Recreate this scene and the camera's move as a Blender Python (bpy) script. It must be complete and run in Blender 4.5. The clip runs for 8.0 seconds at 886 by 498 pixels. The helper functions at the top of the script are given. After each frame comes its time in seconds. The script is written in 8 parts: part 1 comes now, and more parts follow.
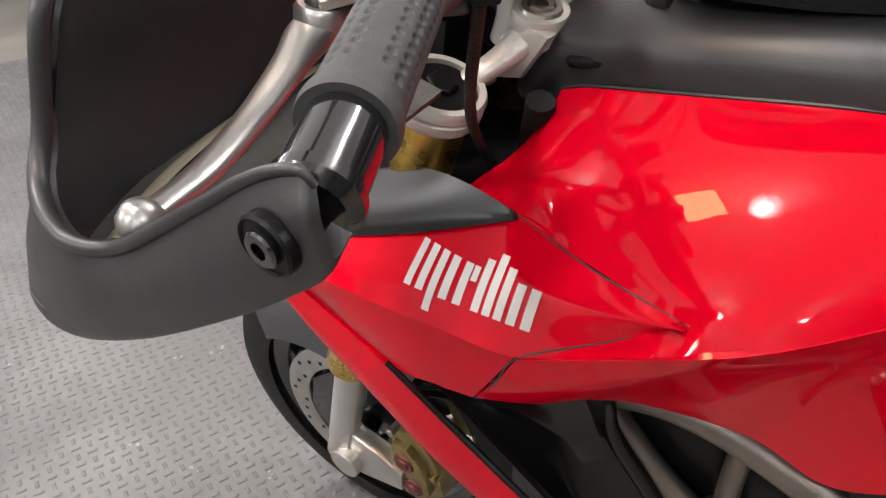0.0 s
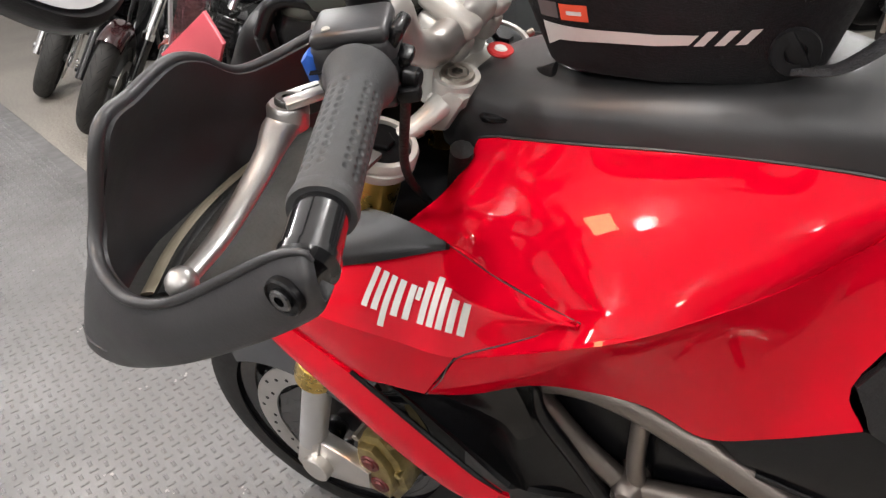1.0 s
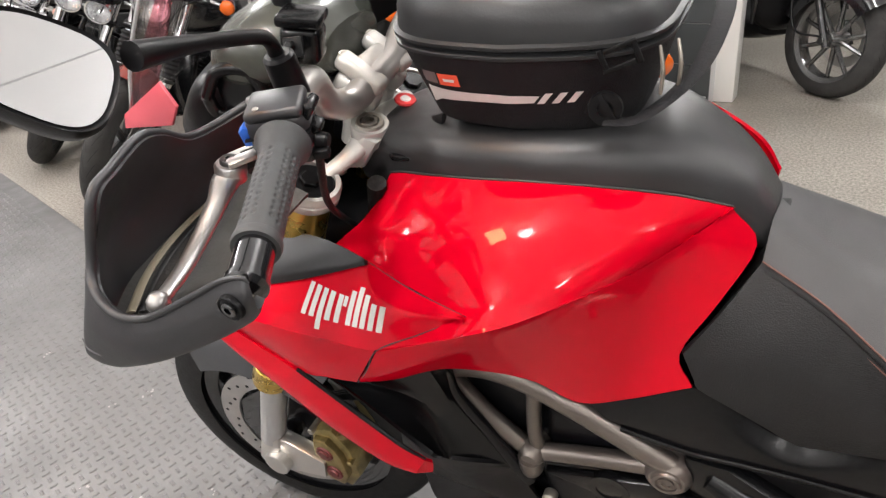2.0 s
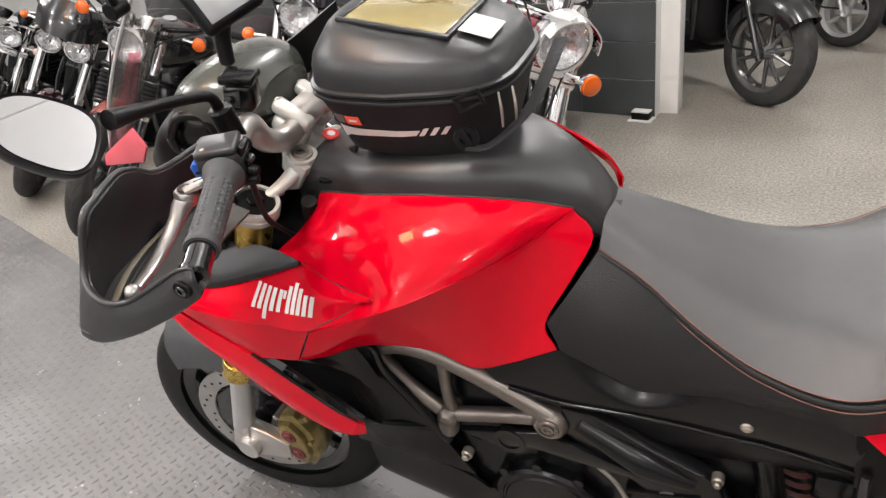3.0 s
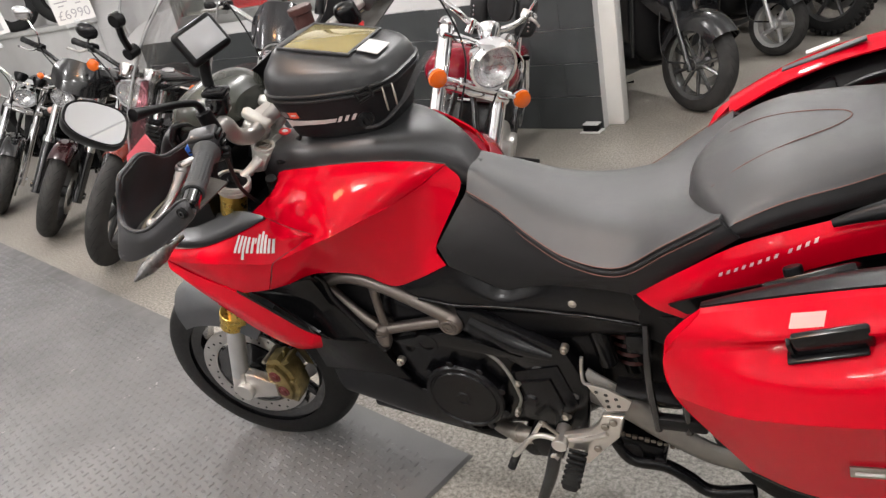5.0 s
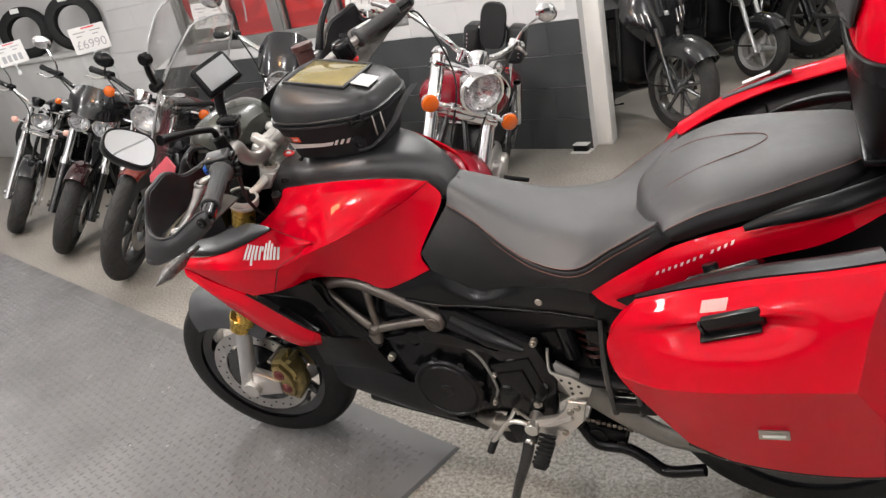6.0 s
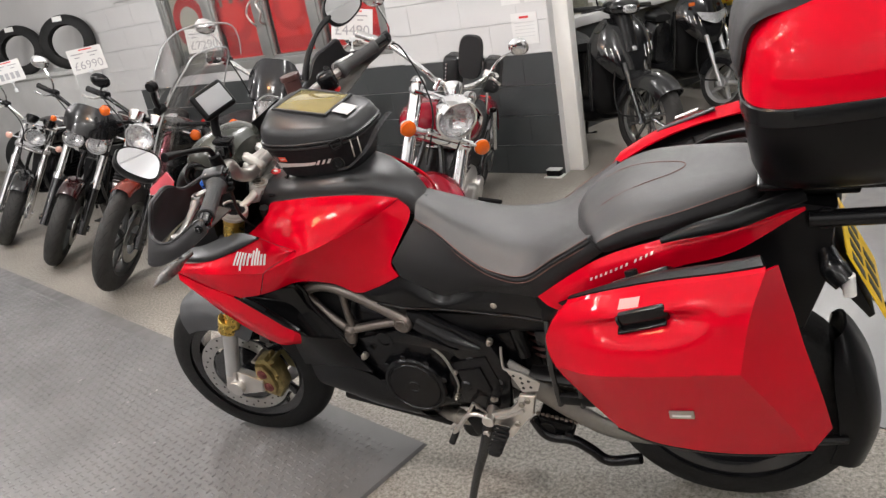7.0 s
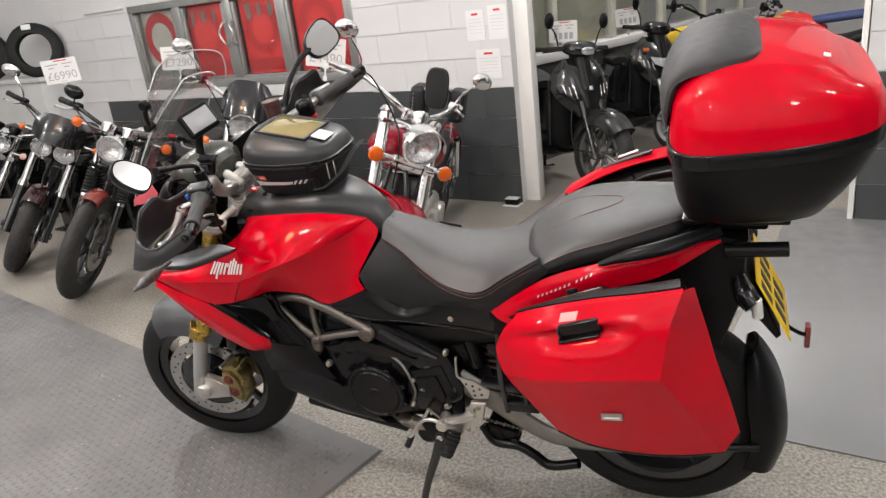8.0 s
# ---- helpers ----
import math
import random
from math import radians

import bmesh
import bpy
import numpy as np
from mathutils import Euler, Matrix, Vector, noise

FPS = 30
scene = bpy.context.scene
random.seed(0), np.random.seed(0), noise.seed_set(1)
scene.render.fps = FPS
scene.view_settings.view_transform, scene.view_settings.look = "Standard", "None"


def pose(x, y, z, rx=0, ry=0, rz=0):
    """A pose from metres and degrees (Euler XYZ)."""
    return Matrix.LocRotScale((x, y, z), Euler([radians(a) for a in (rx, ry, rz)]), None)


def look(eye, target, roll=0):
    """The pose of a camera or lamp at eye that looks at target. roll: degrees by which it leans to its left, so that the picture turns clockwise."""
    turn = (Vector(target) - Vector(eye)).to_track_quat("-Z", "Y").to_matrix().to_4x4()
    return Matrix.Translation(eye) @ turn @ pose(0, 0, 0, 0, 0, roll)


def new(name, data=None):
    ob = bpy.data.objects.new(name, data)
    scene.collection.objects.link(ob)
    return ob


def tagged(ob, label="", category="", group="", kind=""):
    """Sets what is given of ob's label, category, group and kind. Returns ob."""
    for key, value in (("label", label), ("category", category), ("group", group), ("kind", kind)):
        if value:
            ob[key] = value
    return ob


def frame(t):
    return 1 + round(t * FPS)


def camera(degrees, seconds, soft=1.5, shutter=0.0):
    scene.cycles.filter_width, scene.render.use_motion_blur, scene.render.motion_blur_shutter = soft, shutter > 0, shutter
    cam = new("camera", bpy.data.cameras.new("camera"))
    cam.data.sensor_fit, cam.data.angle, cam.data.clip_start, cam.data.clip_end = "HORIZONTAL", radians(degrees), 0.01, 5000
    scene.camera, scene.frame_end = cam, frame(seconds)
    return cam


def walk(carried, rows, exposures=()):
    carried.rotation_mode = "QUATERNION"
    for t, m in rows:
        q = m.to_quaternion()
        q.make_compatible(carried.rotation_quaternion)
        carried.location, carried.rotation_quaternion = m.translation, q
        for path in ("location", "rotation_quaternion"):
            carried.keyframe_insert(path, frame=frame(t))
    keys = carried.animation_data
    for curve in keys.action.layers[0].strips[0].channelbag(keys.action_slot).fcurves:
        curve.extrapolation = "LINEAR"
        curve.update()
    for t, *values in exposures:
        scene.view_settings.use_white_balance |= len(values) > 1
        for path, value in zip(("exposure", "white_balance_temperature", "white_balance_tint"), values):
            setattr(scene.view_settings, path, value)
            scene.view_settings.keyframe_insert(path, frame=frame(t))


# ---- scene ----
cam = camera(64.5, 8.0, soft=1.4)
PATH = [
    (0, (-0.083, -0.663, 1.095), (-1.267, 0.615, 0.113), -3.4),
    (0.5, (-0.06, -0.697, 1.128), (-1.194, 0.632, 0.154), -4.1),
    (1, (-0.013, -0.736, 1.168), (-1.088, 0.644, 0.199), -5.1),
    (1.5, (0.045, -0.77, 1.197), (-0.986, 0.645, 0.232), -5.8),
    (2, (0.11, -0.818, 1.249), (-0.877, 0.63, 0.285), -6.4),
    (2.2, (0.146, -0.835, 1.27), (-0.834, 0.62, 0.31), -6.7),
    (3.3, (0.365, -0.998, 1.327), (-0.596, 0.502, 0.418), -8.8),
    (3.5, (0.403, -1.049, 1.328), (-0.557, 0.459, 0.431), -9.2),
    (4, (0.49, -1.148, 1.323), (-0.475, 0.368, 0.446), -10.3),
    (4.5, (0.585, -1.196, 1.324), (-0.393, 0.325, 0.47), -11.3),
    (6, (0.816, -1.395, 1.383), (-0.188, 0.15, 0.606), -12.2),
    (6.5, (0.871, -1.466, 1.398), (-0.123, 0.1, 0.649), -11.6),
    (7, (0.958, -1.551, 1.425), (-0.01, 0.042, 0.699), -10.6),
    (7.5, (1.01, -1.609, 1.442), (0.082, 0.018, 0.74), -9.1),
    (8, (1.03, -1.705, 1.472), (0.165, -0.034, 0.795), -7.0),
]
walk(cam, [(t, look(eye, target, roll)) for t, eye, target, roll in PATH], exposures=[(0.0, 0.02), (1.0, 0.12), (2.0, 0.22), (3.5, 0.12), (5.0, -0.02), (8.0, -0.12)])

# ---- light ----
world = bpy.data.worlds.new("showroom_air")
scene.world = world
world.use_nodes = True
world.node_tree.nodes["Background"].inputs[0].default_value = (0.9, 0.95, 1.0, 1)
world.node_tree.nodes["Background"].inputs[1].default_value = 0.15


def area_lamp(x, y, z, sx, sy, watts, turn=0.0, colour=(1.0, 0.978, 0.992)):
    data = bpy.data.lights.new("ceiling_up_fill", "AREA")
    data.shape, data.size, data.energy, data.color = "DISK", sx, watts, colour
    ob = new("ceiling_up_fill", data)
    ob.matrix_world = pose(x, y, z, turn)
    return ob


LAMPS = [(-3.4, -3.3), (-0.5, -3.4), (2.4, -3.4), (-3.3, -0.9), (-0.4, -1.0), (2.5, -1.1), (-3.1, 1.5), (-0.2, 1.4), (2.7, 1.3), (-5.6, 0.6), (-0.1, 4.8), (2.6, 4.9)]
for lx, ly in LAMPS:
    lamp_gain = 0.8 if 1 < ly < 4 else 1.5 if -5 < lx < -3 else 0.6 if ly < 0 and lx > 2 else 1.0     # bulb power scaled by position to balance the brightness
    bulb = bpy.data.lights.new("ceiling_globe_lamp", "POINT")
    bulb.energy, bulb.color, bulb.shadow_soft_size = 55 * lamp_gain, (1.0, 0.978, 0.992), 0.085
    new("ceiling_globe_lamp", bulb).matrix_world = pose(lx, ly, 2.79)
    # upward fill with no fixture of its own, added to brighten the ceiling
    area_lamp(lx, ly, 2.94, 0.4, 0.4, 17 * lamp_gain, 180)

# ---- materials ----
MATS = {}


def mat(name, col, rough=0.5, metal=0.0, var=0.12, scale=6.0, bump=0.0, bscale=150.0, coat=0.0, spec=0.5, rvar=0.08, alpha=1.0, trans=0.0, emit=0.0, ior=1.5):
    if name in MATS:
        return MATS[name]
    m = bpy.data.materials.new(name)
    m.use_nodes = True
    nt = m.node_tree
    b = nt.nodes["Principled BSDF"]
    co = nt.nodes.new("ShaderNodeTexCoord")
    n1 = nt.nodes.new("ShaderNodeTexNoise")
    n1.inputs["Scale"].default_value, n1.inputs["Detail"].default_value = scale, 5
    nt.links.new(co.outputs["Object"], n1.inputs["Vector"])
    ramp = nt.nodes.new("ShaderNodeValToRGB")
    lo = [max(0, c * (1 - var)) for c in col]
    hi = [min(1, c * (1 + var)) for c in col]
    ramp.color_ramp.elements[0].position, ramp.color_ramp.elements[1].position = 0.3, 0.7
    ramp.color_ramp.elements[0].color, ramp.color_ramp.elements[1].color = (*lo, 1), (*hi, 1)
    nt.links.new(n1.outputs["Fac"], ramp.inputs["Fac"])
    nt.links.new(ramp.outputs["Color"], b.inputs["Base Color"])
    rr = nt.nodes.new("ShaderNodeMapRange")
    rr.inputs["From Min"].default_value, rr.inputs["From Max"].default_value = 0.3, 0.7
    rr.inputs["To Min"].default_value, rr.inputs["To Max"].default_value = max(0.01, rough - rvar * rough), min(1, rough + rvar * rough)
    n2 = nt.nodes.new("ShaderNodeTexNoise")
    n2.inputs["Scale"].default_value = scale * 7
    nt.links.new(co.outputs["Object"], n2.inputs["Vector"])
    nt.links.new(n2.outputs["Fac"], rr.inputs["Value"])
    nt.links.new(rr.outputs["Result"], b.inputs["Roughness"])
    b.inputs["Metallic"].default_value = metal
    b.inputs["Specular IOR Level"].default_value = spec
    b.inputs["Coat Weight"].default_value, b.inputs["Coat Roughness"].default_value = coat, 0.015
    b.inputs["IOR"].default_value = ior
    if trans:
        b.inputs["Transmission Weight"].default_value = trans
    if emit:
        b.inputs["Emission Color"].default_value, b.inputs["Emission Strength"].default_value = (*col, 1), emit
    if bump:
        n3 = nt.nodes.new("ShaderNodeTexNoise")
        n3.inputs["Scale"].default_value, n3.inputs["Detail"].default_value = bscale, 4
        nt.links.new(co.outputs["Object"], n3.inputs["Vector"])
        bp = nt.nodes.new("ShaderNodeBump")
        bp.inputs["Strength"].default_value, bp.inputs["Distance"].default_value = bump, 0.004
        nt.links.new(n3.outputs["Fac"], bp.inputs["Height"])
        nt.links.new(bp.outputs["Normal"], b.inputs["Normal"])
    MATS[name] = m
    return m


RED = mat("red_paint", (0.495, 0.0006, 0.0115), 0.5, 0.0, 0.04, 3, coat=0.52, spec=0.0)
BLACKP = mat("black_plastic", (0.0042, 0.0042, 0.0047), 0.33, 0, 0.25, 9, 0.06, 900, spec=0.18)
SATIN = mat("satin_black_plastic", (0.0048, 0.0048, 0.0054), 0.22, 0, 0.2, 9, 0.03, 500, spec=0.30)
GLOSSB = mat("gloss_black_paint", (0.008, 0.008, 0.009), 0.15, 0, 0.1, 6, coat=0.7)
ENGINE = mat("black_engine_casting", (0.0034, 0.0034, 0.0042), 0.22, 0.0, 0.3, 15, 0.08, 350, spec=0.26)
RUBBER = mat("tyre_rubber", (0.01, 0.01, 0.01), 0.65, 0, 0.25, 12, 0.3, 250, spec=0.25)
DUSTYR = mat("dusty_tyre_rubber", (0.03, 0.029, 0.028), 0.7, 0, 0.3, 14, 0.3, 250, spec=0.3)
GRIPM = mat("grip_rubber", (0.034, 0.035, 0.036), 0.62, 0, 0.1, 20, 0.15, 800)
TANKBLK = mat("tank_cover_grey_black", (0.026, 0.026, 0.027), 0.33, 0, 0.08, 5, 0.12, 1500)
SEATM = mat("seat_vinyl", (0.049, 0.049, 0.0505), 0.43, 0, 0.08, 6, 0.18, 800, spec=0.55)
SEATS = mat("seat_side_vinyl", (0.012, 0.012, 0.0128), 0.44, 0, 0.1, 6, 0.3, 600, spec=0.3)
GUARDM = mat("guard_plastic", (0.022, 0.022, 0.024), 0.4, 0, 0.12, 9, 0.04, 500, spec=0.5)
STITCH = mat("red_stitching", (0.17, 0.075, 0.06), 0.8, 0, 0.1, 40)
ALU = mat("cast_aluminium", (0.62, 0.6, 0.57), 0.32, 0.9, 0.08, 14, 0.08, 300)
SILVER = mat("silver_paint", (0.5, 0.5, 0.5), 0.35, 0.6, 0.06, 10)
FRAME = mat("titanium_grey_frame", (0.17, 0.148, 0.132), 0.36, 0.75, 0.08, 10, 0.1, 500)
CHROME = mat("chrome", (0.85, 0.85, 0.86), 0.07, 1.0, 0.04, 9)
GOLD = mat("gold_anodised", (0.62, 0.42, 0.1), 0.28, 0.95, 0.08, 9)
BRASS = mat("gold_caliper", (0.30, 0.235, 0.10), 0.36, 0.85, 0.35, 40, 0.15, 200)
DISC = mat("brake_disc_steel", (0.5, 0.49, 0.47), 0.3, 1.0, 0.12, 15, 0.1, 300)
STEEL = mat("worn_steel", (0.36, 0.33, 0.29), 0.42, 0.9, 0.3, 20, 0.15, 200)
WHITEDEC = mat("pale_decal", (0.58, 0.555, 0.53), 0.35, 0, 0.03, 30)
DARKDEC = mat("dark_decal", (0.03, 0.03, 0.03), 0.45, 0, 0.05, 30)
YELLOW = mat("yellow_plate", (0.8, 0.5, 0.01), 0.4, 0, 0.05, 10)
ORANGE = mat("orange_lens", (0.6, 0.105, 0.006), 0.18, 0, 0.1, 10, coat=0.6)
REDLENS = mat("red_lens", (0.5, 0.02, 0.02), 0.2, 0, 0.1, 10, coat=0.6)
BLUE = mat("blue_switch", (0.02, 0.11, 0.5), 0.4, 0, 0.05, 10)
MIRROR = mat("mirror_glass", (0.78, 0.78, 0.79), 0.02, 1.0, 0.0, 5, rvar=0)
LAMPGL = mat("headlamp_glass", (0.75, 0.76, 0.78), 0.14, 0.75, 0.3, 60, 0.5, 90)
SCREENM = mat("screen_grey", (0.3, 0.31, 0.32), 0.25, 0, 0.02, 5)
DIRTYG = mat("grey_gloss_plastic", (0.10, 0.10, 0.10), 0.28, 0, 0.15, 12, 0.05, 400, coat=0.4)
PINKG = mat("red_tinted_plastic", (0.62, 0.1, 0.13), 0.2, 0, 0.1, 8, coat=0.5)
MAROON = mat("maroon_paint", (0.17, 0.0015, 0.010), 0.25, 0.0, 0.1, 5, coat=0.6, spec=0.1)
BAGM = mat("bag_fabric", (0.0085, 0.0088, 0.0102), 0.6, 0, 0.12, 30, 0.5, 700, spec=0.22)
BAGTOP = mat("bag_moulded_top", (0.013, 0.0135, 0.0145), 0.4, 0, 0.1, 12, 0.05, 400)
MAPW = mat("olive_map_window", (0.2, 0.16, 0.05), 0.12, 0, 0.15, 8, coat=0.6)
WHITEP = mat("white_wall_paint", (0.54, 0.535, 0.53), 0.6, 0, 0.05, 1.5, 0.25, 60)
DARKP = mat("dark_grey_wall_paint", (0.043, 0.047, 0.048), 0.5, 0, 0.14, 2.0, 0.25, 60)
GREYALU = mat("grey_window_aluminium", (0.26, 0.26, 0.25), 0.4, 0.5, 0.08, 6)
PAPER = mat("white_card", (0.64, 0.635, 0.62), 0.7, 0, 0.03, 9)
REDPANEL = mat("red_poster_vinyl", (0.6, 0.03, 0.03), 0.4, 0, 0.08, 1.5)
REDDARK = mat("dark_red_poster_vinyl", (0.42, 0.015, 0.02), 0.4, 0, 0.08, 1.5)
GREYVIN = mat("beige_poster_vinyl", (0.4, 0.38, 0.34), 0.5, 0, 0.08, 1.5)
SHELFM = mat("pale_grey_shelf", (0.5, 0.5, 0.49), 0.5, 0, 0.06, 4)
GUARDG = mat("dull_grey_mudguard", (0.045, 0.047, 0.051), 0.42, 0, 0.12, 8, 0.1, 400, spec=0.4)
MATM = mat("rubber_mat", (0.141, 0.139, 0.138), 0.42, 0, 0.2, 2.2, 0.2, 120, rvar=0.25)
CEILM = mat("ceiling_white", (0.6, 0.6, 0.59), 0.8, 0, 0.03, 2)


def glass(name, col, tint=0.0, rough=0.02):
    m = bpy.data.materials.new(name)
    m.use_nodes = True
    nt = m.node_tree
    for nd in list(nt.nodes):
        nt.nodes.remove(nd)
    out = nt.nodes.new("ShaderNodeOutputMaterial")
    tr = nt.nodes.new("ShaderNodeBsdfTransparent")
    gl = nt.nodes.new("ShaderNodeBsdfGlossy")
    gl.inputs["Roughness"].default_value = rough
    mix = nt.nodes.new("ShaderNodeMixShader")
    lw = nt.nodes.new("ShaderNodeLayerWeight")
    lw.inputs["Blend"].default_value = 0.5
    pw = nt.nodes.new("ShaderNodeMath")
    pw.operation, pw.inputs[1].default_value = "POWER", 3.0
    ad = nt.nodes.new("ShaderNodeMath")
    ad.operation, ad.inputs[1].default_value, ad.inputs[2].default_value = "MULTIPLY_ADD", 0.6, 0.035
    tr.inputs["Color"].default_value = (*col, 1)
    nt.links.new(lw.outputs["Facing"], pw.inputs[0])
    nt.links.new(pw.outputs[0], ad.inputs[0])
    nt.links.new(ad.outputs[0], mix.inputs["Fac"])
    nt.links.new(tr.outputs["BSDF"], mix.inputs[1])
    nt.links.new(gl.outputs["BSDF"], mix.inputs[2])
    nt.links.new(mix.outputs["Shader"], out.inputs["Surface"])
    return m


CLEAR = glass("clear_screen", (0.93, 0.93, 0.93))
PANE = glass("window_pane", (0.9, 0.92, 0.9))
PINKF = glass("pink_film", (0.95, 0.6, 0.65))


def concrete():
    m = bpy.data.materials.new("worn_concrete")
    m.use_nodes = True
    nt = m.node_tree
    b = nt.nodes["Principled BSDF"]
    co = nt.nodes.new("ShaderNodeTexCoord")
    big = nt.nodes.new("ShaderNodeTexNoise")
    big.inputs["Scale"].default_value, big.inputs["Detail"].default_value = 1.1, 6
    fine = nt.nodes.new("ShaderNodeTexNoise")
    fine.inputs["Scale"].default_value, fine.inputs["Detail"].default_value, fine.inputs["Roughness"].default_value = 85, 8, 0.8
    r1 = nt.nodes.new("ShaderNodeValToRGB")
    r1.color_ramp.elements[0].position, r1.color_ramp.elements[1].position = 0.35, 0.68
    r1.color_ramp.elements[0].color, r1.color_ramp.elements[1].color = (0.335, 0.316, 0.285, 1), (0.515, 0.485, 0.440, 1)
    r2 = nt.nodes.new("ShaderNodeValToRGB")
    r2.color_ramp.elements[0].position, r2.color_ramp.elements[1].position = 0.38, 0.62
    r2.color_ramp.elements[0].color, r2.color_ramp.elements[1].color = (0.20, 0.187, 0.168, 1), (1, 0.985, 0.96, 1)
    mx = nt.nodes.new("ShaderNodeMixRGB")
    mx.blend_type, mx.inputs[0].default_value = "MULTIPLY", 1.0
    for nd in (big, fine):
        nt.links.new(co.outputs["Object"], nd.inputs["Vector"])
    nt.links.new(big.outputs["Fac"], r1.inputs["Fac"])
    nt.links.new(fine.outputs["Fac"], r2.inputs["Fac"])
    nt.links.new(r1.outputs["Color"], mx.inputs[1])
    nt.links.new(r2.outputs["Color"], mx.inputs[2])
    nt.links.new(mx.outputs["Color"], b.inputs["Base Color"])
    b.inputs["Roughness"].default_value = 0.42
    bp = nt.nodes.new("ShaderNodeBump")
    bp.inputs["Strength"].default_value, bp.inputs["Distance"].default_value = 0.25, 0.004
    nt.links.new(fine.outputs["Fac"], bp.inputs["Height"])
    nt.links.new(bp.outputs["Normal"], b.inputs["Normal"])
    return m


CONCRETE = concrete()
SHEETM = mat("pale_grey_floor_paint", (0.218, 0.219, 0.221), 0.35, 0, 0.05, 1.5, 0.1, 60, rvar=0.2)


# ---- mesh helpers ----
def part(name, bm, material, parent=None, label="", smooth=38.0):
    bmesh.ops.recalc_face_normals(bm, faces=bm.faces)
    me = bpy.data.meshes.new(name)
    if smooth:
        for f in bm.faces:
            f.smooth = True
        for e in bm.edges:
            if len(e.link_faces) == 2 and e.calc_face_angle(0) > radians(smooth):
                e.smooth = False
    bm.to_mesh(me)
    bm.free()
    me.materials.append(material)
    ob = new(name, me)
    if parent is not None:
        ob.parent = parent
    if label:
        tagged(ob, label=label)
    return ob


def thing(name, m, label, category, group="", kind=""):
    ob = new(name)
    ob.empty_display_size = 0.1
    ob.matrix_world = m
    return tagged(ob, label, category, group, kind)


def join(*bms):
    out = bmesh.new()
    for b in bms:
        me = bpy.data.meshes.new("tmp")
        b.to_mesh(me)
        b.free()
        out.from_mesh(me)
        bpy.data.meshes.remove(me)
    return out


def moved(bm, m):
    bmesh.ops.transform(bm, matrix=m, verts=bm.verts)
    return bm


def mirrored(bm):
    bmesh.ops.transform(bm, matrix=Matrix.Diagonal((1, -1, 1, 1)), verts=bm.verts)
    bmesh.ops.reverse_faces(bm, faces=bm.faces)
    return bm


def box(sx, sy, sz, c=(0, 0, 0), bev=0.004, m=None, seg=2):
    bm = bmesh.new()
    bmesh.ops.create_cube(bm, size=1)
    bmesh.ops.transform(bm, matrix=Matrix.Translation(c) @ (m if m else Matrix()) @ Matrix.Diagonal((sx, sy, sz, 1)), verts=bm.verts)
    if bev:
        bmesh.ops.bevel(bm, geom=list(bm.edges), offset=min(bev, 0.45 * min(sx, sy, sz)), segments=seg, profile=0.5, affect="EDGES")
    return bm


def axis_frame(p0, p1):
    p0, p1 = Vector(p0), Vector(p1)
    return Matrix.Translation(p0) @ (p1 - p0).to_track_quat("Z", "Y").to_matrix().to_4x4(), (p1 - p0).length


def lathe(profile, seg=32, m=None, closed=False):
    bm = bmesh.new()
    rings = []
    for r, h in profile:
        rings.append([bm.verts.new((r * math.cos(2 * math.pi * k / seg), r * math.sin(2 * math.pi * k / seg), h)) for k in range(seg)] if r > 1e-6 else [bm.verts.new((0, 0, h))])
    pairs = list(zip(rings[:-1], rings[1:])) + ([(rings[-1], rings[0])] if closed else [])
    for a, b in pairs:
        for k in range(seg):
            q = (k + 1) % seg
            if len(a) == 1 and len(b) == 1:
                continue
            if len(a) == 1:
                bm.faces.new((a[0], b[q], b[k]))
            elif len(b) == 1:
                bm.faces.new((a[k], a[q], b[0]))
            else:
                bm.faces.new((a[k], a[q], b[q], b[k]))
    if m:
        bmesh.ops.transform(bm, matrix=m, verts=bm.verts)
    return bm


def cyl(p0, p1, r0, r1=None, seg=24, bev=0.0015):
    m, h = axis_frame(p0, p1)
    r1 = r0 if r1 is None else r1
    b = min(bev, 0.4 * h, 0.5 * min(r0, r1))
    return lathe([(0, 0), (r0 - b, 0), (r0, b), (r1, h - b), (r1 - b, h), (0, h)], seg, m)


def catmull(pts, sub):
    pts = [Vector(p) for p in pts]
    if len(pts) < 3 or sub < 2:
        return pts
    ext = [2 * pts[0] - pts[1]] + pts + [2 * pts[-1] - pts[-2]]
    out = []
    for i in range(1, len(ext) - 2):
        a, b, c, d = ext[i - 1 : i + 3]
        for s in range(sub):
            t = s / sub
            out.append(0.5 * (2 * b + (c - a) * t + (2 * a - 5 * b + 4 * c - d) * t * t + (3 * b - a - 3 * c + d) * t ** 3))
    out.append(pts[-1])
    return out


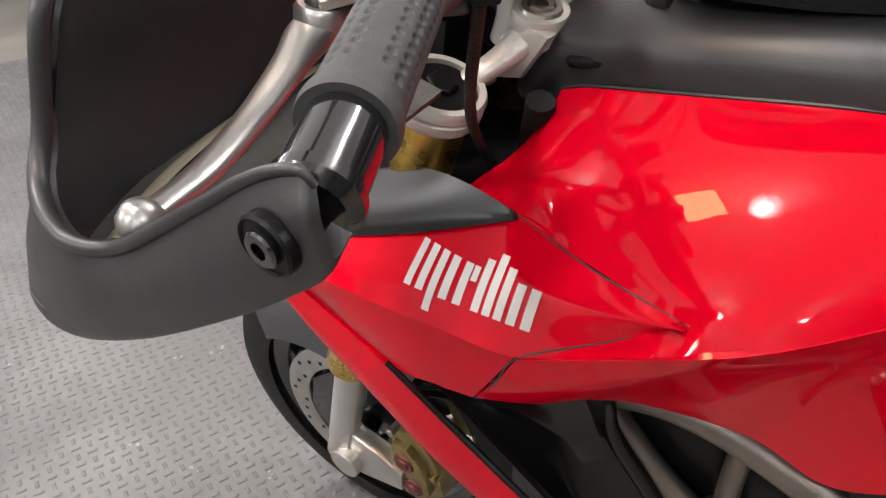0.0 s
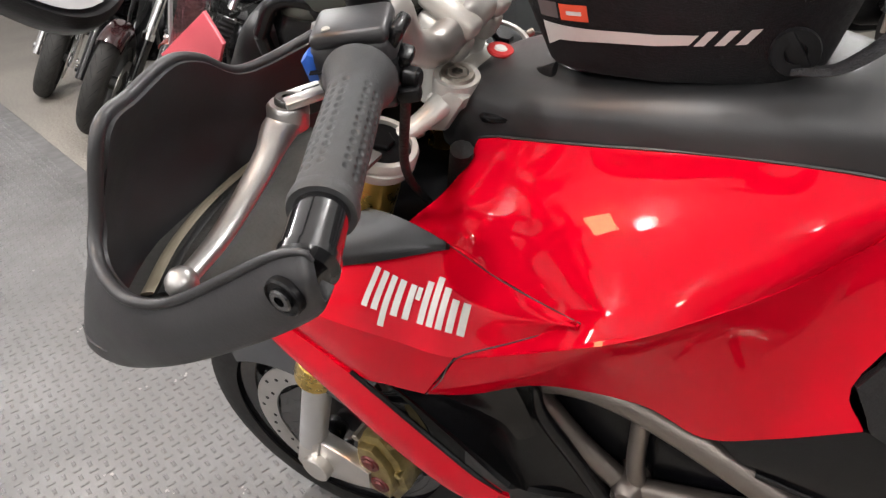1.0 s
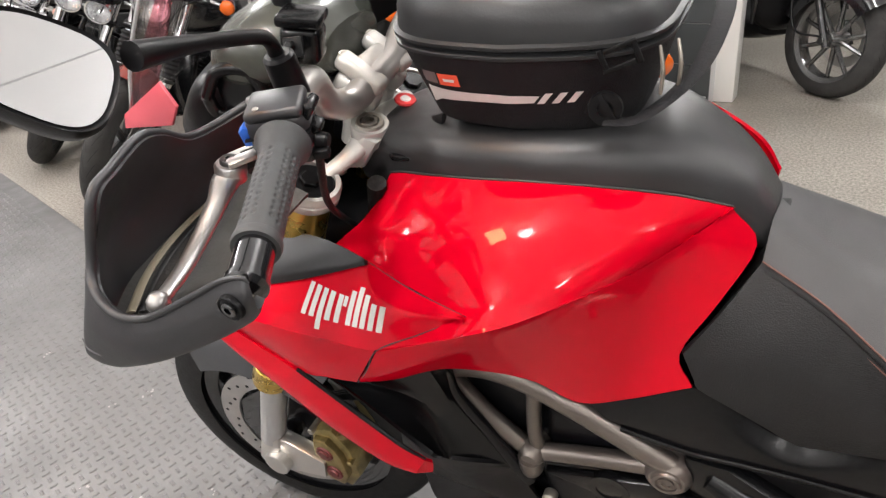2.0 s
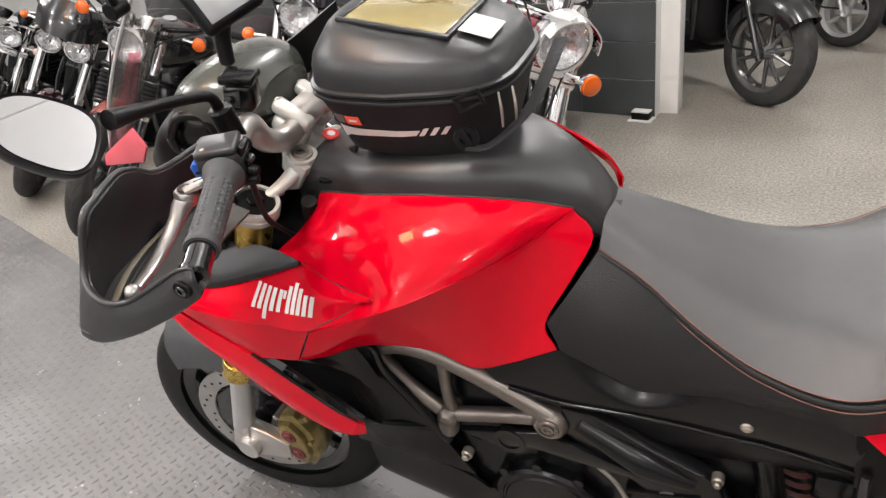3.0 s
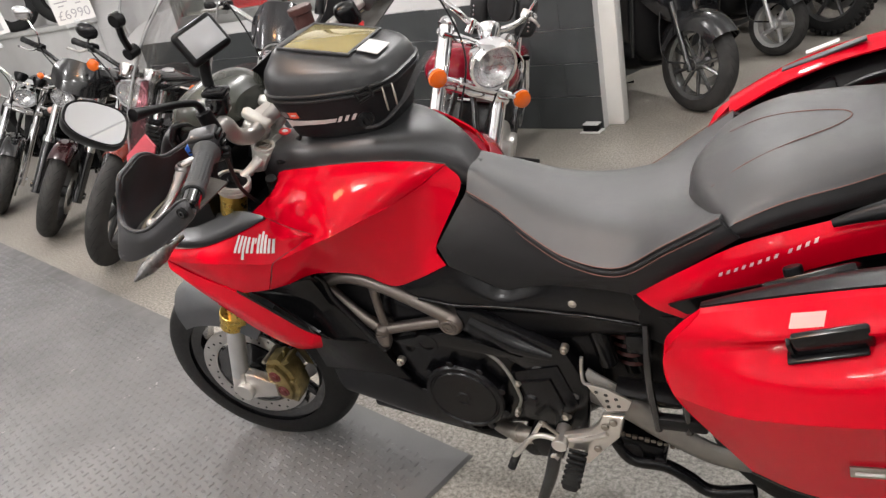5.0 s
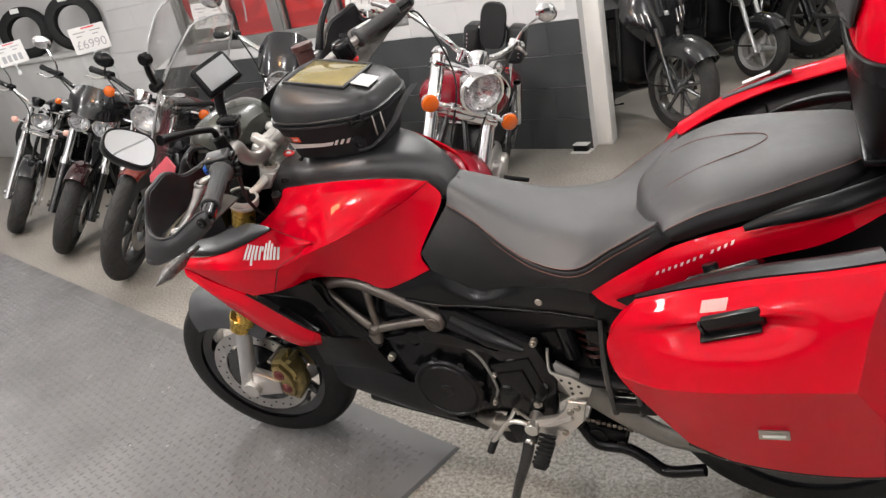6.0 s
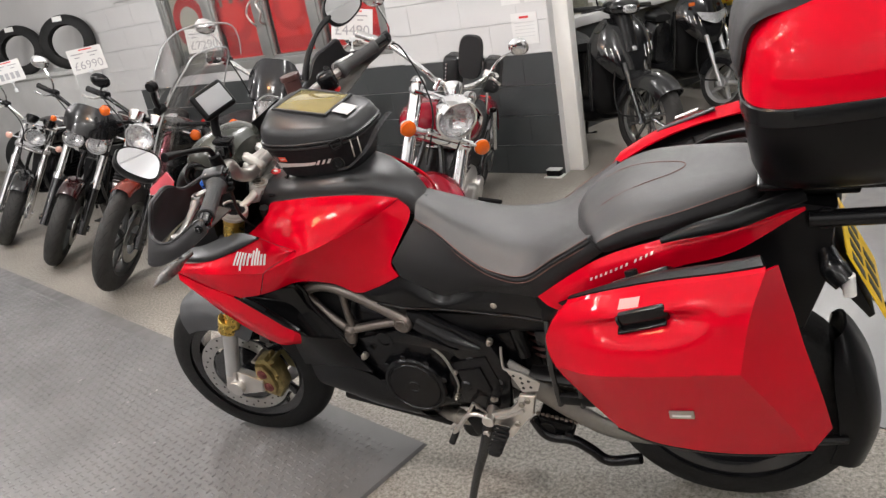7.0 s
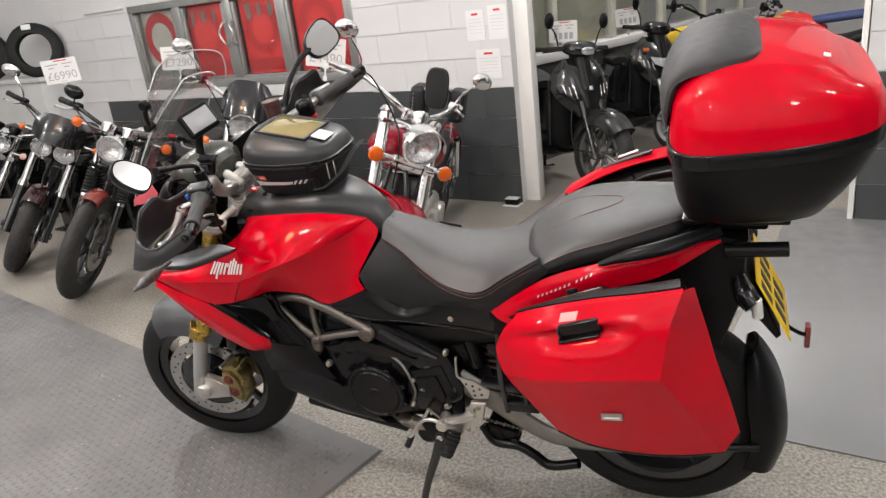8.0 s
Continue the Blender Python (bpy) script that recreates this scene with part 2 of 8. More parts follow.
def tube(points, r, seg=12, sub=6, flat=1.0, up=None):
    n0 = len(points)
    pts = catmull(points, sub)
    rs = r if isinstance(r, (list, tuple)) else [r] * n0
    bm = bmesh.new()
    rings = []
    ref = Vector(up) if up else None
    last = None
    for i, p in enumerate(pts):
        d = (pts[min(i + 1, len(pts) - 1)] - pts[max(i - 1, 0)]).normalized()
        if ref is not None:
            side = d.cross(ref).normalized()
        elif last is None:
            side = d.orthogonal().normalized()
        else:
            side = (last - d * last.dot(d)).normalized()
        last = side
        nrm = side.cross(d).normalized()
        f = i / (len(pts) - 1) * (n0 - 1)
        k = min(int(f), n0 - 2)
        rad = rs[k] + (rs[k + 1] - rs[k]) * (f - k)
        rings.append([bm.verts.new(p + side * rad * math.cos(2 * math.pi * j / seg) + nrm * rad * flat * math.sin(2 * math.pi * j / seg)) for j in range(seg)])
    for a, b in zip(rings[:-1], rings[1:]):
        for j in range(seg):
            bm.faces.new((a[j], a[(j + 1) % seg], b[(j + 1) % seg], b[j]))
    bm.faces.new(rings[0])
    bm.faces.new(rings[-1][::-1])
    return bm


def loft(rings, cap=True, closed=True):
    bm = bmesh.new()
    vs = [[bm.verts.new(p) for p in ring] for ring in rings]
    n = len(vs[0])
    for a, b in zip(vs[:-1], vs[1:]):
        for j in range(n if closed else n - 1):
            bm.faces.new((a[j], a[(j + 1) % n], b[(j + 1) % n], b[j]))
    if cap:
        bm.faces.new(vs[0])
        bm.faces.new(vs[-1][::-1])
    return bm


def sect(x, yc, zc, hw, hh, n=28, p=2.6, top=1.0, low=1.0):
    out = []
    for k in range(n):
        a = 2 * math.pi * k / n
        c, s = math.cos(a), math.sin(a)
        w = hw * (top if s > 0 else low) ** abs(s)
        out.append((x, yc + w * math.copysign(abs(c) ** (2 / p), c), zc + hh * math.copysign(abs(s) ** (2 / p), s)))
    return out


def smooth_loft(keys, sub=5, n=28, cap=True):
    """keys: rows of x, yc, zc, half width, half height, power; smoothly joined along x."""
    rows = [Vector(k[:3]) for k in keys]
    pos = catmull(rows, sub)
    ext = catmull([Vector((k[3], k[4], k[5])) for k in keys], sub)
    return loft([sect(p.x, p.y, p.z, max(e.x, 0.002), max(e.y, 0.002), n, max(e.z, 1.6)) for p, e in zip(pos, ext)], cap)


def sheet(grid, thick=0.004, su=5, sv=5, inward=None):
    """A smooth shell through a grid of points (rows of equal length), given a thickness."""
    rows = [catmull(r, sv) for r in grid]
    cols = [catmull([r[j] for r in rows], su) for j in range(len(rows[0]))]
    nu, nv = len(cols[0]), len(cols)
    P = [[cols[j][i] for j in range(nv)] for i in range(nu)]
    N = [[None] * nv for _ in range(nu)]
    for i in range(nu):
        for j in range(nv):
            du = P[min(i + 1, nu - 1)][j] - P[max(i - 1, 0)][j]
            dv = P[i][min(j + 1, nv - 1)] - P[i][max(j - 1, 0)]
            q = du.cross(dv)
            N[i][j] = q.normalized() if q.length > 1e-9 else Vector((0, 0, 1))
    if inward is not None:
        mid = N[nu // 2][nv // 2]
        if mid.dot(Vector(inward)) < 0:
            N = [[-q for q in r] for r in N]
    bm = bmesh.new()
    A = [[bm.verts.new(p) for p in r] for r in P]
    B = [[bm.verts.new(P[i][j] + N[i][j] * thick) for j in range(nv)] for i in range(nu)]
    for i in range(nu - 1):
        for j in range(nv - 1):
            bm.faces.new((A[i][j], A[i][j + 1], A[i + 1][j + 1], A[i + 1][j]))
            bm.faces.new((B[i][j], B[i + 1][j], B[i + 1][j + 1], B[i][j + 1]))
    for i in range(nu - 1):
        bm.faces.new((A[i][0], A[i + 1][0], B[i + 1][0], B[i][0]))
        bm.faces.new((A[i][-1], B[i][-1], B[i + 1][-1], A[i + 1][-1]))
    for j in range(nv - 1):
        bm.faces.new((A[0][j], B[0][j], B[0][j + 1], A[0][j + 1]))
        bm.faces.new((A[-1][j], A[-1][j + 1], B[-1][j + 1], B[-1][j]))
    return bm


def prism(outline, y0, y1, bev=0.004, sub=1, m=None):
    """A plate with an outline in x and z, from y0 to y1."""
    pts = [(p.x, p.z) for p in catmull([(x, 0, z) for x, z in outline + outline[:1]], sub)][:-1] if sub > 1 else outline
    bm = bmesh.new()
    a = [bm.verts.new((x, y0, z)) for x, z in pts]
    b = [bm.verts.new((x, y1, z)) for x, z in pts]
    n = len(pts)
    fa = bm.faces.new(a)
    fb = bm.faces.new(b[::-1])
    for j in range(n):
        bm.faces.new((a[j], b[j], b[(j + 1) % n], a[(j + 1) % n]))
    bmesh.ops.recalc_face_normals(bm, faces=bm.faces)
    if bev:
        bmesh.ops.bevel(bm, geom=list(set(fa.edges) | set(fb.edges)), offset=bev, segments=2, profile=0.5, affect="EDGES")
    bmesh.ops.triangulate(bm, faces=[f for f in bm.faces if len(f.verts) > 4])
    if m:
        bmesh.ops.transform(bm, matrix=m, verts=bm.verts)
    return bm


def text_mesh(body, size, depth=0.0004, m=None):
    cu = bpy.data.curves.new("writing", "FONT")
    cu.body, cu.size, cu.extrude, cu.align_x, cu.align_y = body, size, depth, "CENTER", "CENTER"
    ob = bpy.data.objects.new("writing", cu)
    me = bpy.data.meshes.new_from_object(ob)
    bm = bmesh.new()
    bm.from_mesh(me)
    bpy.data.objects.remove(ob)
    bpy.data.meshes.remove(me)
    bpy.data.curves.remove(cu)
    return moved(bm, m) if m else bm

# ---- the showroom ----
WALL = Matrix(((-0.9929, -0.1189, 0, -0.65), (0.1189, -0.9929, 0, 2.93), (0, 0, 1, 0), (0, 0, 0, 1)))  # along the wall, out of it, up


def structure(name, bm, material, m=None, label="", category="", smooth=38):
    ob = part(name, bm, material, None, "", smooth)
    if m:
        ob.matrix_world = m
    return tagged(ob, label, category, kind="structure")


structure("floor", box(16, 14, 0.1, (-1.5, 2.4, -0.05), 0), CONCRETE, None, "worn pale concrete showroom floor", "floor")
structure("ceiling", join(box(16.4, 14.4, 0.1, (-1.5, 2.4, 3.51), 0), *[box(1.188, 2.388, 0.012, (-9.3 + 1.2 * i, -3.6 + 2.4 * j, 3.454), 0) for i in range(14) for j in range(6)]), CEILM, None, "plain white painted ceiling", "ceiling")
structure("wall_south", box(16, 0.15, 2.63, (-1.5, -4.6, 2.145), 0), WHITEP, None, "plain white painted wall above the added dark dado", "wall")
# unseen dark foot, added to deepen the reflections in the red paint
structure("unseen_dado_south", box(16, 0.16, 0.828, (-1.5, -4.6, 0.414), 0), DARKP, None, "unseen dark grey wall foot, added to darken reflections", "wall")
structure("wall_west", box(0.15, 14, 3.46, (-9.5, 2.4, 1.73), 0), WHITEP, None, "plain white painted wall", "wall")
# out of view; kept dark so the red paint reflects less white
structure("unseen_wall_east", box(0.15, 14, 3.46, (6.5, 2.4, 1.73), 0), DARKP, None, "unseen wall, made dark grey to darken reflections", "wall")
structure("wall_far", box(16, 0.15, 3.46, (-1.5, 9.4, 1.73), 0), WHITEP, None, "plain white painted wall", "wall")

# pale painted floor bay
structure("floor_bay", box(3.6, 2.47, 0.006, (2.72, 1.47, 0.003), 0.002, pose(0, 0, 0, 0, 0, -7)), SHEETM, None, "smooth light grey painted floor bay", "floor")

# main wall: backing with the window opening
WIN = (1.33, 4.04, 0.92, 1.70)
back = join(box(1.21, 0.16, 3.46, (0.605, -0.04, 1.73), 0), box(WIN[0] - 1.21, 0.16, 3.46, ((WIN[0] + 1.21) / 2, -0.083, 1.73), 0),
            box(WIN[1] - WIN[0], 0.16, WIN[2], ((WIN[0] + WIN[1]) / 2, -0.083, WIN[2] / 2), 0),
            box(WIN[1] - WIN[0], 0.16, 3.46 - WIN[3], ((WIN[0] + WIN[1]) / 2, -0.083, (3.46 + WIN[3]) / 2), 0),
            box(9.0 - WIN[1], 0.16, 3.46, ((WIN[1] + 9.0) / 2, -0.083, 1.73), 0))
wall_north = structure("wall_north", back, WHITEP, WALL, "painted block wall, white above a dark grey dado", "wall")

# window with red posters behind the glass
win = structure("window_1", join(
    box(2.71, 0.07, 0.07, (2.685, -0.03, 0.955), 0.004), box(2.71, 0.07, 0.06, (2.685, -0.03, 1.67), 0.004),
    box(0.06, 0.064, 0.655, (1.36, -0.03, 1.315), 0.004), box(0.06, 0.064, 0.655, (4.01, -0.03, 1.315), 0.004),
    box(0.10, 0.064, 0.655, (3.35, -0.03, 1.315), 0.004), box(0.10, 0.064, 0.655, (2.69, -0.03, 1.315), 0.004), box(0.08, 0.064, 0.655, (2.06, -0.03, 1.315), 0.004)), GREYALU, WALL,
    "grey aluminium framed window with red posters inside", "window")
for s0, s1 in ((1.39, 2.02), (2.1, 2.64), (2.74, 3.3), (3.4, 3.98)):
    c, w = (s0 + s1) / 2, s1 - s0
    part("window_frame", join(box(w - 0.004, 0.03, 0.03, (c, -0.02, 1.0), 0.003), box(0.03, 0.03, 0.6, (s0 + 0.017, -0.02, 1.32), 0.003), box(0.03, 0.03, 0.6, (s1 - 0.017, -0.02, 1.32), 0.003)), GREYALU, win)
    p = part("pane", box(w - 0.06, 0.006, 0.6, (c, -0.02, 1.32), 0), PANE, win, "clear glass pane")
    p.visible_shadow = False
    red = s1 < 3.35
    part("poster", box(w - 0.05, 0.004, 0.62, (c, -0.075, 1.325), 0), REDPANEL if red else GREYVIN, win, "red vinyl poster" if red else "beige vinyl poster")
    part("poster_band", box(w - 0.05, 0.002, 0.1, (c, -0.071, 1.09), 0), REDDARK if red else MATS["grey_window_aluminium"], win)
for c, r in ((3.1, 0.24), (1.75, 0.2), (2.38, 0.2), (3.72, 0.24)):
    part("poster_ring", lathe([(r * 0.62, 0), (r, 0), (r, 0.002), (r * 0.62, 0.002)], 40, pose(c, -0.072, 1.38, 90), True), REDDARK, win, "darker red ring on the poster")
for k in range(7):
    part("poster_writing", box(0.035 + 0.02 * (k % 2), 0.002, 0.1 + 0.03 * (k % 3 == 0), (3.22 - 0.14 * k if k < 3 else 2.9 - 0.13 * k, -0.068, 1.53), 0), mat("grey_letters", (0.16, 0.12, 0.11), 0.5), win)
for sgn in (-1, 1):
    part("door_handle", tube([(2.69 + sgn * 0.05, 0.01, 1.27), (2.69 + sgn * 0.05, 0.05, 1.3), (2.69 + sgn * 0.085, 0.055, 1.37), (2.69 + sgn * 0.05, 0.05, 1.44), (2.69 + sgn * 0.05, 0.01, 1.47)], 0.009, 10), ALU, win, "curved chrome pull handle")
structure("trim", box(0.62, 0.03, 0.02, (4.4, 0.012, 1.70), 0.003), WHITEP, WALL, "narrow white ledge on the wall", "trim")

# door post, side wall with sill, far pillar
structure("door_post", box(0.105, 0.12, 2.995, (-0.6, 3.02, 1.4975), 0.006), mat("white_gloss_paint", (0.75, 0.74, 0.71), 0.35, 0, 0.05, 3), None, "white painted wooden door post", "door frame")
SIDE = Matrix(((0.367, 0.930, 0, -0.99), (0.930, -0.367, 0, 3.84), (0, 0, 1, 0), (0, 0, 0, 1)))  # along, out, up
structure("wall_side", box(4.6, 0.14, 0.83, (2.0, -0.07, 0.415), 0), DARKP, SIDE, "low dark grey painted wall", "wall")
side_win = structure("window_2", join(box(4.6, 0.2, 0.075, (2.0, -0.05, 0.868), 0.006)), WHITEP, SIDE, "white window sill with glazed partition above", "window")
for s in (-0.25, 0.62, 1.5, 2.4, 3.3, 4.2):
    part("window_frame", box(0.07, 0.08, 2.09, (s, -0.08, 1.95), 0.003), mat("pale_frame", (0.45, 0.44, 0.38), 0.45), side_win)
for s in (0.19, 1.06, 1.95, 2.85, 3.75):
    p = part("pane", box(0.79, 0.008, 2.0, (s, -0.08, 1.94), 0), PANE, side_win, "clear glass pane")
    p.visible_shadow = False
structure("wall_office", box(4.6, 0.1, 3.0, (2.0, -1.5, 1.5), 0), mat("office_cream_paint", (0.5, 0.48, 0.4), 0.6), SIDE, "cream painted office wall", "wall")
PILLAR = Matrix(((0.9929, 0.1189, 0, 1.40), (-0.1189, 0.9929, 0, 2.70), (0, 0, 1, 0), (0, 0, 0, 1)))
wall_right = structure("wall_right", box(5.0, 0.16, 3.0, (2.5, 0.09, 1.5), 0), WHITEP, PILLAR, "painted block wall, white above dark grey", "wall")
structure("trim_right", box(0.03, 0.2, 2.99, (-0.02, 0.09, 1.495), 0.004), MATS["white_gloss_paint"], PILLAR, "white painted edge of the opening", "trim")

# shelf with tyres
structure("wall_ledge", join(box(3.6, 0.3, 1.12, (7.15, 0.15, 0.56), 0.01), box(3.66, 0.34, 0.05, (7.14, 0.16, 1.125), 0.008)), SHELFM, WALL, "pale grey boxed ledge under the tyres", "shelf")


def tyre_bm(R, w, bead, seg=48, rows=9):
    """A tyre round the z axis, its middle at 0."""
    prof = []
    h = (R - bead)
    for k in range(17):
        a = math.pi * k / 16
        prof.append((bead + h * math.sin(a) ** 0.75, -w / 2 * math.cos(a) * (1.0 if 0.2 < a / math.pi < 0.8 else 0.92)))
    prof += [(bead + 0.012, w * 0.36), (bead + 0.012, -w * 0.36)]
    return lathe(prof, seg, None, True)


def loose_tyre(m, R, w, label):
    t = thing("tyre", m, label, "tyre", "spare tyres")
    part("tyre_casing", tyre_bm(R, w, R * 0.62), RUBBER, t)
    part("paper_label", box(0.09, 0.05, 0.002, (-0.02, R * 0.83, w * 0.5), 0), PAPER, t, "white paper label")
    return t


loose_tyre(WALL @ pose(5.37, 0.24, 1.415, 82, 0, 225), 0.275, 0.13, "black motorcycle tyre stood on the pale ledge")
loose_tyre(WALL @ pose(6.43, 0.24, 1.415, 82, 0, 225), 0.275, 0.13, "black motorcycle tyre leaning against the white wall")
loose_tyre(WALL @ pose(6.15, 0.62, 0.31, 84, 0, 225), 0.31, 0.15, "black motorcycle tyre standing on the floor")

# papers on the wall
for s, z, w, h in ((0.25, 1.25, 0.14, 0.2), (0.08, 1.26, 0.14, 0.22), (0.17, 0.99, 0.19, 0.2)):
    n = thing("notice", WALL @ pose(s, 0.052, z), "white printed notice sheet taped to the wall", "notice", "wall notices")
    part("sheet", box(w, 0.002, h, (0, 0, 0), 0), PAPER, n)
    part("heading", box(w * 0.35, 0.001, 0.014, (0, 0.002, h * 0.36), 0), REDPANEL, n, "red heading bar")
    for k in range(5):
        part("text_line", box(w * 0.75, 0.001, 0.004, (0, 0.002, h * 0.2 - k * 0.022), 0), mat("grey_print", (0.5, 0.5, 0.5), 0.7), n)

# rodent trap by the post
trap = thing("bait_box", pose(-0.715, 2.84, 0, 0, 0, -7), "small black bait box with white base by the wall", "bait box")
part("base", box(0.13, 0.09, 0.008, (0, 0, 0.004), 0.002), PAPER, trap)
part("case", box(0.1, 0.06, 0.04, (0, 0, 0.028), 0.006), BLACKP, trap)
part("lid", box(0.1, 0.06, 0.008, (0, 0, 0.052), 0.002), PAPER, trap, "white lid")

# rubber mat: corner, then along its far edge
MATF = Matrix(((-0.9726, -0.2326, 0, -0.19), (0.2326, -0.9726, 0, 0.012), (0, 0, 1, 0), (0, 0, 0, 1)))  # along far edge, towards the near side, up
mat_bm = bmesh.new()
lo = [(0, 0), (5.4, 0), (5.4, 3.2), (0, 3.2)]
hi = [(0.007, 0.007), (5.393, 0.007), (5.393, 3.193), (0.007, 3.193)]
vl = [mat_bm.verts.new((x, y, 0.001)) for x, y in lo]
vh = [mat_bm.verts.new((x, y, 0.011)) for x, y in hi]
mat_bm.faces.new(vh)
for k in range(4):
    mat_bm.faces.new((vl[k], vl[(k + 1) % 4], vh[(k + 1) % 4], vh[k]))
rubber_mat = part("rubber_mat", mat_bm, MATM, None, "", 0)
rubber_mat.matrix_world = MATF
tagged(rubber_mat, "grey rubber floor mat with raised checker tread", "mat", kind="structure")


def ceiling_light(x, y):
    c = thing("ceiling_light", pose(x, y, 2.9), "round white hanging globe light, switched on", "ceiling light", "ceiling lights")
    part("housing", lathe([(0.05, 0.035), (0.14, 0.032), (0.165, 0.0), (0.165, -0.025), (0.158, -0.025), (0.156, 0.004), (0.05, 0.012)], 40, None, True), mat("lamp_white", (0.75, 0.75, 0.74), 0.4), c, "white enamel housing")
    part("hanging_rod", cyl((0, 0, 0.03), (0, 0, 0.55), 0.01, None, 12), MATS["lamp_white"], c)
    part("diffuser", lathe([(0, -0.20), (0.036, -0.192), (0.066, -0.17), (0.085, -0.14), (0.091, -0.11), (0.085, -0.07), (0.066, -0.03), (0.05, 0.0), (0, 0.004)], 40), mat("glowing_diffuser", (1.0, 0.97, 0.93), 0.5, 0, 0.0, 5, emit=56.0), c, "glowing opal globe").visible_shadow = False
    return c


for lx, ly in LAMPS:
    ceiling_light(lx, ly)

panel = thing("panel_light", pose(-1.0, -1.15, 2.985, 0, 0, 30) @ Matrix.Scale(0.62, 4), "square warm orange panel light hung on thin rods", "panel light")
part("frame", join(box(0.62, 0.03, 0.03, (0, -0.295, 0), 0.004), box(0.62, 0.03, 0.03, (0, 0.295, 0), 0.004), box(0.03, 0.56, 0.03, (-0.295, 0, 0), 0.004), box(0.03, 0.56, 0.03, (0.295, 0, 0), 0.004)), MATS["lamp_white"], panel)
for hx, hy in ((-0.28, -0.28), (0.28, -0.28), (-0.28, 0.28), (0.28, 0.28)):
    part("hanging_rod", cyl((hx, hy, 0.012), (hx, hy, 0.745), 0.004, None, 8), MATS["lamp_white"], panel)
part("diffuser", box(0.56, 0.56, 0.008, (0, 0, -0.004), 0), mat("warm_diffuser", (1.0, 0.5, 0.22), 0.5, 0, 0.05, 4, emit=34.0), panel, "warm glowing diffuser")

# ---- the red touring motorcycle ----
from mathutils.bvhtree import BVHTree

BIKE = Matrix.Translation((0, 0.048, 0)) @ pose(0, 0, 0, 0, 0, 4.5) @ pose(0, 0, 0, 8.5)
bike = thing("motorcycle", BIKE, "glossy red touring motorcycle with panniers, on its side stand", "motorcycle")


def wheel(parent, name, x, y, z, R, w, rimr, spokes, steer=0.0, disc_r=0.0, disc_y=(), turn=0.0):
    hub = part(name, join(cyl((0, -w * 0.45, 0), (0, w * 0.45, 0), 0.045, None, 28), cyl((0, -w * 0.7, 0), (0, w * 0.7, 0), 0.022)), GLOSSB, parent)
    hub.matrix_local = pose(x, y, z, 0, 0, steer)
    flat = pose(0, 0, 0, 90)
    part("tyre", moved(tyre_bm(R, w, rimr - 0.004, 64), flat), RUBBER, hub, "black rubber tyre")
    part("rim", lathe([(rimr - 0.03, -w * 0.3), (rimr - 0.012, -w * 0.36), (rimr + 0.006, -w * 0.39), (rimr + 0.006, -w * 0.33), (rimr - 0.02, -w * 0.2), (rimr - 0.02, w * 0.2), (rimr + 0.006, w * 0.33), (rimr + 0.006, w * 0.39), (rimr - 0.012, w * 0.36), (rimr - 0.03, w * 0.3), (rimr - 0.036, 0)], 64, flat, True), GLOSSB, hub, "black cast rim")
    for k in range(spokes):
        a = 2 * math.pi * k / spokes + turn
        part("spoke", tube([(0.03 * math.cos(a), 0, 0.03 * math.sin(a)), (0.5 * rimr * math.cos(a + 0.1), 0, 0.5 * rimr * math.sin(a + 0.1)), ((rimr - 0.02) * math.cos(a), 0, (rimr - 0.02) * math.sin(a))], [0.016, 0.011, 0.017], 10, 4), GLOSSB, hub)
    for dy in disc_y:
        d = part("brake_disc", lathe([(disc_r * 0.74, -0.0025), (disc_r, -0.0025), (disc_r, 0.0025), (disc_r * 0.74, 0.0025)], 64, pose(0, dy, 0, 90), True), DISC, hub, "drilled steel brake disc")
        part("disc_carrier", lathe([(0.045, -0.003), (disc_r * 0.72, -0.003), (disc_r * 0.72, 0.003), (0.045, 0.003)], 10, pose(0, dy, 0, 90), True), GLOSSB, hub)
        if dy < 0:
            for k in range(36):
                a, r = 2 * math.pi * k / 36, disc_r * (0.81 + 0.06 * (k % 3))
                part("drilled_hole", cyl((r * math.cos(a), dy - 0.0032, r * math.sin(a)), (r * math.cos(a), dy + 0.0032, r * math.sin(a)), 0.004, None, 8, 0.0004), BLACKP, hub)
    return hub


def both(name, bm, material, label=""):
    twin = bm.copy()
    a = part(name, bm, material, bike, label)
    part(name, mirrored(twin), material, bike, label)
    return a


wheel(bike, "front_wheel", -0.795, 0.0, 0.299, 0.299, 0.122, 0.216, 5, 6.0, 0.16, (-0.062, 0.062), 0.4)
wheel(bike, "rear_wheel", 0.735, 0.0, 0.314, 0.314, 0.18, 0.218, 5, 0, 0.12, (0.075,), 0.2)

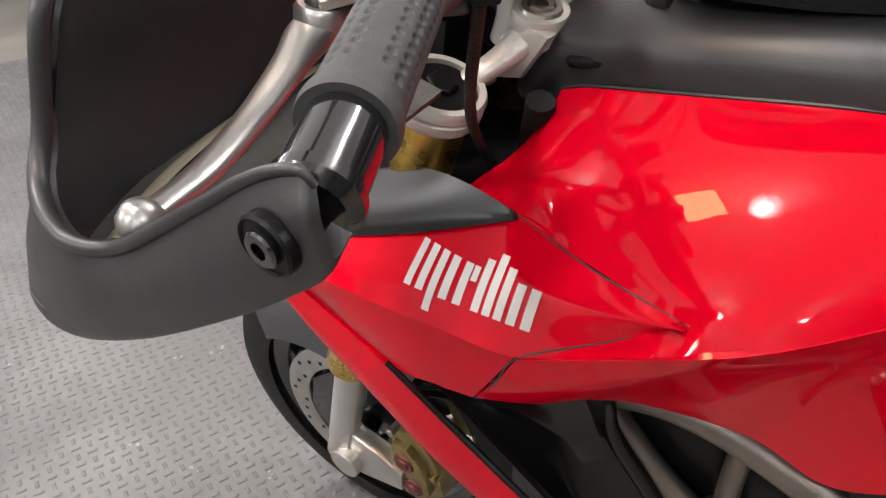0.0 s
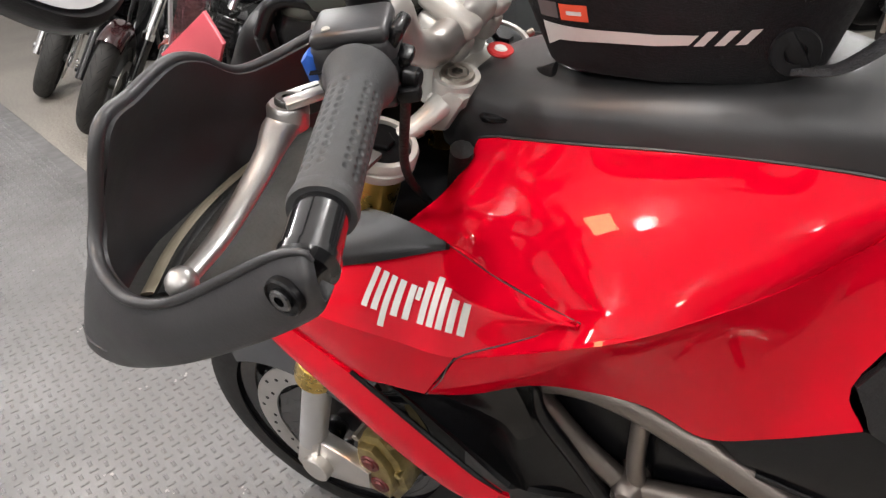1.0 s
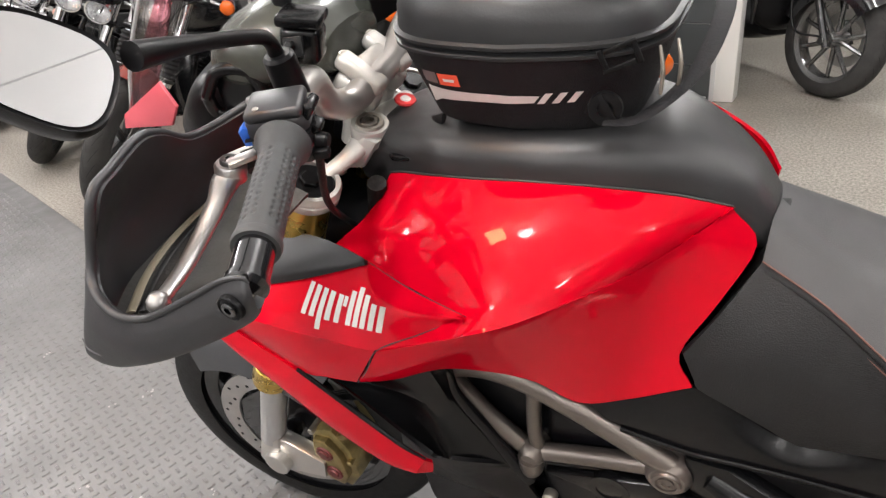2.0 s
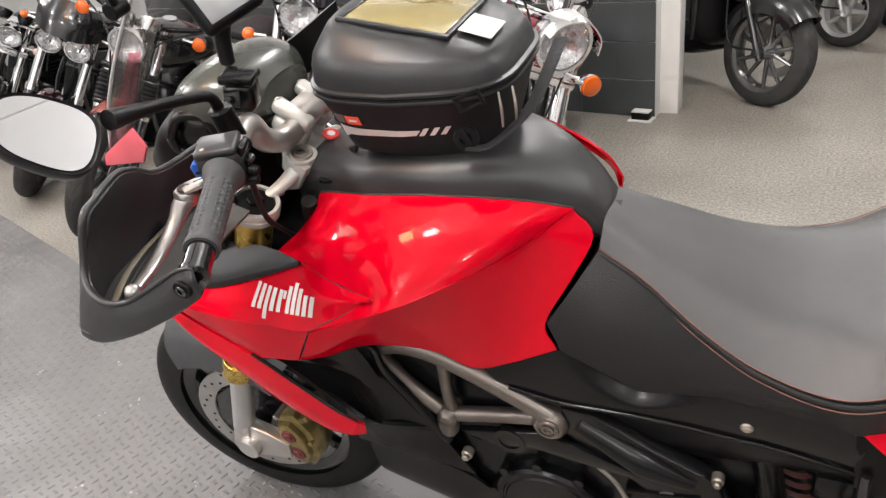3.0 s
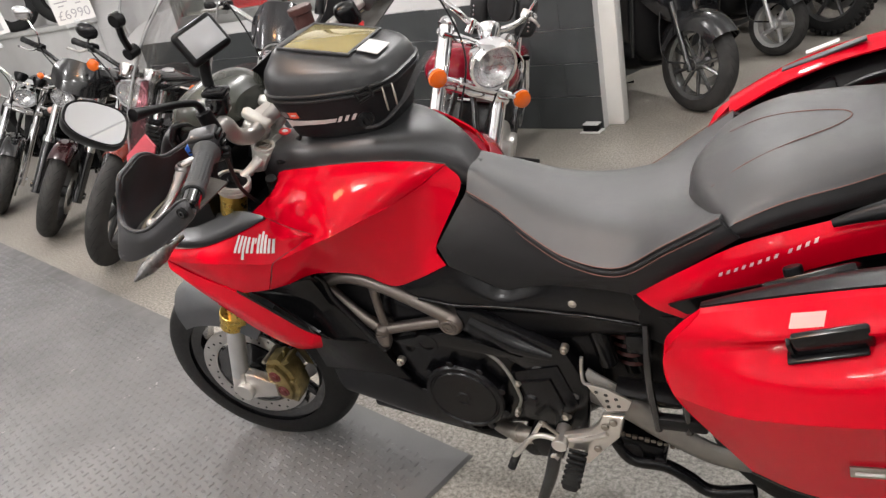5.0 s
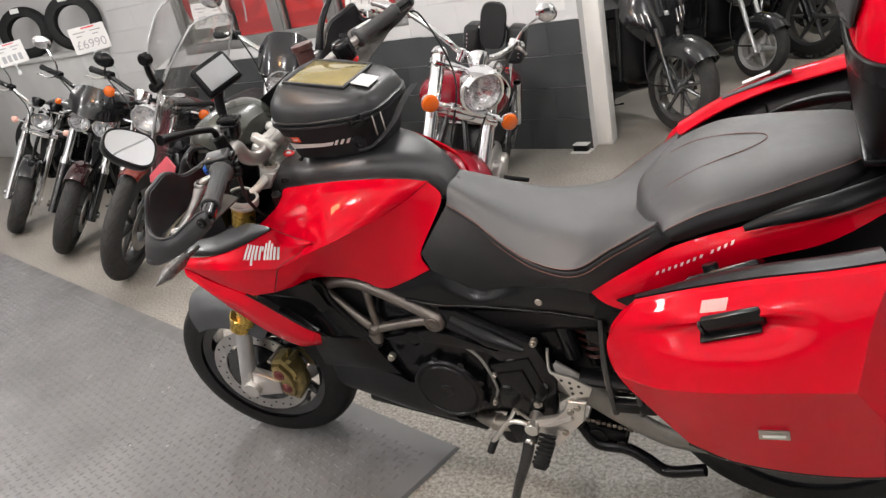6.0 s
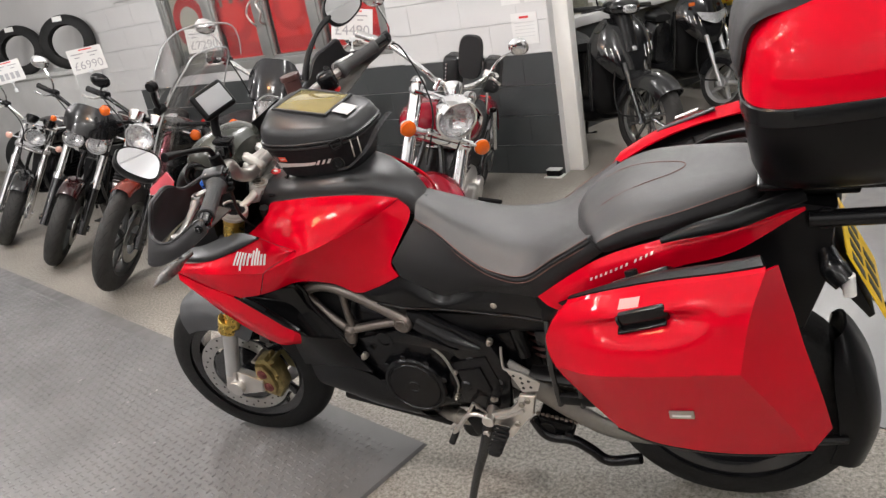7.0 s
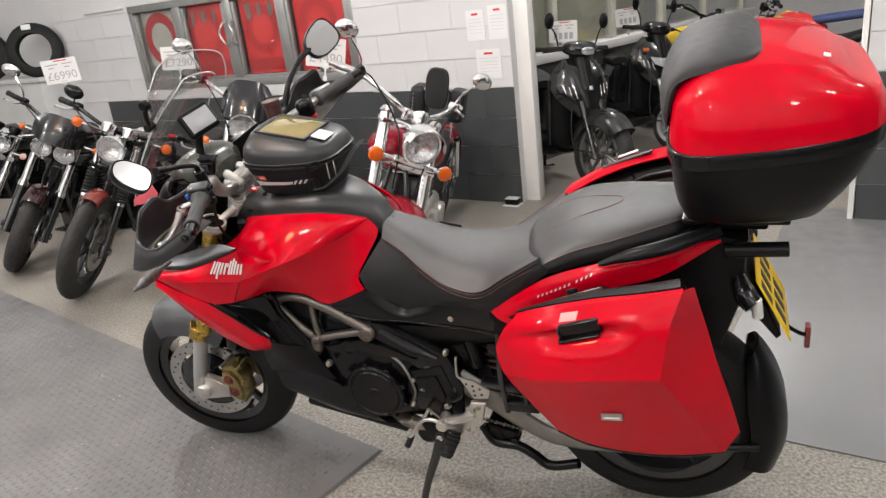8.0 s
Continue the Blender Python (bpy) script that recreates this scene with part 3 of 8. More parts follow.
# fork: gold stanchion above, silver leg below, cast foot
for sy in (-1, 1):
    y = -0.02 + sy * 0.098
    part("fork_tube", cyl((-0.676, y, 0.555), (-0.470, y - 0.021, 0.956), 0.0285), GOLD, bike, "gold anodised fork tube")
    part("fork_seal", cyl((-0.705, y, 0.535), (-0.682, y, 0.58), 0.034), GOLD, bike, "gold fork seal ring")
    part("fork_leg", cyl((-0.775, y, 0.35), (-0.698, y, 0.545), 0.0235), SILVER, bike, "polished silver fork leg")
    part("fork_foot", join(box(0.045, 0.04, 0.11, (-0.782, y, 0.325), 0.012, pose(0, 0, 0, 0, 22)), cyl((-0.765, y - 0.03, 0.302), (-0.765, y + 0.03, 0.302), 0.027), prism([(-0.79, 0.30), (-0.76, 0.265), (-0.665, 0.285), (-0.655, 0.33), (-0.70, 0.35), (-0.77, 0.37)], y - 0.012, y + 0.016, 0.004)), ALU, bike, "cast aluminium fork foot")
    part("brake_caliper", join(prism([(-0.675, 0.40), (-0.695, 0.335), (-0.675, 0.26), (-0.63, 0.245), (-0.60, 0.29), (-0.602, 0.36), (-0.63, 0.41)], y - 0.03 * sy - 0.022, y - 0.03 * sy + 0.034, 0.008), prism([(-0.67, 0.385), (-0.68, 0.335), (-0.665, 0.275), (-0.632, 0.268), (-0.614, 0.30), (-0.618, 0.355), (-0.64, 0.39)], y - 0.03 * sy - 0.036, y - 0.03 * sy + 0.046, 0.006)), BRASS, bike, "gold brake caliper")
    for cx, cz in ((-0.65, 0.356), (-0.643, 0.304)):
        part("caliper_piston", lathe([(0.0, 0.006), (0.009, 0.006), (0.011, 0.003), (0.016, 0.003), (0.018, 0.0), (0, 0)], 24, pose(cx, y - 0.03 * sy + (0.046 if sy > 0 else -0.036), cz, 90 * -sy)), mat("dark_red_seal", (0.12, 0.02, 0.018), 0.4, 0.3), bike, "dark red caliper piston cover")
    part("caliper_bridge", join(box(0.03, 0.05, 0.014, (-0.612, y - 0.03 * sy + 0.006, 0.395), 0.004, pose(0, 0, 0, 0, -30)), cyl((-0.622, y - 0.03 * sy, 0.402), (-0.612, y - 0.03 * sy, 0.425), 0.004, None, 10), cyl((-0.607, y - 0.03 * sy - 0.03, 0.335), (-0.607, y - 0.03 * sy + 0.038, 0.335), 0.006, None, 10)), BRASS, bike, "gold caliper bridge")
    part("caliper_bolt", cyl((-0.672, y - 0.03 * sy - 0.03, 0.40), (-0.672, y - 0.03 * sy + 0.04, 0.40), 0.007, None, 6), STEEL, bike)

# front mudguard
rows = []
for y, dr in ((-0.115, -0.075), (-0.1, -0.02), (-0.055, 0.018), (0, 0.024), (0.055, 0.018), (0.1, -0.02), (0.115, -0.075)):
    rows.append([(-0.765 + (0.312 + dr) * math.cos(radians(a)), y - 0.02, 0.302 + (0.312 + dr) * math.sin(radians(a))) for a in (56, 66, 76, 86, 96, 106, 115)])
part("front_mudguard", sheet(rows, 0.004, 4, 4, (0, 0, -1)), GUARDG, bike, "dull grey front mudguard")



def ramp_rows(a, b, out=0.0, lift=0.0, t=0.5):
    return [tuple(p[k] + (q[k] - p[k]) * t + (0, -out, lift)[k] for k in range(3)) for p, q in zip(a, b)]


def mid(a, b, t=0.5):
    return tuple(a[k] + (b[k] - a[k]) * t for k in range(3))


# tank side shells: sharp crease running from the nose panel up to the rear top corner
P1, P2, P3, P4 = (-0.368, -0.196, 0.914), (-0.230, -0.236, 0.899), (-0.333, -0.261, 0.847), (-0.383, -0.252, 0.771)
TR, TB, TIN, TL = (-0.011, -0.058, 0.941), (0.015, -0.064, 0.904), (-0.044, -0.127, 0.793), (-0.028, -0.137, 0.757)
TOP = [(-0.394, -0.077, 0.950), (-0.335, -0.100, 0.968), (-0.27, -0.113, 0.978), (-0.19, -0.112, 0.982), (-0.115, -0.097, 0.974), (-0.058, -0.079, 0.961), TR]
CREASE = [(-0.238, -0.251, 0.884), (-0.190, -0.234, 0.896), (-0.140, -0.198, 0.906), (-0.095, -0.154, 0.912), (-0.052, -0.103, 0.922), TR]
FRONT = [(-0.403, -0.100, 0.927), (-0.414, -0.128, 0.913), (-0.424, -0.150, 0.907)]   # front edge, down behind the fin
CR = [(-0.432, -0.168, 0.902), P1, (-0.300, -0.219, 0.9075), P2, CREASE[1], CREASE[2], CREASE[3], CREASE[4]]
TOP.insert(1, (-0.368, -0.088, 0.960))
UA, UB, UC = ([f] + ramp_rows(TOP, CR, o, l, k)[1:] for f, o, l, k in zip(FRONT, (0.010, 0.011, 0.007), (0.004, 0.004, 0.002), (0.30, 0.58, 0.82)))
for r, k in ((UA, 0.3), (UB, 0.6), (UC, 0.85)):
    r[7] = mid(TR, CREASE[4], k)
    r[1] = (r[1][0] - 0.004, r[1][1] + 0.010, r[1][2] - 0.006)
upper_bm = sheet([TOP, UA, UB, UC, CR], 0.004, 6, 6, (0, 1, -0.5))
corner_bm = sheet([[TR, mid(TR, CREASE[4], 0.5), CREASE[4]], [mid(TR, TOP[6], 0.02), mid(TR, CREASE[4], 0.52), mid(CREASE[4], TOP[6], 0.02)]], 0.004, 2, 2, (0, 1, -0.5))
strip_bm = sheet([[P3, mid(P3, P2, 0.5), P2, CREASE[1]], [mid(P3, CREASE[0], 0.05), mid(P3, CREASE[0], 0.52), CREASE[0], mid(CREASE[0], CREASE[1], 0.97)]], 0.004, 4, 6, (0, 1, -0.5))
both("tank_side_upper", join(upper_bm, corner_bm, strip_bm), RED, "glossy red tank side")
CL = [(x, y - 0.001, z - 0.001) for x, y, z in (P3, CREASE[0], CREASE[1], CREASE[2], CREASE[3], CREASE[4], TR)]
BO = [P4, (-0.337, -0.242, 0.780), (-0.277, -0.216, 0.790), (-0.200, -0.182, 0.762), (-0.147, -0.166, 0.723), (-0.095, -0.152, 0.731), TL]
FLANK = [CL] + [ramp_rows(CL, BO, o, 0.0, k) for o, k in ((0.001, 0.12), (0.004, 0.5), (0.002, 0.85))] + [BO]
FLANK[1][6], FLANK[2][6], FLANK[3][6] = TB, (-0.012, -0.098, 0.850), TIN
FLANK[2][0] = (-0.356, -0.260, 0.809)
both("tank_side_lower", sheet(FLANK, 0.004, 4, 6, (0, 1, 0.3)), RED, "glossy red tank flank")
part("tank_edge", sheet([[(-0.16, 0.096, 1.016), (-0.098, 0.090, 0.999), (-0.038, 0.089, 0.969), (0.003, 0.088, 0.938), (0.024, 0.084, 0.905)], [(-0.16, 0.112, 0.99), (-0.095, 0.108, 0.972), (-0.035, 0.104, 0.944), (0.006, 0.098, 0.914), (0.02, 0.09, 0.88)]], 0.004, 3, 5, (0, -1, 0)), RED, bike, "red tank edge beside the cover")
# nose panel carrying the wordmark
PT = [(-0.700, -0.188, 0.824), (-0.600, -0.203, 0.838), (-0.535, -0.207, 0.852), (-0.449, -0.205, 0.879), P1, (-0.300, -0.2195, 0.907), P2]
PC = [(-0.712, -0.200, 0.806), (-0.596, -0.232, 0.820), (-0.486, -0.250, 0.832), (-0.407, -0.257, 0.840), (-0.335, -0.2615, 0.8475), mid(P3, P2, 0.5), (-0.232, -0.2365, 0.898)]
PB = [(-0.706, -0.194, 0.799), (-0.607, -0.222, 0.781), (-0.482, -0.246, 0.757), (-0.430, -0.250, 0.762), (-0.385, -0.2525, 0.771)]
panel_bm = sheet([PT, ramp_rows(PT, PC, 0.006, 0.002), PC], 0.004, 6, 6, (0, 1, -0.5))
panel_copy = panel_bm.copy()
both("nose_panel", panel_bm, RED, "glossy red nose panel with a pale wordmark")
both("nose_panel_lower", sheet([PC[:5], ramp_rows(PC[:5], PB, 0.002), PB], 0.004, 5, 5, (0, 1, 0.2)), RED, "glossy red lower nose panel")
both("panel_seam", join(tube([(x, y + 0.001, z + 0.001) for x, y, z in TOP], 0.0014, 6, 4), tube([P1, (-0.300, -0.2205, 0.907), P2], 0.0006, 6, 4), tube([P2, mid(P3, P2, 0.5), P3, FLANK[2][0], P4], 0.0007, 6, 5)), DARKDEC)

# wordmark as plain pale shapes laid on the panel

skin = BVHTree.FromBMesh(panel_copy)


def decal(name, outline, material, parent, origin, ux, uz, lift=0.0008, tree=None, way=(0, 1, 0)):
    """A flat shape (u along, v up, metres) pressed on to a skin, looking along way."""
    bm = bmesh.new()
    bm.faces.new([bm.verts.new((u, v, 0)) for u, v in outline])
    bmesh.ops.triangulate(bm, faces=bm.faces)
    for _ in range(2):
        bmesh.ops.subdivide_edges(bm, edges=bm.edges, cuts=1, use_grid_fill=True)
    for v in bm.verts:
        p = Vector(origin) + Vector(ux) * v.co.x + Vector(uz) * v.co.y
        hit = (tree or skin).ray_cast(p - Vector(way) * 0.2, Vector(way))
        v.co = (hit[0] if hit[0] else p) - Vector(way) * lift
    return part(name, bm, material, parent, "", 0)


UX = Vector((0.119, 0, 0.010)).normalized()
UZ = Vector((0.03, 0, 1)).normalized()


def bar(u0, u1, v0, v1, lean=0.08):
    return [(u + lean * v, v) for u, v in ((u0, v0), ((u0 + u1) / 2, v0), (u1, v0), (u1, (v0 + v1) / 2), (u1, v1), ((u0 + u1) / 2, v1), (u0, v1), (u0, (v0 + v1) / 2))]


for u0, u1, v0, v1 in ((0.0, 0.0075, 0.0, 0.0235), (0.0125, 0.0205, 0.0, 0.0235), (0.025, 0.0325, -0.0105, 0.0235), (0.037, 0.045, 0.0, 0.0235), (0.051, 0.0585, 0.0, 0.0235), (0.060, 0.0655, 0.0155, 0.0235),
                       (0.0685, 0.0755, 0.0, 0.029), (0.0785, 0.0855, 0.0, 0.0335), (0.0885, 0.0955, 0.0, 0.029), (0.0995, 0.107, 0.0, 0.0235), (0.1115, 0.1195, 0.0, 0.0235)):
    decal("wordmark_bar", bar(u0, u1, v0, v1), WHITEDEC, bike, (-0.447, -0.2, 0.855), UX, UZ)

# black fin over the nose panel, beneath the hand guard
FU = [(-0.68, -0.150, 0.862), (-0.587, -0.142, 0.886), (-0.486, -0.160, 0.906), (-0.424, -0.180, 0.918), (-0.366, -0.199, 0.918)]
FM = [(-0.68, -0.188, 0.852), (-0.597, -0.198, 0.854), (-0.533, -0.203, 0.867), (-0.447, -0.202, 0.893), (-0.365, -0.202, 0.9165)]
FL = [(-0.69, -0.192, 0.836), (-0.599, -0.205, 0.841), (-0.535, -0.210, 0.853), (-0.449, -0.208, 0.881), (-0.364, -0.204, 0.914)]


def on_panel(p, lift):
    hit = skin.ray_cast(Vector((p[0], -0.4, p[2])), Vector((0, 1, 0)))
    return (p[0], min(p[1], hit[0].y - lift) if hit[0] else p[1], p[2])


FL = [on_panel(p, 0.003) for p in FL]
FM = [on_panel(p, 0.014) for p in FM]
both("nose_fin", sheet([FU, FM, FL], 0.005, 5, 5, (0, 1, -1)), mat("fin_black_plastic", (0.009, 0.009, 0.01), 0.3, 0, 0.1, 9, spec=0.4), "satin black fin along the nose panel")

# red wing with its black slot panel
SU = [(-0.708, -0.196, 0.797), (-0.607, -0.224, 0.779), (-0.482, -0.249, 0.756), (-0.396, -0.258, 0.711), (-0.344, -0.258, 0.672), (-0.318, -0.254, 0.652)]
SL = [(-0.700, -0.186, 0.756), (-0.626, -0.210, 0.709), (-0.561, -0.220, 0.666), (-0.485, -0.229, 0.621), (-0.407, -0.234, 0.588), (-0.352, -0.236, 0.594)]
SM = ramp_rows(SU, SL, 0.012, 0.0, 0.5)
both("fairing_wing", sheet([SU, SM, SL], 0.006, 5, 5, (0, 1, 0)), RED, "glossy red fairing wing")
both("wing_tip", sheet([[SU[5], SM[5], SL[5]], [(-0.312, -0.246, 0.640), (-0.318, -0.244, 0.616), (-0.338, -0.230, 0.592)]], 0.005, 4, 4, (0, 1, 0)), RED)
both("wing_trim", tube([(x + 0.002, y + 0.001, z + 0.003) for x, y, z in SU[2:6]], [0.003, 0.0035, 0.003, 0.001], 8, 5), BLACKP, "black trim along the wing")
DUCT = [[(-0.485, -0.236, 0.756), (-0.410, -0.240, 0.762), (-0.355, -0.232, 0.772), (-0.307, -0.199, 0.772)],
        [(-0.430, -0.238, 0.742), (-0.385, -0.205, 0.728), (-0.348, -0.182, 0.715), (-0.306, -0.172, 0.689)],
        [(-0.375, -0.240, 0.705), (-0.350, -0.200, 0.675), (-0.318, -0.180, 0.645), (-0.272, -0.165, 0.619)],
        [(-0.315, -0.236, 0.648), (-0.318, -0.212, 0.604), (-0.285, -0.186, 0.570), (-0.232, -0.165, 0.555)]]
both("air_duct_panel", sheet(DUCT, 0.006, 5, 5, (0, 1, 0)), SATIN, "satin black air duct panel")
both("duct_fold", sheet([[(-0.395, -0.236, 0.757), (-0.352, -0.228, 0.768), (-0.318, -0.203, 0.768)], [(-0.335, -0.214, 0.715), (-0.325, -0.205, 0.715), (-0.313, -0.190, 0.715)], [(-0.322, -0.200, 0.672), (-0.315, -0.196, 0.672), (-0.306, -0.186, 0.672)]], 0.004, 4, 4, (0, 1, 0)), SATIN, "raised fold in the duct panel")
both("duct_rib", tube([DUCT[0][3], (-0.309, -0.176, 0.735), DUCT[1][3], DUCT[2][3], DUCT[3][3], (-0.222, -0.163, 0.540)], [0.006, 0.007, 0.008, 0.009, 0.011, 0.012], 10), SATIN)
both("duct_lower", sheet([[(-0.41, -0.17, 0.595), (-0.33, -0.212, 0.602), (-0.235, -0.16, 0.556)], [(-0.437, -0.15, 0.51), (-0.34, -0.172, 0.51), (-0.235, -0.155, 0.51)], [(-0.445, -0.135, 0.43), (-0.33, -0.15, 0.445), (-0.2, -0.15, 0.43)]], 0.006, 5, 5, (0, 1, 0)), BLACKP, "black radiator side panel")

# tank top cover
keys = [(-0.445, 0, 0.948, 0.062, 0.03, 3.6), (-0.40, 0, 0.952, 0.074, 0.050, 4.2), (-0.30, 0, 0.964, 0.106, 0.054, 4.2), (-0.19, 0, 0.972, 0.112, 0.056, 3.8), (-0.10, 0, 0.964, 0.091, 0.058, 3.2), (-0.045, 0, 0.946, 0.071, 0.056, 2.9), (0.0, 0, 0.922, 0.054, 0.044, 2.7), (0.03, 0, 0.89, 0.042, 0.03, 2.6)]
part("tank_cover", smooth_loft(keys, 6, 40), TANKBLK, bike, "matt grey-black tank top cover")
part("fuel_cap", lathe([(0, 0.012), (0.05, 0.012), (0.055, 0.006), (0.06, 0), (0, 0)], 40, pose(-0.28, 0, 1.018)), SATIN, bike)
part("tank_core", smooth_loft([(-0.41, 0, 0.87, 0.06, 0.08, 4), (-0.25, 0, 0.84, 0.13, 0.11, 4), (-0.1, 0, 0.83, 0.11, 0.11, 4), (0.0, 0, 0.82, 0.06, 0.1, 4)], 3, 24), BLACKP, bike, "black inner tank")

# rider seat: grey top, textured side, red stitching along the edge
E = [(0.022, -0.066, 0.884), (0.085, -0.090, 0.858), (0.155, -0.121, 0.816), (0.230, -0.150, 0.787), (0.319, -0.175, 0.788), (0.400, -0.181, 0.840), (0.486, -0.187, 0.896)]
C = [(0.030, 0.920), (0.095, 0.888), (0.185, 0.853), (0.26, 0.835), (0.345, 0.832), (0.425, 0.838), (0.50, 0.852)]
B = [(-0.040, -0.130, 0.797), (-0.022, -0.136, 0.755), (0.080, -0.132, 0.696), (0.180, -0.140, 0.719), (0.281, -0.156, 0.726), (0.343, -0.166, 0.724), (0.515, -0.198, 0.868)]
top = []
for e, (cx, cz) in zip(E, C):
    top.append([e, (mid((e[0], 0, 0), (cx, 0, 0), 0.45)[0], e[1] * 0.62, e[2] + (cz - e[2]) * 0.66 + 0.011), (cx, 0, cz), (mid((e[0], 0, 0), (cx, 0, 0), 0.45)[0], -e[1] * 0.62, e[2] + (cz - e[2]) * 0.72 + 0.006), (e[0], -e[1], e[2])])
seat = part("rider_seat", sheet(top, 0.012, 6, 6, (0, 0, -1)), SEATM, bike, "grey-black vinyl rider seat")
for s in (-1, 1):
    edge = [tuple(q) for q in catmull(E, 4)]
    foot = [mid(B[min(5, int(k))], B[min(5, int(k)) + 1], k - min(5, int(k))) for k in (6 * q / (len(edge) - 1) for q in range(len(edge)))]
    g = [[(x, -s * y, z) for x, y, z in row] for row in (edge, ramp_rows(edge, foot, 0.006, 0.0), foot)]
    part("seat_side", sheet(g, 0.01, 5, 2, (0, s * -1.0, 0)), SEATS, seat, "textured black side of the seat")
    part("stitching", tube([(x, -s * (y - 0.001), z + 0.002) for x, y, z in E], 0.0009, 6, 8), STITCH, seat, "red stitching")
    part("stitching", tube([(x + 0.003, -s * (y - 0.0055), z - 0.013) for x, y, z in E], 0.0008, 6, 8), STITCH, seat, "red stitching")
    part("piping", tube([(x + 0.004, -s * (y - 0.003), z - 0.006) for x, y, z in E], 0.0035, 8, 8), SEATS, seat)
part("seat_front", sheet([[(0.022, -0.064, 0.882), (0.03, 0, 0.92), (0.022, 0.064, 0.882)], [(-0.040, -0.128, 0.797), (0.0, 0, 0.80), (-0.040, 0.128, 0.797)]], 0.01, 4, 4), SEATS, seat)

# pillion seat
E2 = [(0.495, -0.182, 0.868), (0.507, -0.190, 0.888), (0.575, -0.178, 0.916), (0.664, -0.157, 0.934), (0.748, -0.123, 0.948), (0.80, -0.099, 0.956), (0.825, -0.072, 0.958)]
C2 = [(0.421, 0.835), (0.440, 0.895), (0.535, 0.943), (0.65, 0.958), (0.745, 0.968), (0.805, 0.970), (0.838, 0.964)]
top = []
for e, (cx, cz) in zip(E2, C2):
    q = mid((e[0], 0, 0), (cx, 0, 0), 0.55)[0]
    top.append([e, (e[0] * 0.8 + q * 0.2, e[1] * 0.9, e[2] + (cz - e[2]) * 0.45 + 0.003), (q, e[1] * 0.6, e[2] + (cz - e[2]) * 0.85 + 0.003), (cx, 0, cz), (q, -e[1] * 0.6, e[2] + (cz - e[2]) * 0.85 + 0.003), (e[0] * 0.8 + q * 0.2, -e[1] * 0.9, e[2] + (cz - e[2]) * 0.45 + 0.003), (e[0], -e[1], e[2])])
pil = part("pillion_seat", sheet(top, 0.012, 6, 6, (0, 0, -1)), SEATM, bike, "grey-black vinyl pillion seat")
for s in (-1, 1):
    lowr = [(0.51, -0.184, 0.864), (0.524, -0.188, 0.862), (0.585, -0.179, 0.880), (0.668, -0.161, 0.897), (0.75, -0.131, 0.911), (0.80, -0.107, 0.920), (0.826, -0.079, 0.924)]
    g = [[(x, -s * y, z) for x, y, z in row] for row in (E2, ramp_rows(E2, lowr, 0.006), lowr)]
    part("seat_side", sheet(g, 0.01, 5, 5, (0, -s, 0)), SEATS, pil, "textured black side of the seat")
    part("stitching", tube([(x, -s * (y - 0.001), z + 0.002) for x, y, z in E2[1:]], 0.0008, 6, 8), STITCH, pil, "red stitching")
pskin = BVHTree.FromBMesh(sheet(top, 0.012, 6, 6, (0, 0, -1)))
QUILT = []
for qx, qy in ((0.47, -0.10), (0.52, -0.085), (0.58, -0.06), (0.64, -0.025), (0.668, 0.005), (0.655, 0.03), (0.60, 0.045), (0.54, 0.05), (0.49, 0.045)):
    hit = pskin.ray_cast(Vector((qx, qy, 1.2)), Vector((0, 0, -1)))
    QUILT.append((qx, qy, hit[0].z + 0.0004 if hit[0] else 0.93))
part("stitching", tube(QUILT, 0.0008, 6, 8), STITCH, pil)

# tail panels, grab rails, product name as plain bars
tail_bm = sheet([[(0.343, -0.166, 0.726), (0.43, -0.190, 0.80), (0.522, -0.198, 0.860), (0.64, -0.184, 0.892), (0.76, -0.162, 0.916), (0.892, -0.150, 0.938)],
                 [(0.375, -0.186, 0.714), (0.44, -0.204, 0.775), (0.535, -0.211, 0.835), (0.645, -0.205, 0.877), (0.76, -0.188, 0.905), (0.893, -0.156, 0.940)],
                 [(0.425, -0.198, 0.703), (0.47, -0.206, 0.748), (0.55, -0.207, 0.792), (0.655, -0.200, 0.832), (0.77, -0.190, 0.864), (0.895, -0.156, 0.935)]], 0.005, 5, 5, (0, 1, 0))
tail_copy = tail_bm.copy()
both("tail_panel", tail_bm, RED, "glossy red tail panel with pale lettering bars")
tskin = BVHTree.FromBMesh(tail_copy)
TX = (Vector((0.632, 0, 0.875)) - Vector((0.483, 0, 0.802))).normalized()
for k in range(12):
    u = 0.0124 * k + (0.008 if k > 7 else 0)
    decal("name_bar", [(u, 0), (u + 0.0055, 0), (u + 0.0075, 0.0065), (u + 0.002, 0.0065)], mat("pinkish_lettering", (0.62, 0.40, 0.39), 0.4), bike, (0.484, -0.205, 0.803), TX, (0, 0, 1), 0.0008, tskin)
both("tail_black_insert", sheet([[(0.403, -0.206, 0.738), (0.45, -0.211, 0.760), (0.56, -0.211, 0.794)], [(0.432, -0.206, 0.720), (0.48, -0.210, 0.738), (0.57, -0.206, 0.772)]], 0.004, 3, 4, (0, 1, 0)), SATIN, "black plastic insert")
both("grab_rail", tube([(0.636, -0.203, 0.898), (0.675, -0.206, 0.915), (0.72, -0.208, 0.930), (0.79, -0.196, 0.945), (0.89, -0.145, 0.962)], [0.006, 0.011, 0.016, 0.018, 0.014], 14, 5, 0.55), BLACKP, "black grab rail")
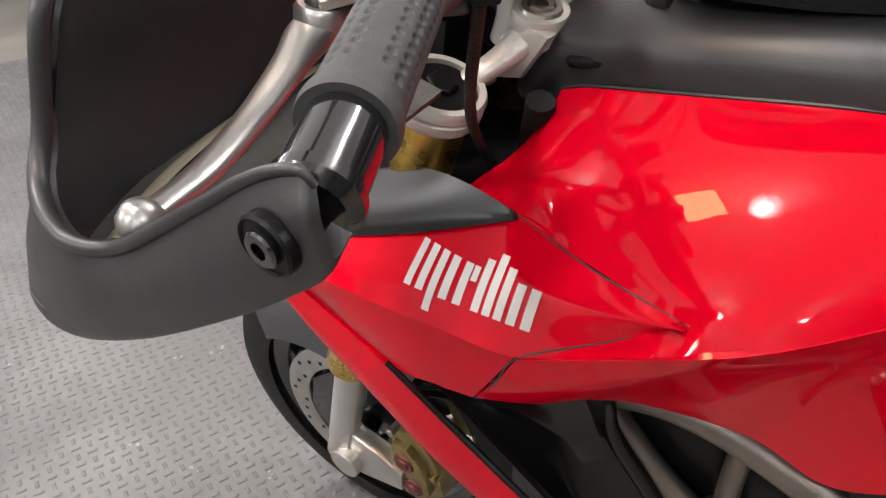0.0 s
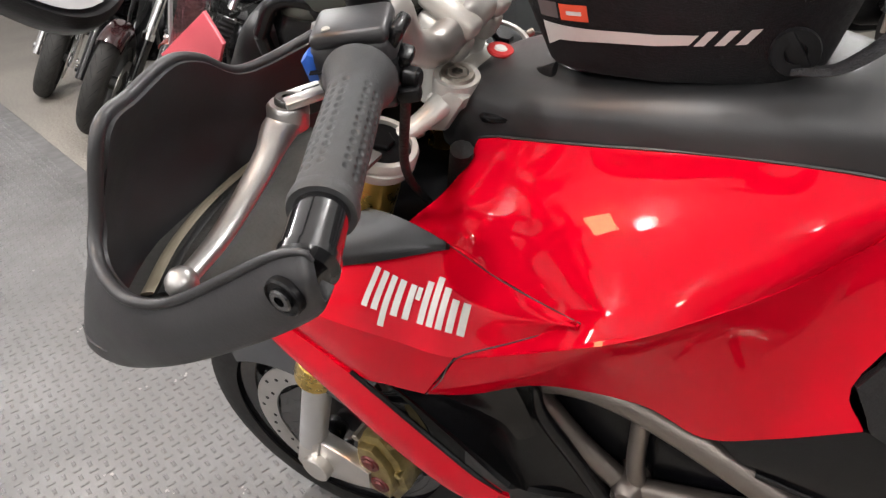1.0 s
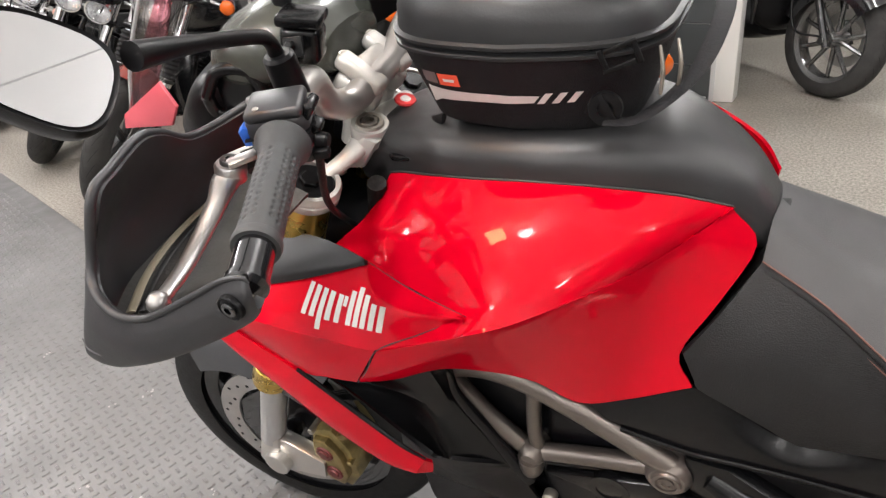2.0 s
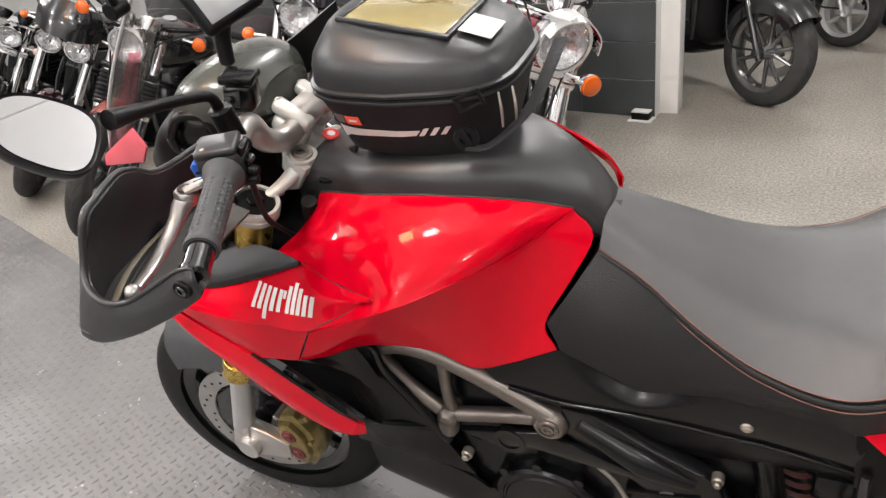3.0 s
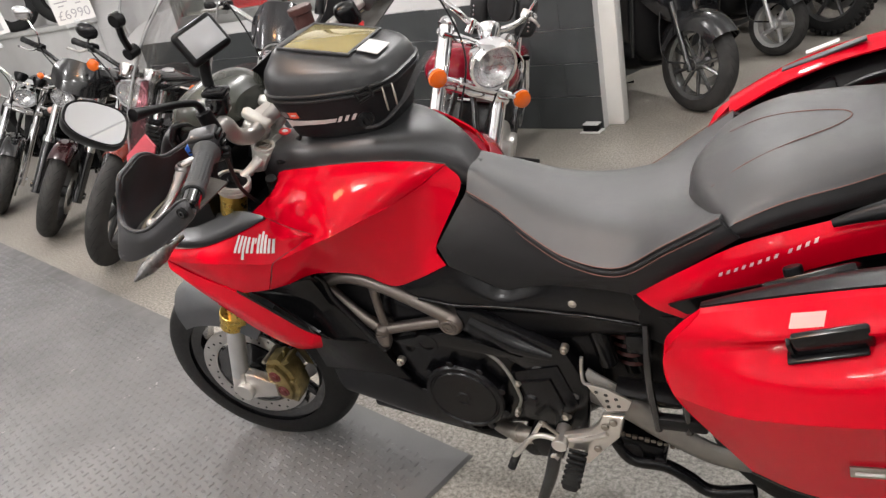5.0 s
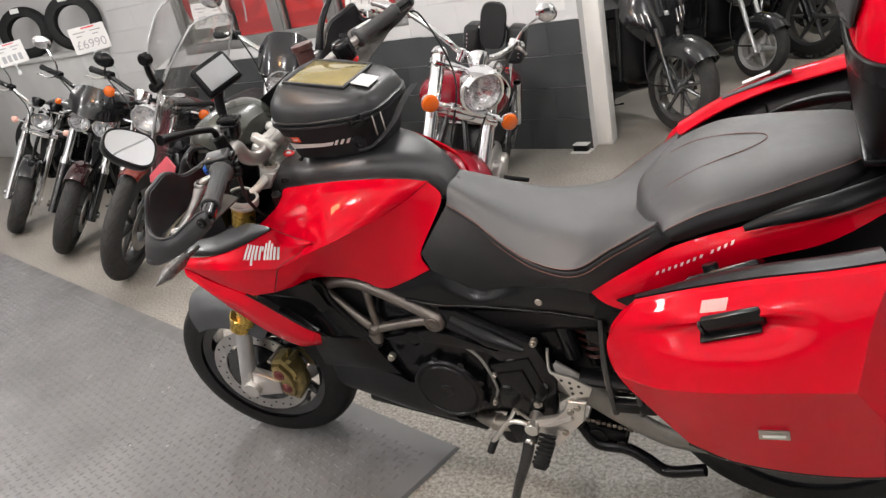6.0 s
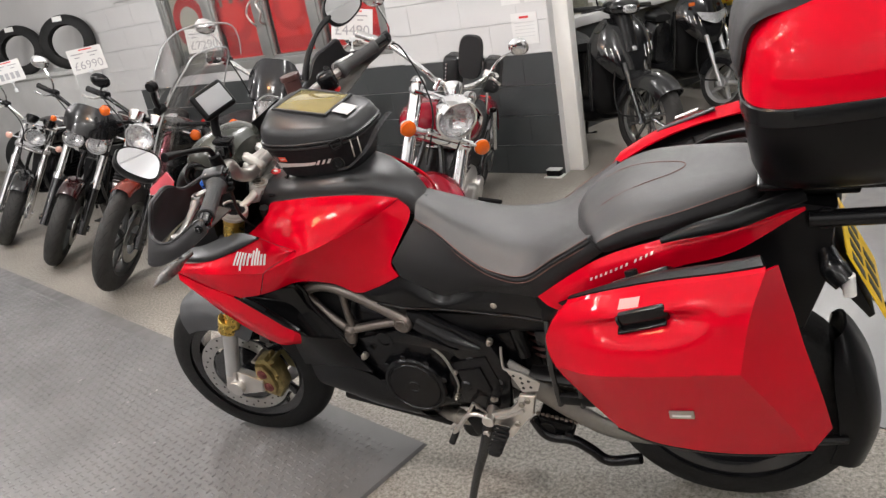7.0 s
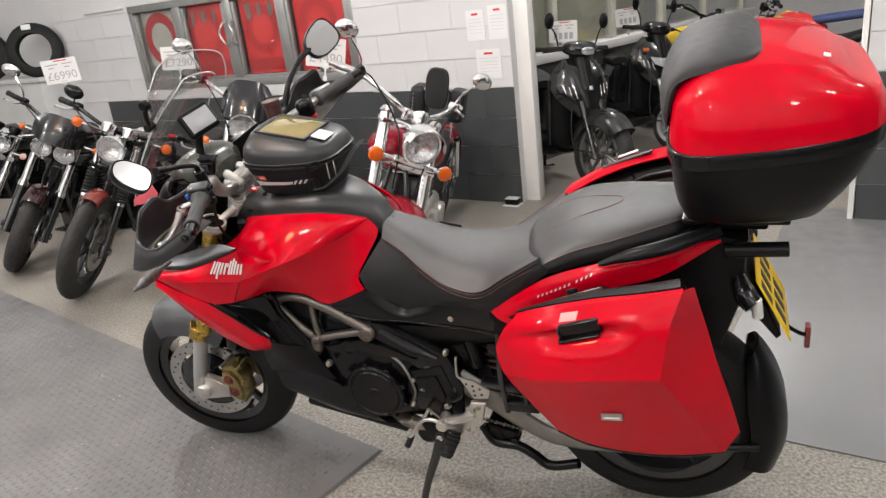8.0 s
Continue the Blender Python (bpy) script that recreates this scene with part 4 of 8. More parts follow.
part("tail_core", prism([(0.3, 0.72), (0.5, 0.85), (0.85, 0.94), (0.95, 0.92), (0.94, 0.76), (0.9, 0.63), (0.83, 0.62), (0.8, 0.74), (0.5, 0.66), (0.35, 0.62)], -0.125, 0.125, 0.01), BLACKP, bike, "black inner tail")

# frame trellis
for pts, r, sub in (([(-0.330, -0.150, 0.705), (-0.278, -0.150, 0.634), (-0.222, -0.150, 0.584)], 0.0135, 3), ([(-0.215, -0.150, 0.586), (-0.131, -0.150, 0.607), (-0.044, -0.150, 0.625)], 0.0128, 3),
                    ([(-0.205, -0.154, 0.722), (-0.213, -0.151, 0.640), (-0.212, -0.150, 0.595)], 0.0098, 3), ([(-0.345, -0.148, 0.702), (-0.305, -0.154, 0.726), (-0.262, -0.157, 0.737), (-0.215, -0.158, 0.731), (-0.160, -0.158, 0.707), (-0.100, -0.156, 0.671), (-0.044, -0.155, 0.636)], 0.0155, 6)):
    both("frame_tube", tube(pts, r, 16, sub), FRAME, "bronze-grey steel frame tube")
both("frame_node", join(lathe([(0, 0.014), (0.010, 0.013), (0.017, 0.006), (0.020, -0.006), (0.019, -0.03), (0, -0.03)], 24, pose(-0.219, -0.158, 0.587, 90)), tube([(-0.219, -0.160, 0.585), (-0.222, -0.158, 0.560), (-0.232, -0.150, 0.535)], [0.018, 0.017, 0.012], 14, 4)), FRAME, "welded frame node")
both("frame_boss", join(lathe([(0, 0.004), (0.021, 0.004), (0.025, 0.0), (0.0275, -0.006), (0.0275, -0.05), (0, -0.05)], 36, pose(-0.045, -0.166, 0.622, 90)), lathe([(0.0, 0.003), (0.006, 0.003), (0.006, 0.007), (0.0095, 0.007), (0.0095, 0.0045), (0.013, 0.0045), (0.013, 0.0075), (0.0165, 0.0075), (0.018, 0.003)], 32, pose(-0.045, -0.166, 0.622, 90))), FRAME, "frame bolt boss")

# black plastic along the flank
SC0 = [(-0.134, -0.162, 0.721), (-0.075, -0.146, 0.735), (-0.022, -0.134, 0.754), (0.028, -0.130, 0.720), (0.080, -0.129, 0.695), (0.149, -0.133, 0.712), (0.213, -0.142, 0.723), (0.281, -0.153, 0.724), (0.350, -0.163, 0.722)]
SC2 = [(-0.100, -0.158, 0.688), (-0.060, -0.156, 0.678), (-0.017, -0.154, 0.670), (0.03, -0.151, 0.668), (0.080, -0.149, 0.666), (0.144, -0.147, 0.661), (0.20, -0.148, 0.657), (0.255, -0.150, 0.655), (0.345, -0.162, 0.652)]
both("side_cover", sheet([SC0, ramp_rows(SC0, SC2, 0.004, 0.0), SC2], 0.005, 5, 5, (0, 1, 0)), SATIN, "satin black side cover")
both("side_cover_edge", tube([(x, y - 0.003, z) for x, y, z in SC2], 0.003, 8, 4), SATIN)
both("side_cover_lower", sheet([[(0.0, -0.142, 0.645), (0.1, -0.134, 0.640), (0.22, -0.138, 0.645), (0.41, -0.172, 0.682)], [(0.08, -0.136, 0.60), (0.15, -0.13, 0.595), (0.24, -0.132, 0.60), (0.40, -0.162, 0.645)], [(0.16, -0.12, 0.565), (0.2, -0.118, 0.57), (0.27, -0.122, 0.585), (0.395, -0.15, 0.62)]], 0.005, 5, 5, (0, 1, 0)), BLACKP, "black lower side cover")
both("cover_screw", join(cyl((0.220, -0.142, 0.683), (0.220, -0.1525, 0.683), 0.0085, None, 20), box(0.011, 0.002, 0.002, (0.220, -0.153, 0.683), 0)), STEEL, "round steel fastener")
both("tail_under_panel", prism([(0.335, 0.722), (0.43, 0.712), (0.50, 0.70), (0.52, 0.66), (0.44, 0.61), (0.40, 0.60), (0.345, 0.625)], -0.166, -0.150, 0.006), BLACKP, "black panel under the tail")
for k in range(3):
    both("vent_slat", tube([(0.27 + 0.022 * k, -0.145, 0.678 + 0.004 * k), (0.33 + 0.02 * k, -0.158, 0.652 + 0.006 * k), (0.385 + 0.004 * k, -0.162, 0.634 + 0.014 * k)], 0.004, 8, 4), SATIN)

# engine
eng = part("engine_block", smooth_loft([(-0.33, 0, 0.55, 0.11, 0.2, 5), (-0.2, 0, 0.48, 0.135, 0.2, 5), (-0.02, 0, 0.46, 0.14, 0.19, 5), (0.14, 0, 0.45, 0.12, 0.17, 5), (0.24, 0, 0.47, 0.1, 0.13, 5)], 4, 36), ENGINE, bike, "black engine casing")
part("cylinder_bank", box(0.26, 0.2, 0.22, (-0.13, 0, 0.67), 0.02), ENGINE, eng)
cc = part("clutch_cover", lathe([(0, 0.012), (0.078, 0.012), (0.081, 0.009), (0.084, 0.009), (0.087, 0.0125), (0.094, 0.0115), (0.099, 0.006), (0.102, -0.05), (0, -0.05)], 56, pose(-0.067, -0.152, 0.402, 90) @ Matrix.Diagonal((0.96, 0.96, 1, 1))), ENGINE, eng, "round black clutch cover")
part("cover_ring", lathe([(0.013, 0.034), (0.017, 0.0365), (0.020, 0.034), (0.02, 0.031), (0.013, 0.031)], 36, pose(-0.067, -0.130, 0.402, 90), True), SATIN, cc)
for k in range(9):
    a = 2 * math.pi * k / 9 + 0.3
    part("cover_bolt", cyl((-0.067 + 0.099 * math.cos(a), -0.14, 0.402 + 0.099 * math.sin(a)), (-0.067 + 0.099 * math.cos(a), -0.160, 0.402 + 0.099 * math.sin(a)), 0.009, None, 12), ENGINE, cc)
part("sprocket_cover", join(prism([(0.06, 0.5), (0.17, 0.53), (0.2, 0.42), (0.16, 0.33), (0.07, 0.36)], -0.165, -0.13, 0.012), prism([(0.085, 0.48), (0.15, 0.495), (0.17, 0.42), (0.14, 0.36), (0.09, 0.38)], -0.172, -0.16, 0.006), lathe([(0, 0.006), (0.012, 0.006), (0.016, 0.002), (0.018, 0), (0, 0)], 28, pose(0.1, -0.171, 0.43, 90))), ENGINE, eng, "black sprocket cover")
for x, z, r, m in ((0.075, 0.47, 0.006, STEEL), (0.165, 0.385, 0.009, STEEL), (0.19, 0.575, 0.006, STEEL), (0.055, 0.375, 0.005, STEEL), (0.11, 0.35, 0.005, STEEL), (-0.2, 0.5, 0.007, STEEL)):
    part("bolt", join(cyl((x, -0.15, z), (x, -0.172, z), r, None, 6), cyl((x, -0.15, z), (x, -0.165, z), r * 1.4)), m, eng, "steel bolt head")
part("coolant_hose", tube([(-0.01, -0.15, 0.56), (0.05, -0.165, 0.52), (0.075, -0.17, 0.44), (0.065, -0.165, 0.40)], 0.0036, 10), mat("grey_braided_hose", (0.2, 0.19, 0.17), 0.5, 0.4, 0.2, 60), eng, "thin grey braided hose")
part("bracket", prism([(-0.2, 0.565), (-0.13, 0.545), (-0.08, 0.56), (0.06, 0.54), (0.1, 0.545), (0.02, 0.575), (-0.06, 0.60)], -0.165, -0.15, 0.004), SATIN, eng, "black engine bracket")
part("bracket_eye", lathe([(0.017, 0.006), (0.026, 0.006), (0.026, -0.006), (0.017, -0.006)], 28, pose(-0.115, -0.16, 0.565, 90), True), SATIN, eng)
both("side_plate", prism([(-0.03, 0.66), (0.02, 0.655), (0.10, 0.605), (0.19, 0.56), (0.225, 0.46), (0.2, 0.31), (0.135, 0.305), (0.13, 0.40), (0.09, 0.50), (0.03, 0.555), (-0.03, 0.60)], -0.158, -0.125, 0.012), SATIN, "black frame side plate")
both("side_plate_rib", tube([(0.0, -0.16, 0.635), (0.09, -0.166, 0.585), (0.16, -0.162, 0.552)], [0.012, 0.02, 0.008], 10, 5, 0.5), SATIN)
for hx, hz, hr in ((0.125, 0.50, 0.019), (0.15, 0.335, 0.012), (0.19, 0.44, 0.009)):
    part("side_plate_hole", cyl((hx, -0.156, hz), (hx, -0.1595, hz), hr), DARKDEC, bike)

# belly cowl and exhaust
both("lower_cowl", sheet([[(-0.425, -0.135, 0.44), (-0.32, -0.15, 0.45), (-0.22, -0.152, 0.43), (-0.15, -0.15, 0.37), (-0.1, -0.142, 0.30)], [(-0.40, -0.15, 0.375), (-0.30, -0.152, 0.35), (-0.2, -0.148, 0.31), (-0.13, -0.14, 0.28), (-0.07, -0.13, 0.255)], [(-0.37, -0.115, 0.325), (-0.26, -0.105, 0.258), (-0.17, -0.098, 0.236), (-0.1, -0.09, 0.224), (-0.04, -0.085, 0.22)]], 0.006, 5, 5, (0, 1, 0)), SATIN, "satin black belly cowl")
# black filler box, added so the gap between the panels stays dark
part("dark_gap_filler", box(0.22, 0.26, 0.34, (-0.32, 0, 0.58), 0.02), BLACKP, bike, "black filler block that darkens the gap behind the panels")
part("belly_floor", box(0.36, 0.2, 0.03, (-0.2, 0, 0.24), 0.01, pose(0, 0, 0, 0, 12)), BLACKP, bike)
part("exhaust_pipe", tube([(-0.08, -0.06, 0.235), (0.0, -0.12, 0.262), (0.08, -0.145, 0.285), (0.14, -0.12, 0.30)], 0.019, 16), STEEL, bike, "heat-stained exhaust pipe")
part("exhaust_clamp", cyl((0.02, -0.13, 0.268), (0.035, -0.134, 0.273), 0.023), STEEL, bike)
part("silencer", tube([(0.25, 0.05, 0.26), (0.45, 0.13, 0.3), (0.75, 0.17, 0.42)], [0.03, 0.055, 0.06], 20), SATIN, bike, "dark silencer")

# swingarm, chain, shock
SWING = mat("dull_grey_swingarm", (0.21, 0.2, 0.185), 0.48, 0.65, 0.15, 14, 0.1, 300)
CHAINM = mat("oily_chain_steel", (0.15, 0.13, 0.11), 0.4, 0.85, 0.25, 30)
both("swingarm", tube([(0.2, -0.13, 0.46), (0.30, -0.14, 0.405), (0.38, -0.145, 0.345), (0.5, -0.15, 0.295), (0.765, -0.15, 0.305)], [0.04, 0.036, 0.03, 0.028, 0.028], 14, 5, 0.45, (0, 1, 0)), SWING, "dull grey aluminium swingarm")
part("chain_guard", tube([(0.28, -0.15, 0.475), (0.45, -0.15, 0.455), (0.62, -0.15, 0.42)], 0.012, 10, 4, 2.2, (0, 1, 0)), BLACKP, bike)
for x0, z0, slope in ((0.24, 0.457, 0.13), (0.25, 0.338, 0.2)):
    for k in range(26):
        x = x0 + k * 0.0125
        part("chain_link", box(0.0105, 0.004 if k % 2 else 0.009, 0.0085, (x, -0.15, z0 - slope * (x - x0)), 0.002), CHAINM, bike)
part("inner_guard", box(0.19, 0.17, 0.34, (0.305, 0.01, 0.5), 0.02), BLACKP, bike, "black inner mudguard")
part("rear_shock", tube([(0.27, -0.05, 0.62), (0.3, -0.05, 0.44)], 0.03, 16, 1), SATIN, bike, "rear shock absorber")
for k in range(6):
    part("shock_coil", lathe([(0.028, -0.006), (0.036, 0), (0.028, 0.006)], 20, pose(0.275 + 0.004 * k, -0.05, 0.59 - 0.024 * k, 0, 10), True), mat("dark_coil", (0.09, 0.025, 0.02), 0.4), bike)
part("master_cylinder", join(cyl((0.245, -0.11, 0.60), (0.26, -0.11, 0.50), 0.02), box(0.05, 0.05, 0.05, (0.33, -0.12, 0.58), 0.01)), SATIN, bike)
for sx in (0.0, 0.062):
    both("pannier_strut", tube([(0.355 + sx, -0.17, 0.66), (0.355 + sx, -0.2, 0.55), (0.365 + sx * 0.9, -0.21, 0.43)], 0.0075, 10), GLOSSB, "black pannier strut")
both("pannier_bracket", box(0.09, 0.022, 0.03, (0.41, -0.205, 0.45), 0.006), BLACKP)

# footrest hanger, pedal, stand
hang = part("footrest_hanger", join(prism([(0.255, 0.437), (0.298, 0.439), (0.283, 0.377), (0.244, 0.329), (0.208, 0.28), (0.188, 0.284), (0.203, 0.322), (0.163, 0.322), (0.145, 0.33), (0.153, 0.36), (0.221, 0.384), (0.243, 0.409)], -0.2, -0.184, 0.005), cyl((0.157, -0.218, 0.348), (0.157, -0.165, 0.348), 0.017), tube([(0.175, -0.2, 0.352), (0.21, -0.203, 0.362), (0.26, -0.203, 0.39)], 0.006, 8, 3)), ALU, bike, "bright silver footrest hanger")
for x, z in ((0.258, 0.41), (0.235, 0.34), (0.276, 0.425)):
    part("hanger_bolt", cyl((x, -0.2, z), (x, -0.207, z), 0.008), STEEL, hang)
part("heel_guard", join(prism([(0.230, 0.519), (0.271, 0.51), (0.316, 0.482), (0.306, 0.454), (0.264, 0.447), (0.247, 0.488)], -0.195, -0.189, 0.002), tube([(0.233, -0.192, 0.588), (0.229, -0.192, 0.563), (0.227, -0.192, 0.523), (0.24, -0.192, 0.514)], 0.0035, 8, 4)), ALU, hang, "drilled silver heel guard")
for x, z in ((0.25, 0.5), (0.269, 0.478), (0.287, 0.485), (0.27, 0.462), (0.268, 0.494), (0.29, 0.466)):
    part("drilled_hole", cyl((x, -0.195, z), (x, -0.1962, z), 0.0042, None, 12), DARKDEC, hang)
peg = part("footrest", box(0.036, 0.095, 0.022, (0.192, -0.25, 0.315), 0.01, pose(0, 0, 0, -6, 12)), RUBBER, bike, "ribbed black rubber footrest")
for k in range(7):
    part("rib", box(0.04, 0.006, 0.008, (0.194, -0.212 - 0.0125 * k, 0.331 - 0.0014 * k), 0.002, pose(0, 0, 0, -6, 12)), RUBBER, peg)
part("gear_lever", join(tube([(0.157, -0.205, 0.351), (0.127, -0.207, 0.364), (0.096, -0.208, 0.355), (0.064, -0.21, 0.313), (0.045, -0.212, 0.288)], 0.0062, 10), tube([(0.121, -0.2, 0.397), (0.101, -0.202, 0.362), (0.084, -0.204, 0.336)], 0.005, 10)), ALU, bike, "silver gear lever")
part("linkage_rod", cyl((0.121, -0.198, 0.395), (0.155, -0.198, 0.36), 0.004, None, 10), STEEL, bike, "thin gear linkage rod")
part("gear_toe_peg", cyl((0.05, -0.206, 0.292), (0.036, -0.226, 0.262), 0.0095), RUBBER, bike, "black rubber toe peg")
part("sump_boss", lathe([(0, 0.03), (0.022, 0.03), (0.032, 0.022), (0.036, 0), (0.036, -0.05), (0, -0.05)], 32, pose(0.055, -0.1, 0.215, 90)), ENGINE, bike, "black round casting below the engine")
part("stand_bracket", prism([(0.07, 0.31), (0.13, 0.33), (0.16, 0.30), (0.14, 0.25), (0.09, 0.25)], -0.175, -0.12, 0.006), BLACKP, bike, "black stand bracket")
part("stand_bolt", cyl((0.128, -0.175, 0.272), (0.128, -0.19, 0.272), 0.011, None, 6), ALU, bike)
part("side_stand", tube([(0.13, -0.165, 0.29), (0.113, -0.195, 0.22), (0.08, -0.225, 0.13), (0.05, -0.262, 0.02)], [0.016, 0.015, 0.012, 0.011], 14), GLOSSB, bike, "gloss black side stand")
part("stand_foot", box(0.06, 0.05, 0.012, (0.045, -0.264, 0.012), 0.004, pose(0, 0, 0, -8)), SATIN, bike)
part("suspension_link", join(box(0.1, 0.09, 0.045, (0.305, -0.09, 0.268), 0.014, pose(0, 0, 0, 0, 14)), cyl((0.285, -0.14, 0.262), (0.285, -0.08, 0.262), 0.026), cyl((0.345, -0.145, 0.25), (0.345, -0.1, 0.25), 0.012)), BLACKP, bike, "black suspension linkage")
part("centre_stand", tube([(0.25, -0.13, 0.29), (0.285, -0.14, 0.243), (0.353, -0.14, 0.236), (0.399, -0.142, 0.21), (0.445, -0.145, 0.178), (0.53, -0.15, 0.205)], 0.0145, 12), ENGINE, bike, "black centre stand tube")


def pannier(sgn):
    def f(p):
        return (p[0], p[1] * sgn, p[2])
    top_e = [(0.470, -0.350, 0.845), (0.56, -0.375, 0.887), (0.66, -0.390, 0.920), (0.755, -0.396, 0.940), (0.826, -0.396, 0.955)]
    strip = [(0.442, -0.362, 0.815), (0.55, -0.405, 0.858), (0.655, -0.422, 0.888), (0.745, -0.426, 0.910), (0.812, -0.422, 0.922)]
    main = [(0.415, -0.355, 0.755), (0.525, -0.422, 0.80), (0.64, -0.445, 0.83), (0.735, -0.45, 0.85), (0.797, -0.447, 0.862)]
    slot = [(0.43, -0.362, 0.788), (0.53, -0.398, 0.832), (0.64, -0.400, 0.862), (0.742, -0.438, 0.884), (0.804, -0.435, 0.897)]
    crease = [(0.428, -0.362, 0.690), (0.52, -0.438, 0.742), (0.63, -0.463, 0.77), (0.72, -0.467, 0.785), (0.787, -0.467, 0.793)]
    lowm = [(0.475, -0.36, 0.615), (0.55, -0.405, 0.635), (0.65, -0.42, 0.648), (0.75, -0.42, 0.66), (0.845, -0.416, 0.665)]
    bot = [(0.535, -0.343, 0.512), (0.61, -0.358, 0.495), (0.71, -0.363, 0.489), (0.81, -0.363, 0.497), (0.908, -0.356, 0.515)]
    rear_i = [(0.846, -0.35, 0.938), (0.856, -0.348, 0.895), (0.862, -0.348, 0.872), (0.872, -0.35, 0.835), (0.888, -0.355, 0.77)]
    rear_l = [(0.888, -0.355, 0.77), (0.918, -0.35, 0.66), (0.940, -0.338, 0.562)]
    inner = [(0.47, 0.83), (0.56, 0.87), (0.66, 0.905), (0.75, 0.935), (0.82, 0.955), (0.85, 0.86), (0.88, 0.76), (0.92, 0.60), (0.9, 0.52), (0.8, 0.502), (0.7, 0.492), (0.6, 0.499), (0.53, 0.518), (0.47, 0.63), (0.43, 0.72), (0.435, 0.79)]
    shell = part("pannier", loft([[f((x, -0.235, z - (0.075 if z > 0.75 else 0))) for x, z in inner], [f((x, -0.33, z - (0.02 if z > 0.75 else 0))) for x, z in inner]]), SATIN, bike, "dark grey pannier shell", 30)
    out = (0, sgn, 0)
    part("lid_face", sheet([[f(p) for p in r] for r in (top_e, strip, slot, main, crease)], 0.006, 5, 6, out), RED, shell, "glossy red pannier lid")
    part("lid_lower", sheet([[f(p) for p in r] for r in (crease, lowm, bot)], 0.006, 4, 6, out), RED, shell, "glossy red pannier lid, lower face")
    part("lid_rear", join(sheet([[f(r[-1]) for r in (top_e, strip, slot, main, crease)], [f(p) for p in rear_i]], 0.006, 5, 5, out), sheet([[f(r[-1]) for r in (crease, lowm, bot)], [f(p) for p in rear_l]], 0.006, 5, 5, out)), RED, shell, "glossy red pannier lid, rear face")
    front_i = [(0.47, -0.33, 0.84), (0.435, -0.325, 0.80), (0.41, -0.31, 0.745), (0.425, -0.31, 0.68), (0.47, -0.315, 0.61), (0.53, -0.32, 0.525)]
    front_o = [top_e[0], strip[0], main[0], crease[0], lowm[0], bot[0]]
    part("lid_front", sheet([[f(p) for p in front_o], [f(p) for p in front_i]], 0.004, 4, 5, out), RED, shell, "glossy red pannier lid, front")
    part("lid_top", sheet([[f(p) for p in top_e], [f((x, y + 0.012, z + 0.003)) for x, y, z in top_e]], 0.004, 3, 5, (0, 0, -1)), RED, shell)
    part("rubber_skirt", tube([f((x, y + 0.012, z - 0.006)) for x, y, z in bot], 0.009, 10, 6), SATIN, shell, "black lower edge trim")
    tilt = pose(0, 0, 0, 8 * sgn, -17)
    part("handle", join(box(0.088, 0.012, 0.036, f((0.628, -0.416, 0.872)), 0.005, tilt), box(0.092, 0.022, 0.006, f((0.624, -0.416, 0.850)), 0.003, tilt), box(0.006, 0.02, 0.03, f((0.584, -0.411, 0.852)), 0.002, tilt)), SATIN, shell, "dark grey pannier handle")
    lskin = BVHTree.FromBMesh(sheet([[f(p) for p in r] for r in (top_e, strip, slot, main, crease)], 0.006, 5, 6, out))
    decal("sticker", [(-0.02, -0.006), (0, -0.006), (0.02, -0.006), (0.023, 0.006), (0.003, 0.006), (-0.017, 0.006)], mat("faded_sticker", (0.5, 0.27, 0.25), 0.5), shell, f((0.60, -0.4, 0.888)), (0.95, 0, 0.3), (0, 0, 1), 0.001, lskin, (0, sgn, 0))
    part("badge", box(0.046, 0.004, 0.016, f((0.681, -0.4275, 0.650)), 0.001, pose(0, 0, 0, -16 * sgn, -6)), STEEL, shell, "silver maker's badge")
    part("badge_bar", box(0.034, 0.002, 0.004, f((0.681, -0.431, 0.650)), 0, pose(0, 0, 0, -16 * sgn, -6)), PAPER, shell)
    part("top_shell", sheet([[f((x - (0.004 if x > 0.8 else 0), y + 0.011, z + 0.006)) for x, y, z in top_e], [f((x - (0.008 if x > 0.8 else 0), y * 0.4 - 0.17, z - 0.010)) for x, y, z in top_e], [f((x, -0.235, z - (0.085 if x < 0.8 else 0.09))) for x, y, z in top_e]], 0.004, 4, 5, (0, 0, -1)), BLACKP, shell, "dark grey pannier top")
    part("latch", box(0.12, 0.05, 0.02, f((0.61, -0.285, 0.862)), 0.006, pose(0, 0, 0, -38 * sgn, -20)), SATIN, shell, "black pannier latch")
    part("lock", cyl(f((0.59, -0.283, 0.858)), f((0.585, -0.275, 0.876)), 0.013), BLACKP, shell, "round key lock")
    if sgn < 0:
        part("lid_crown", sheet([[f((x, y + 0.006, z + 0.008)) for x, y, z in top_e], [f((x + 0.002, y + 0.05, z + 0.02)) for x, y, z in top_e], [f((x + 0.004, y + 0.095, z + 0.012)) for x, y, z in top_e]], 0.004, 4, 5, (0, 0, -1)), RED, shell, "glossy red crown of the lid")
        part("handle_slot", box(0.15, 0.018, 0.006, f((0.64, -0.328, 0.934)), 0.002, pose(0, 0, 0, 0, -19)), DARKDEC, shell, "black handle slot")
        part("sticker", box(0.06, 0.016, 0.002, f((0.64, -0.36, 0.938)), 0.0005, pose(0, 0, 0, 0, -19)), PAPER, shell, "white warning sticker")
    return shell


pannier(1)
pannier(-1)


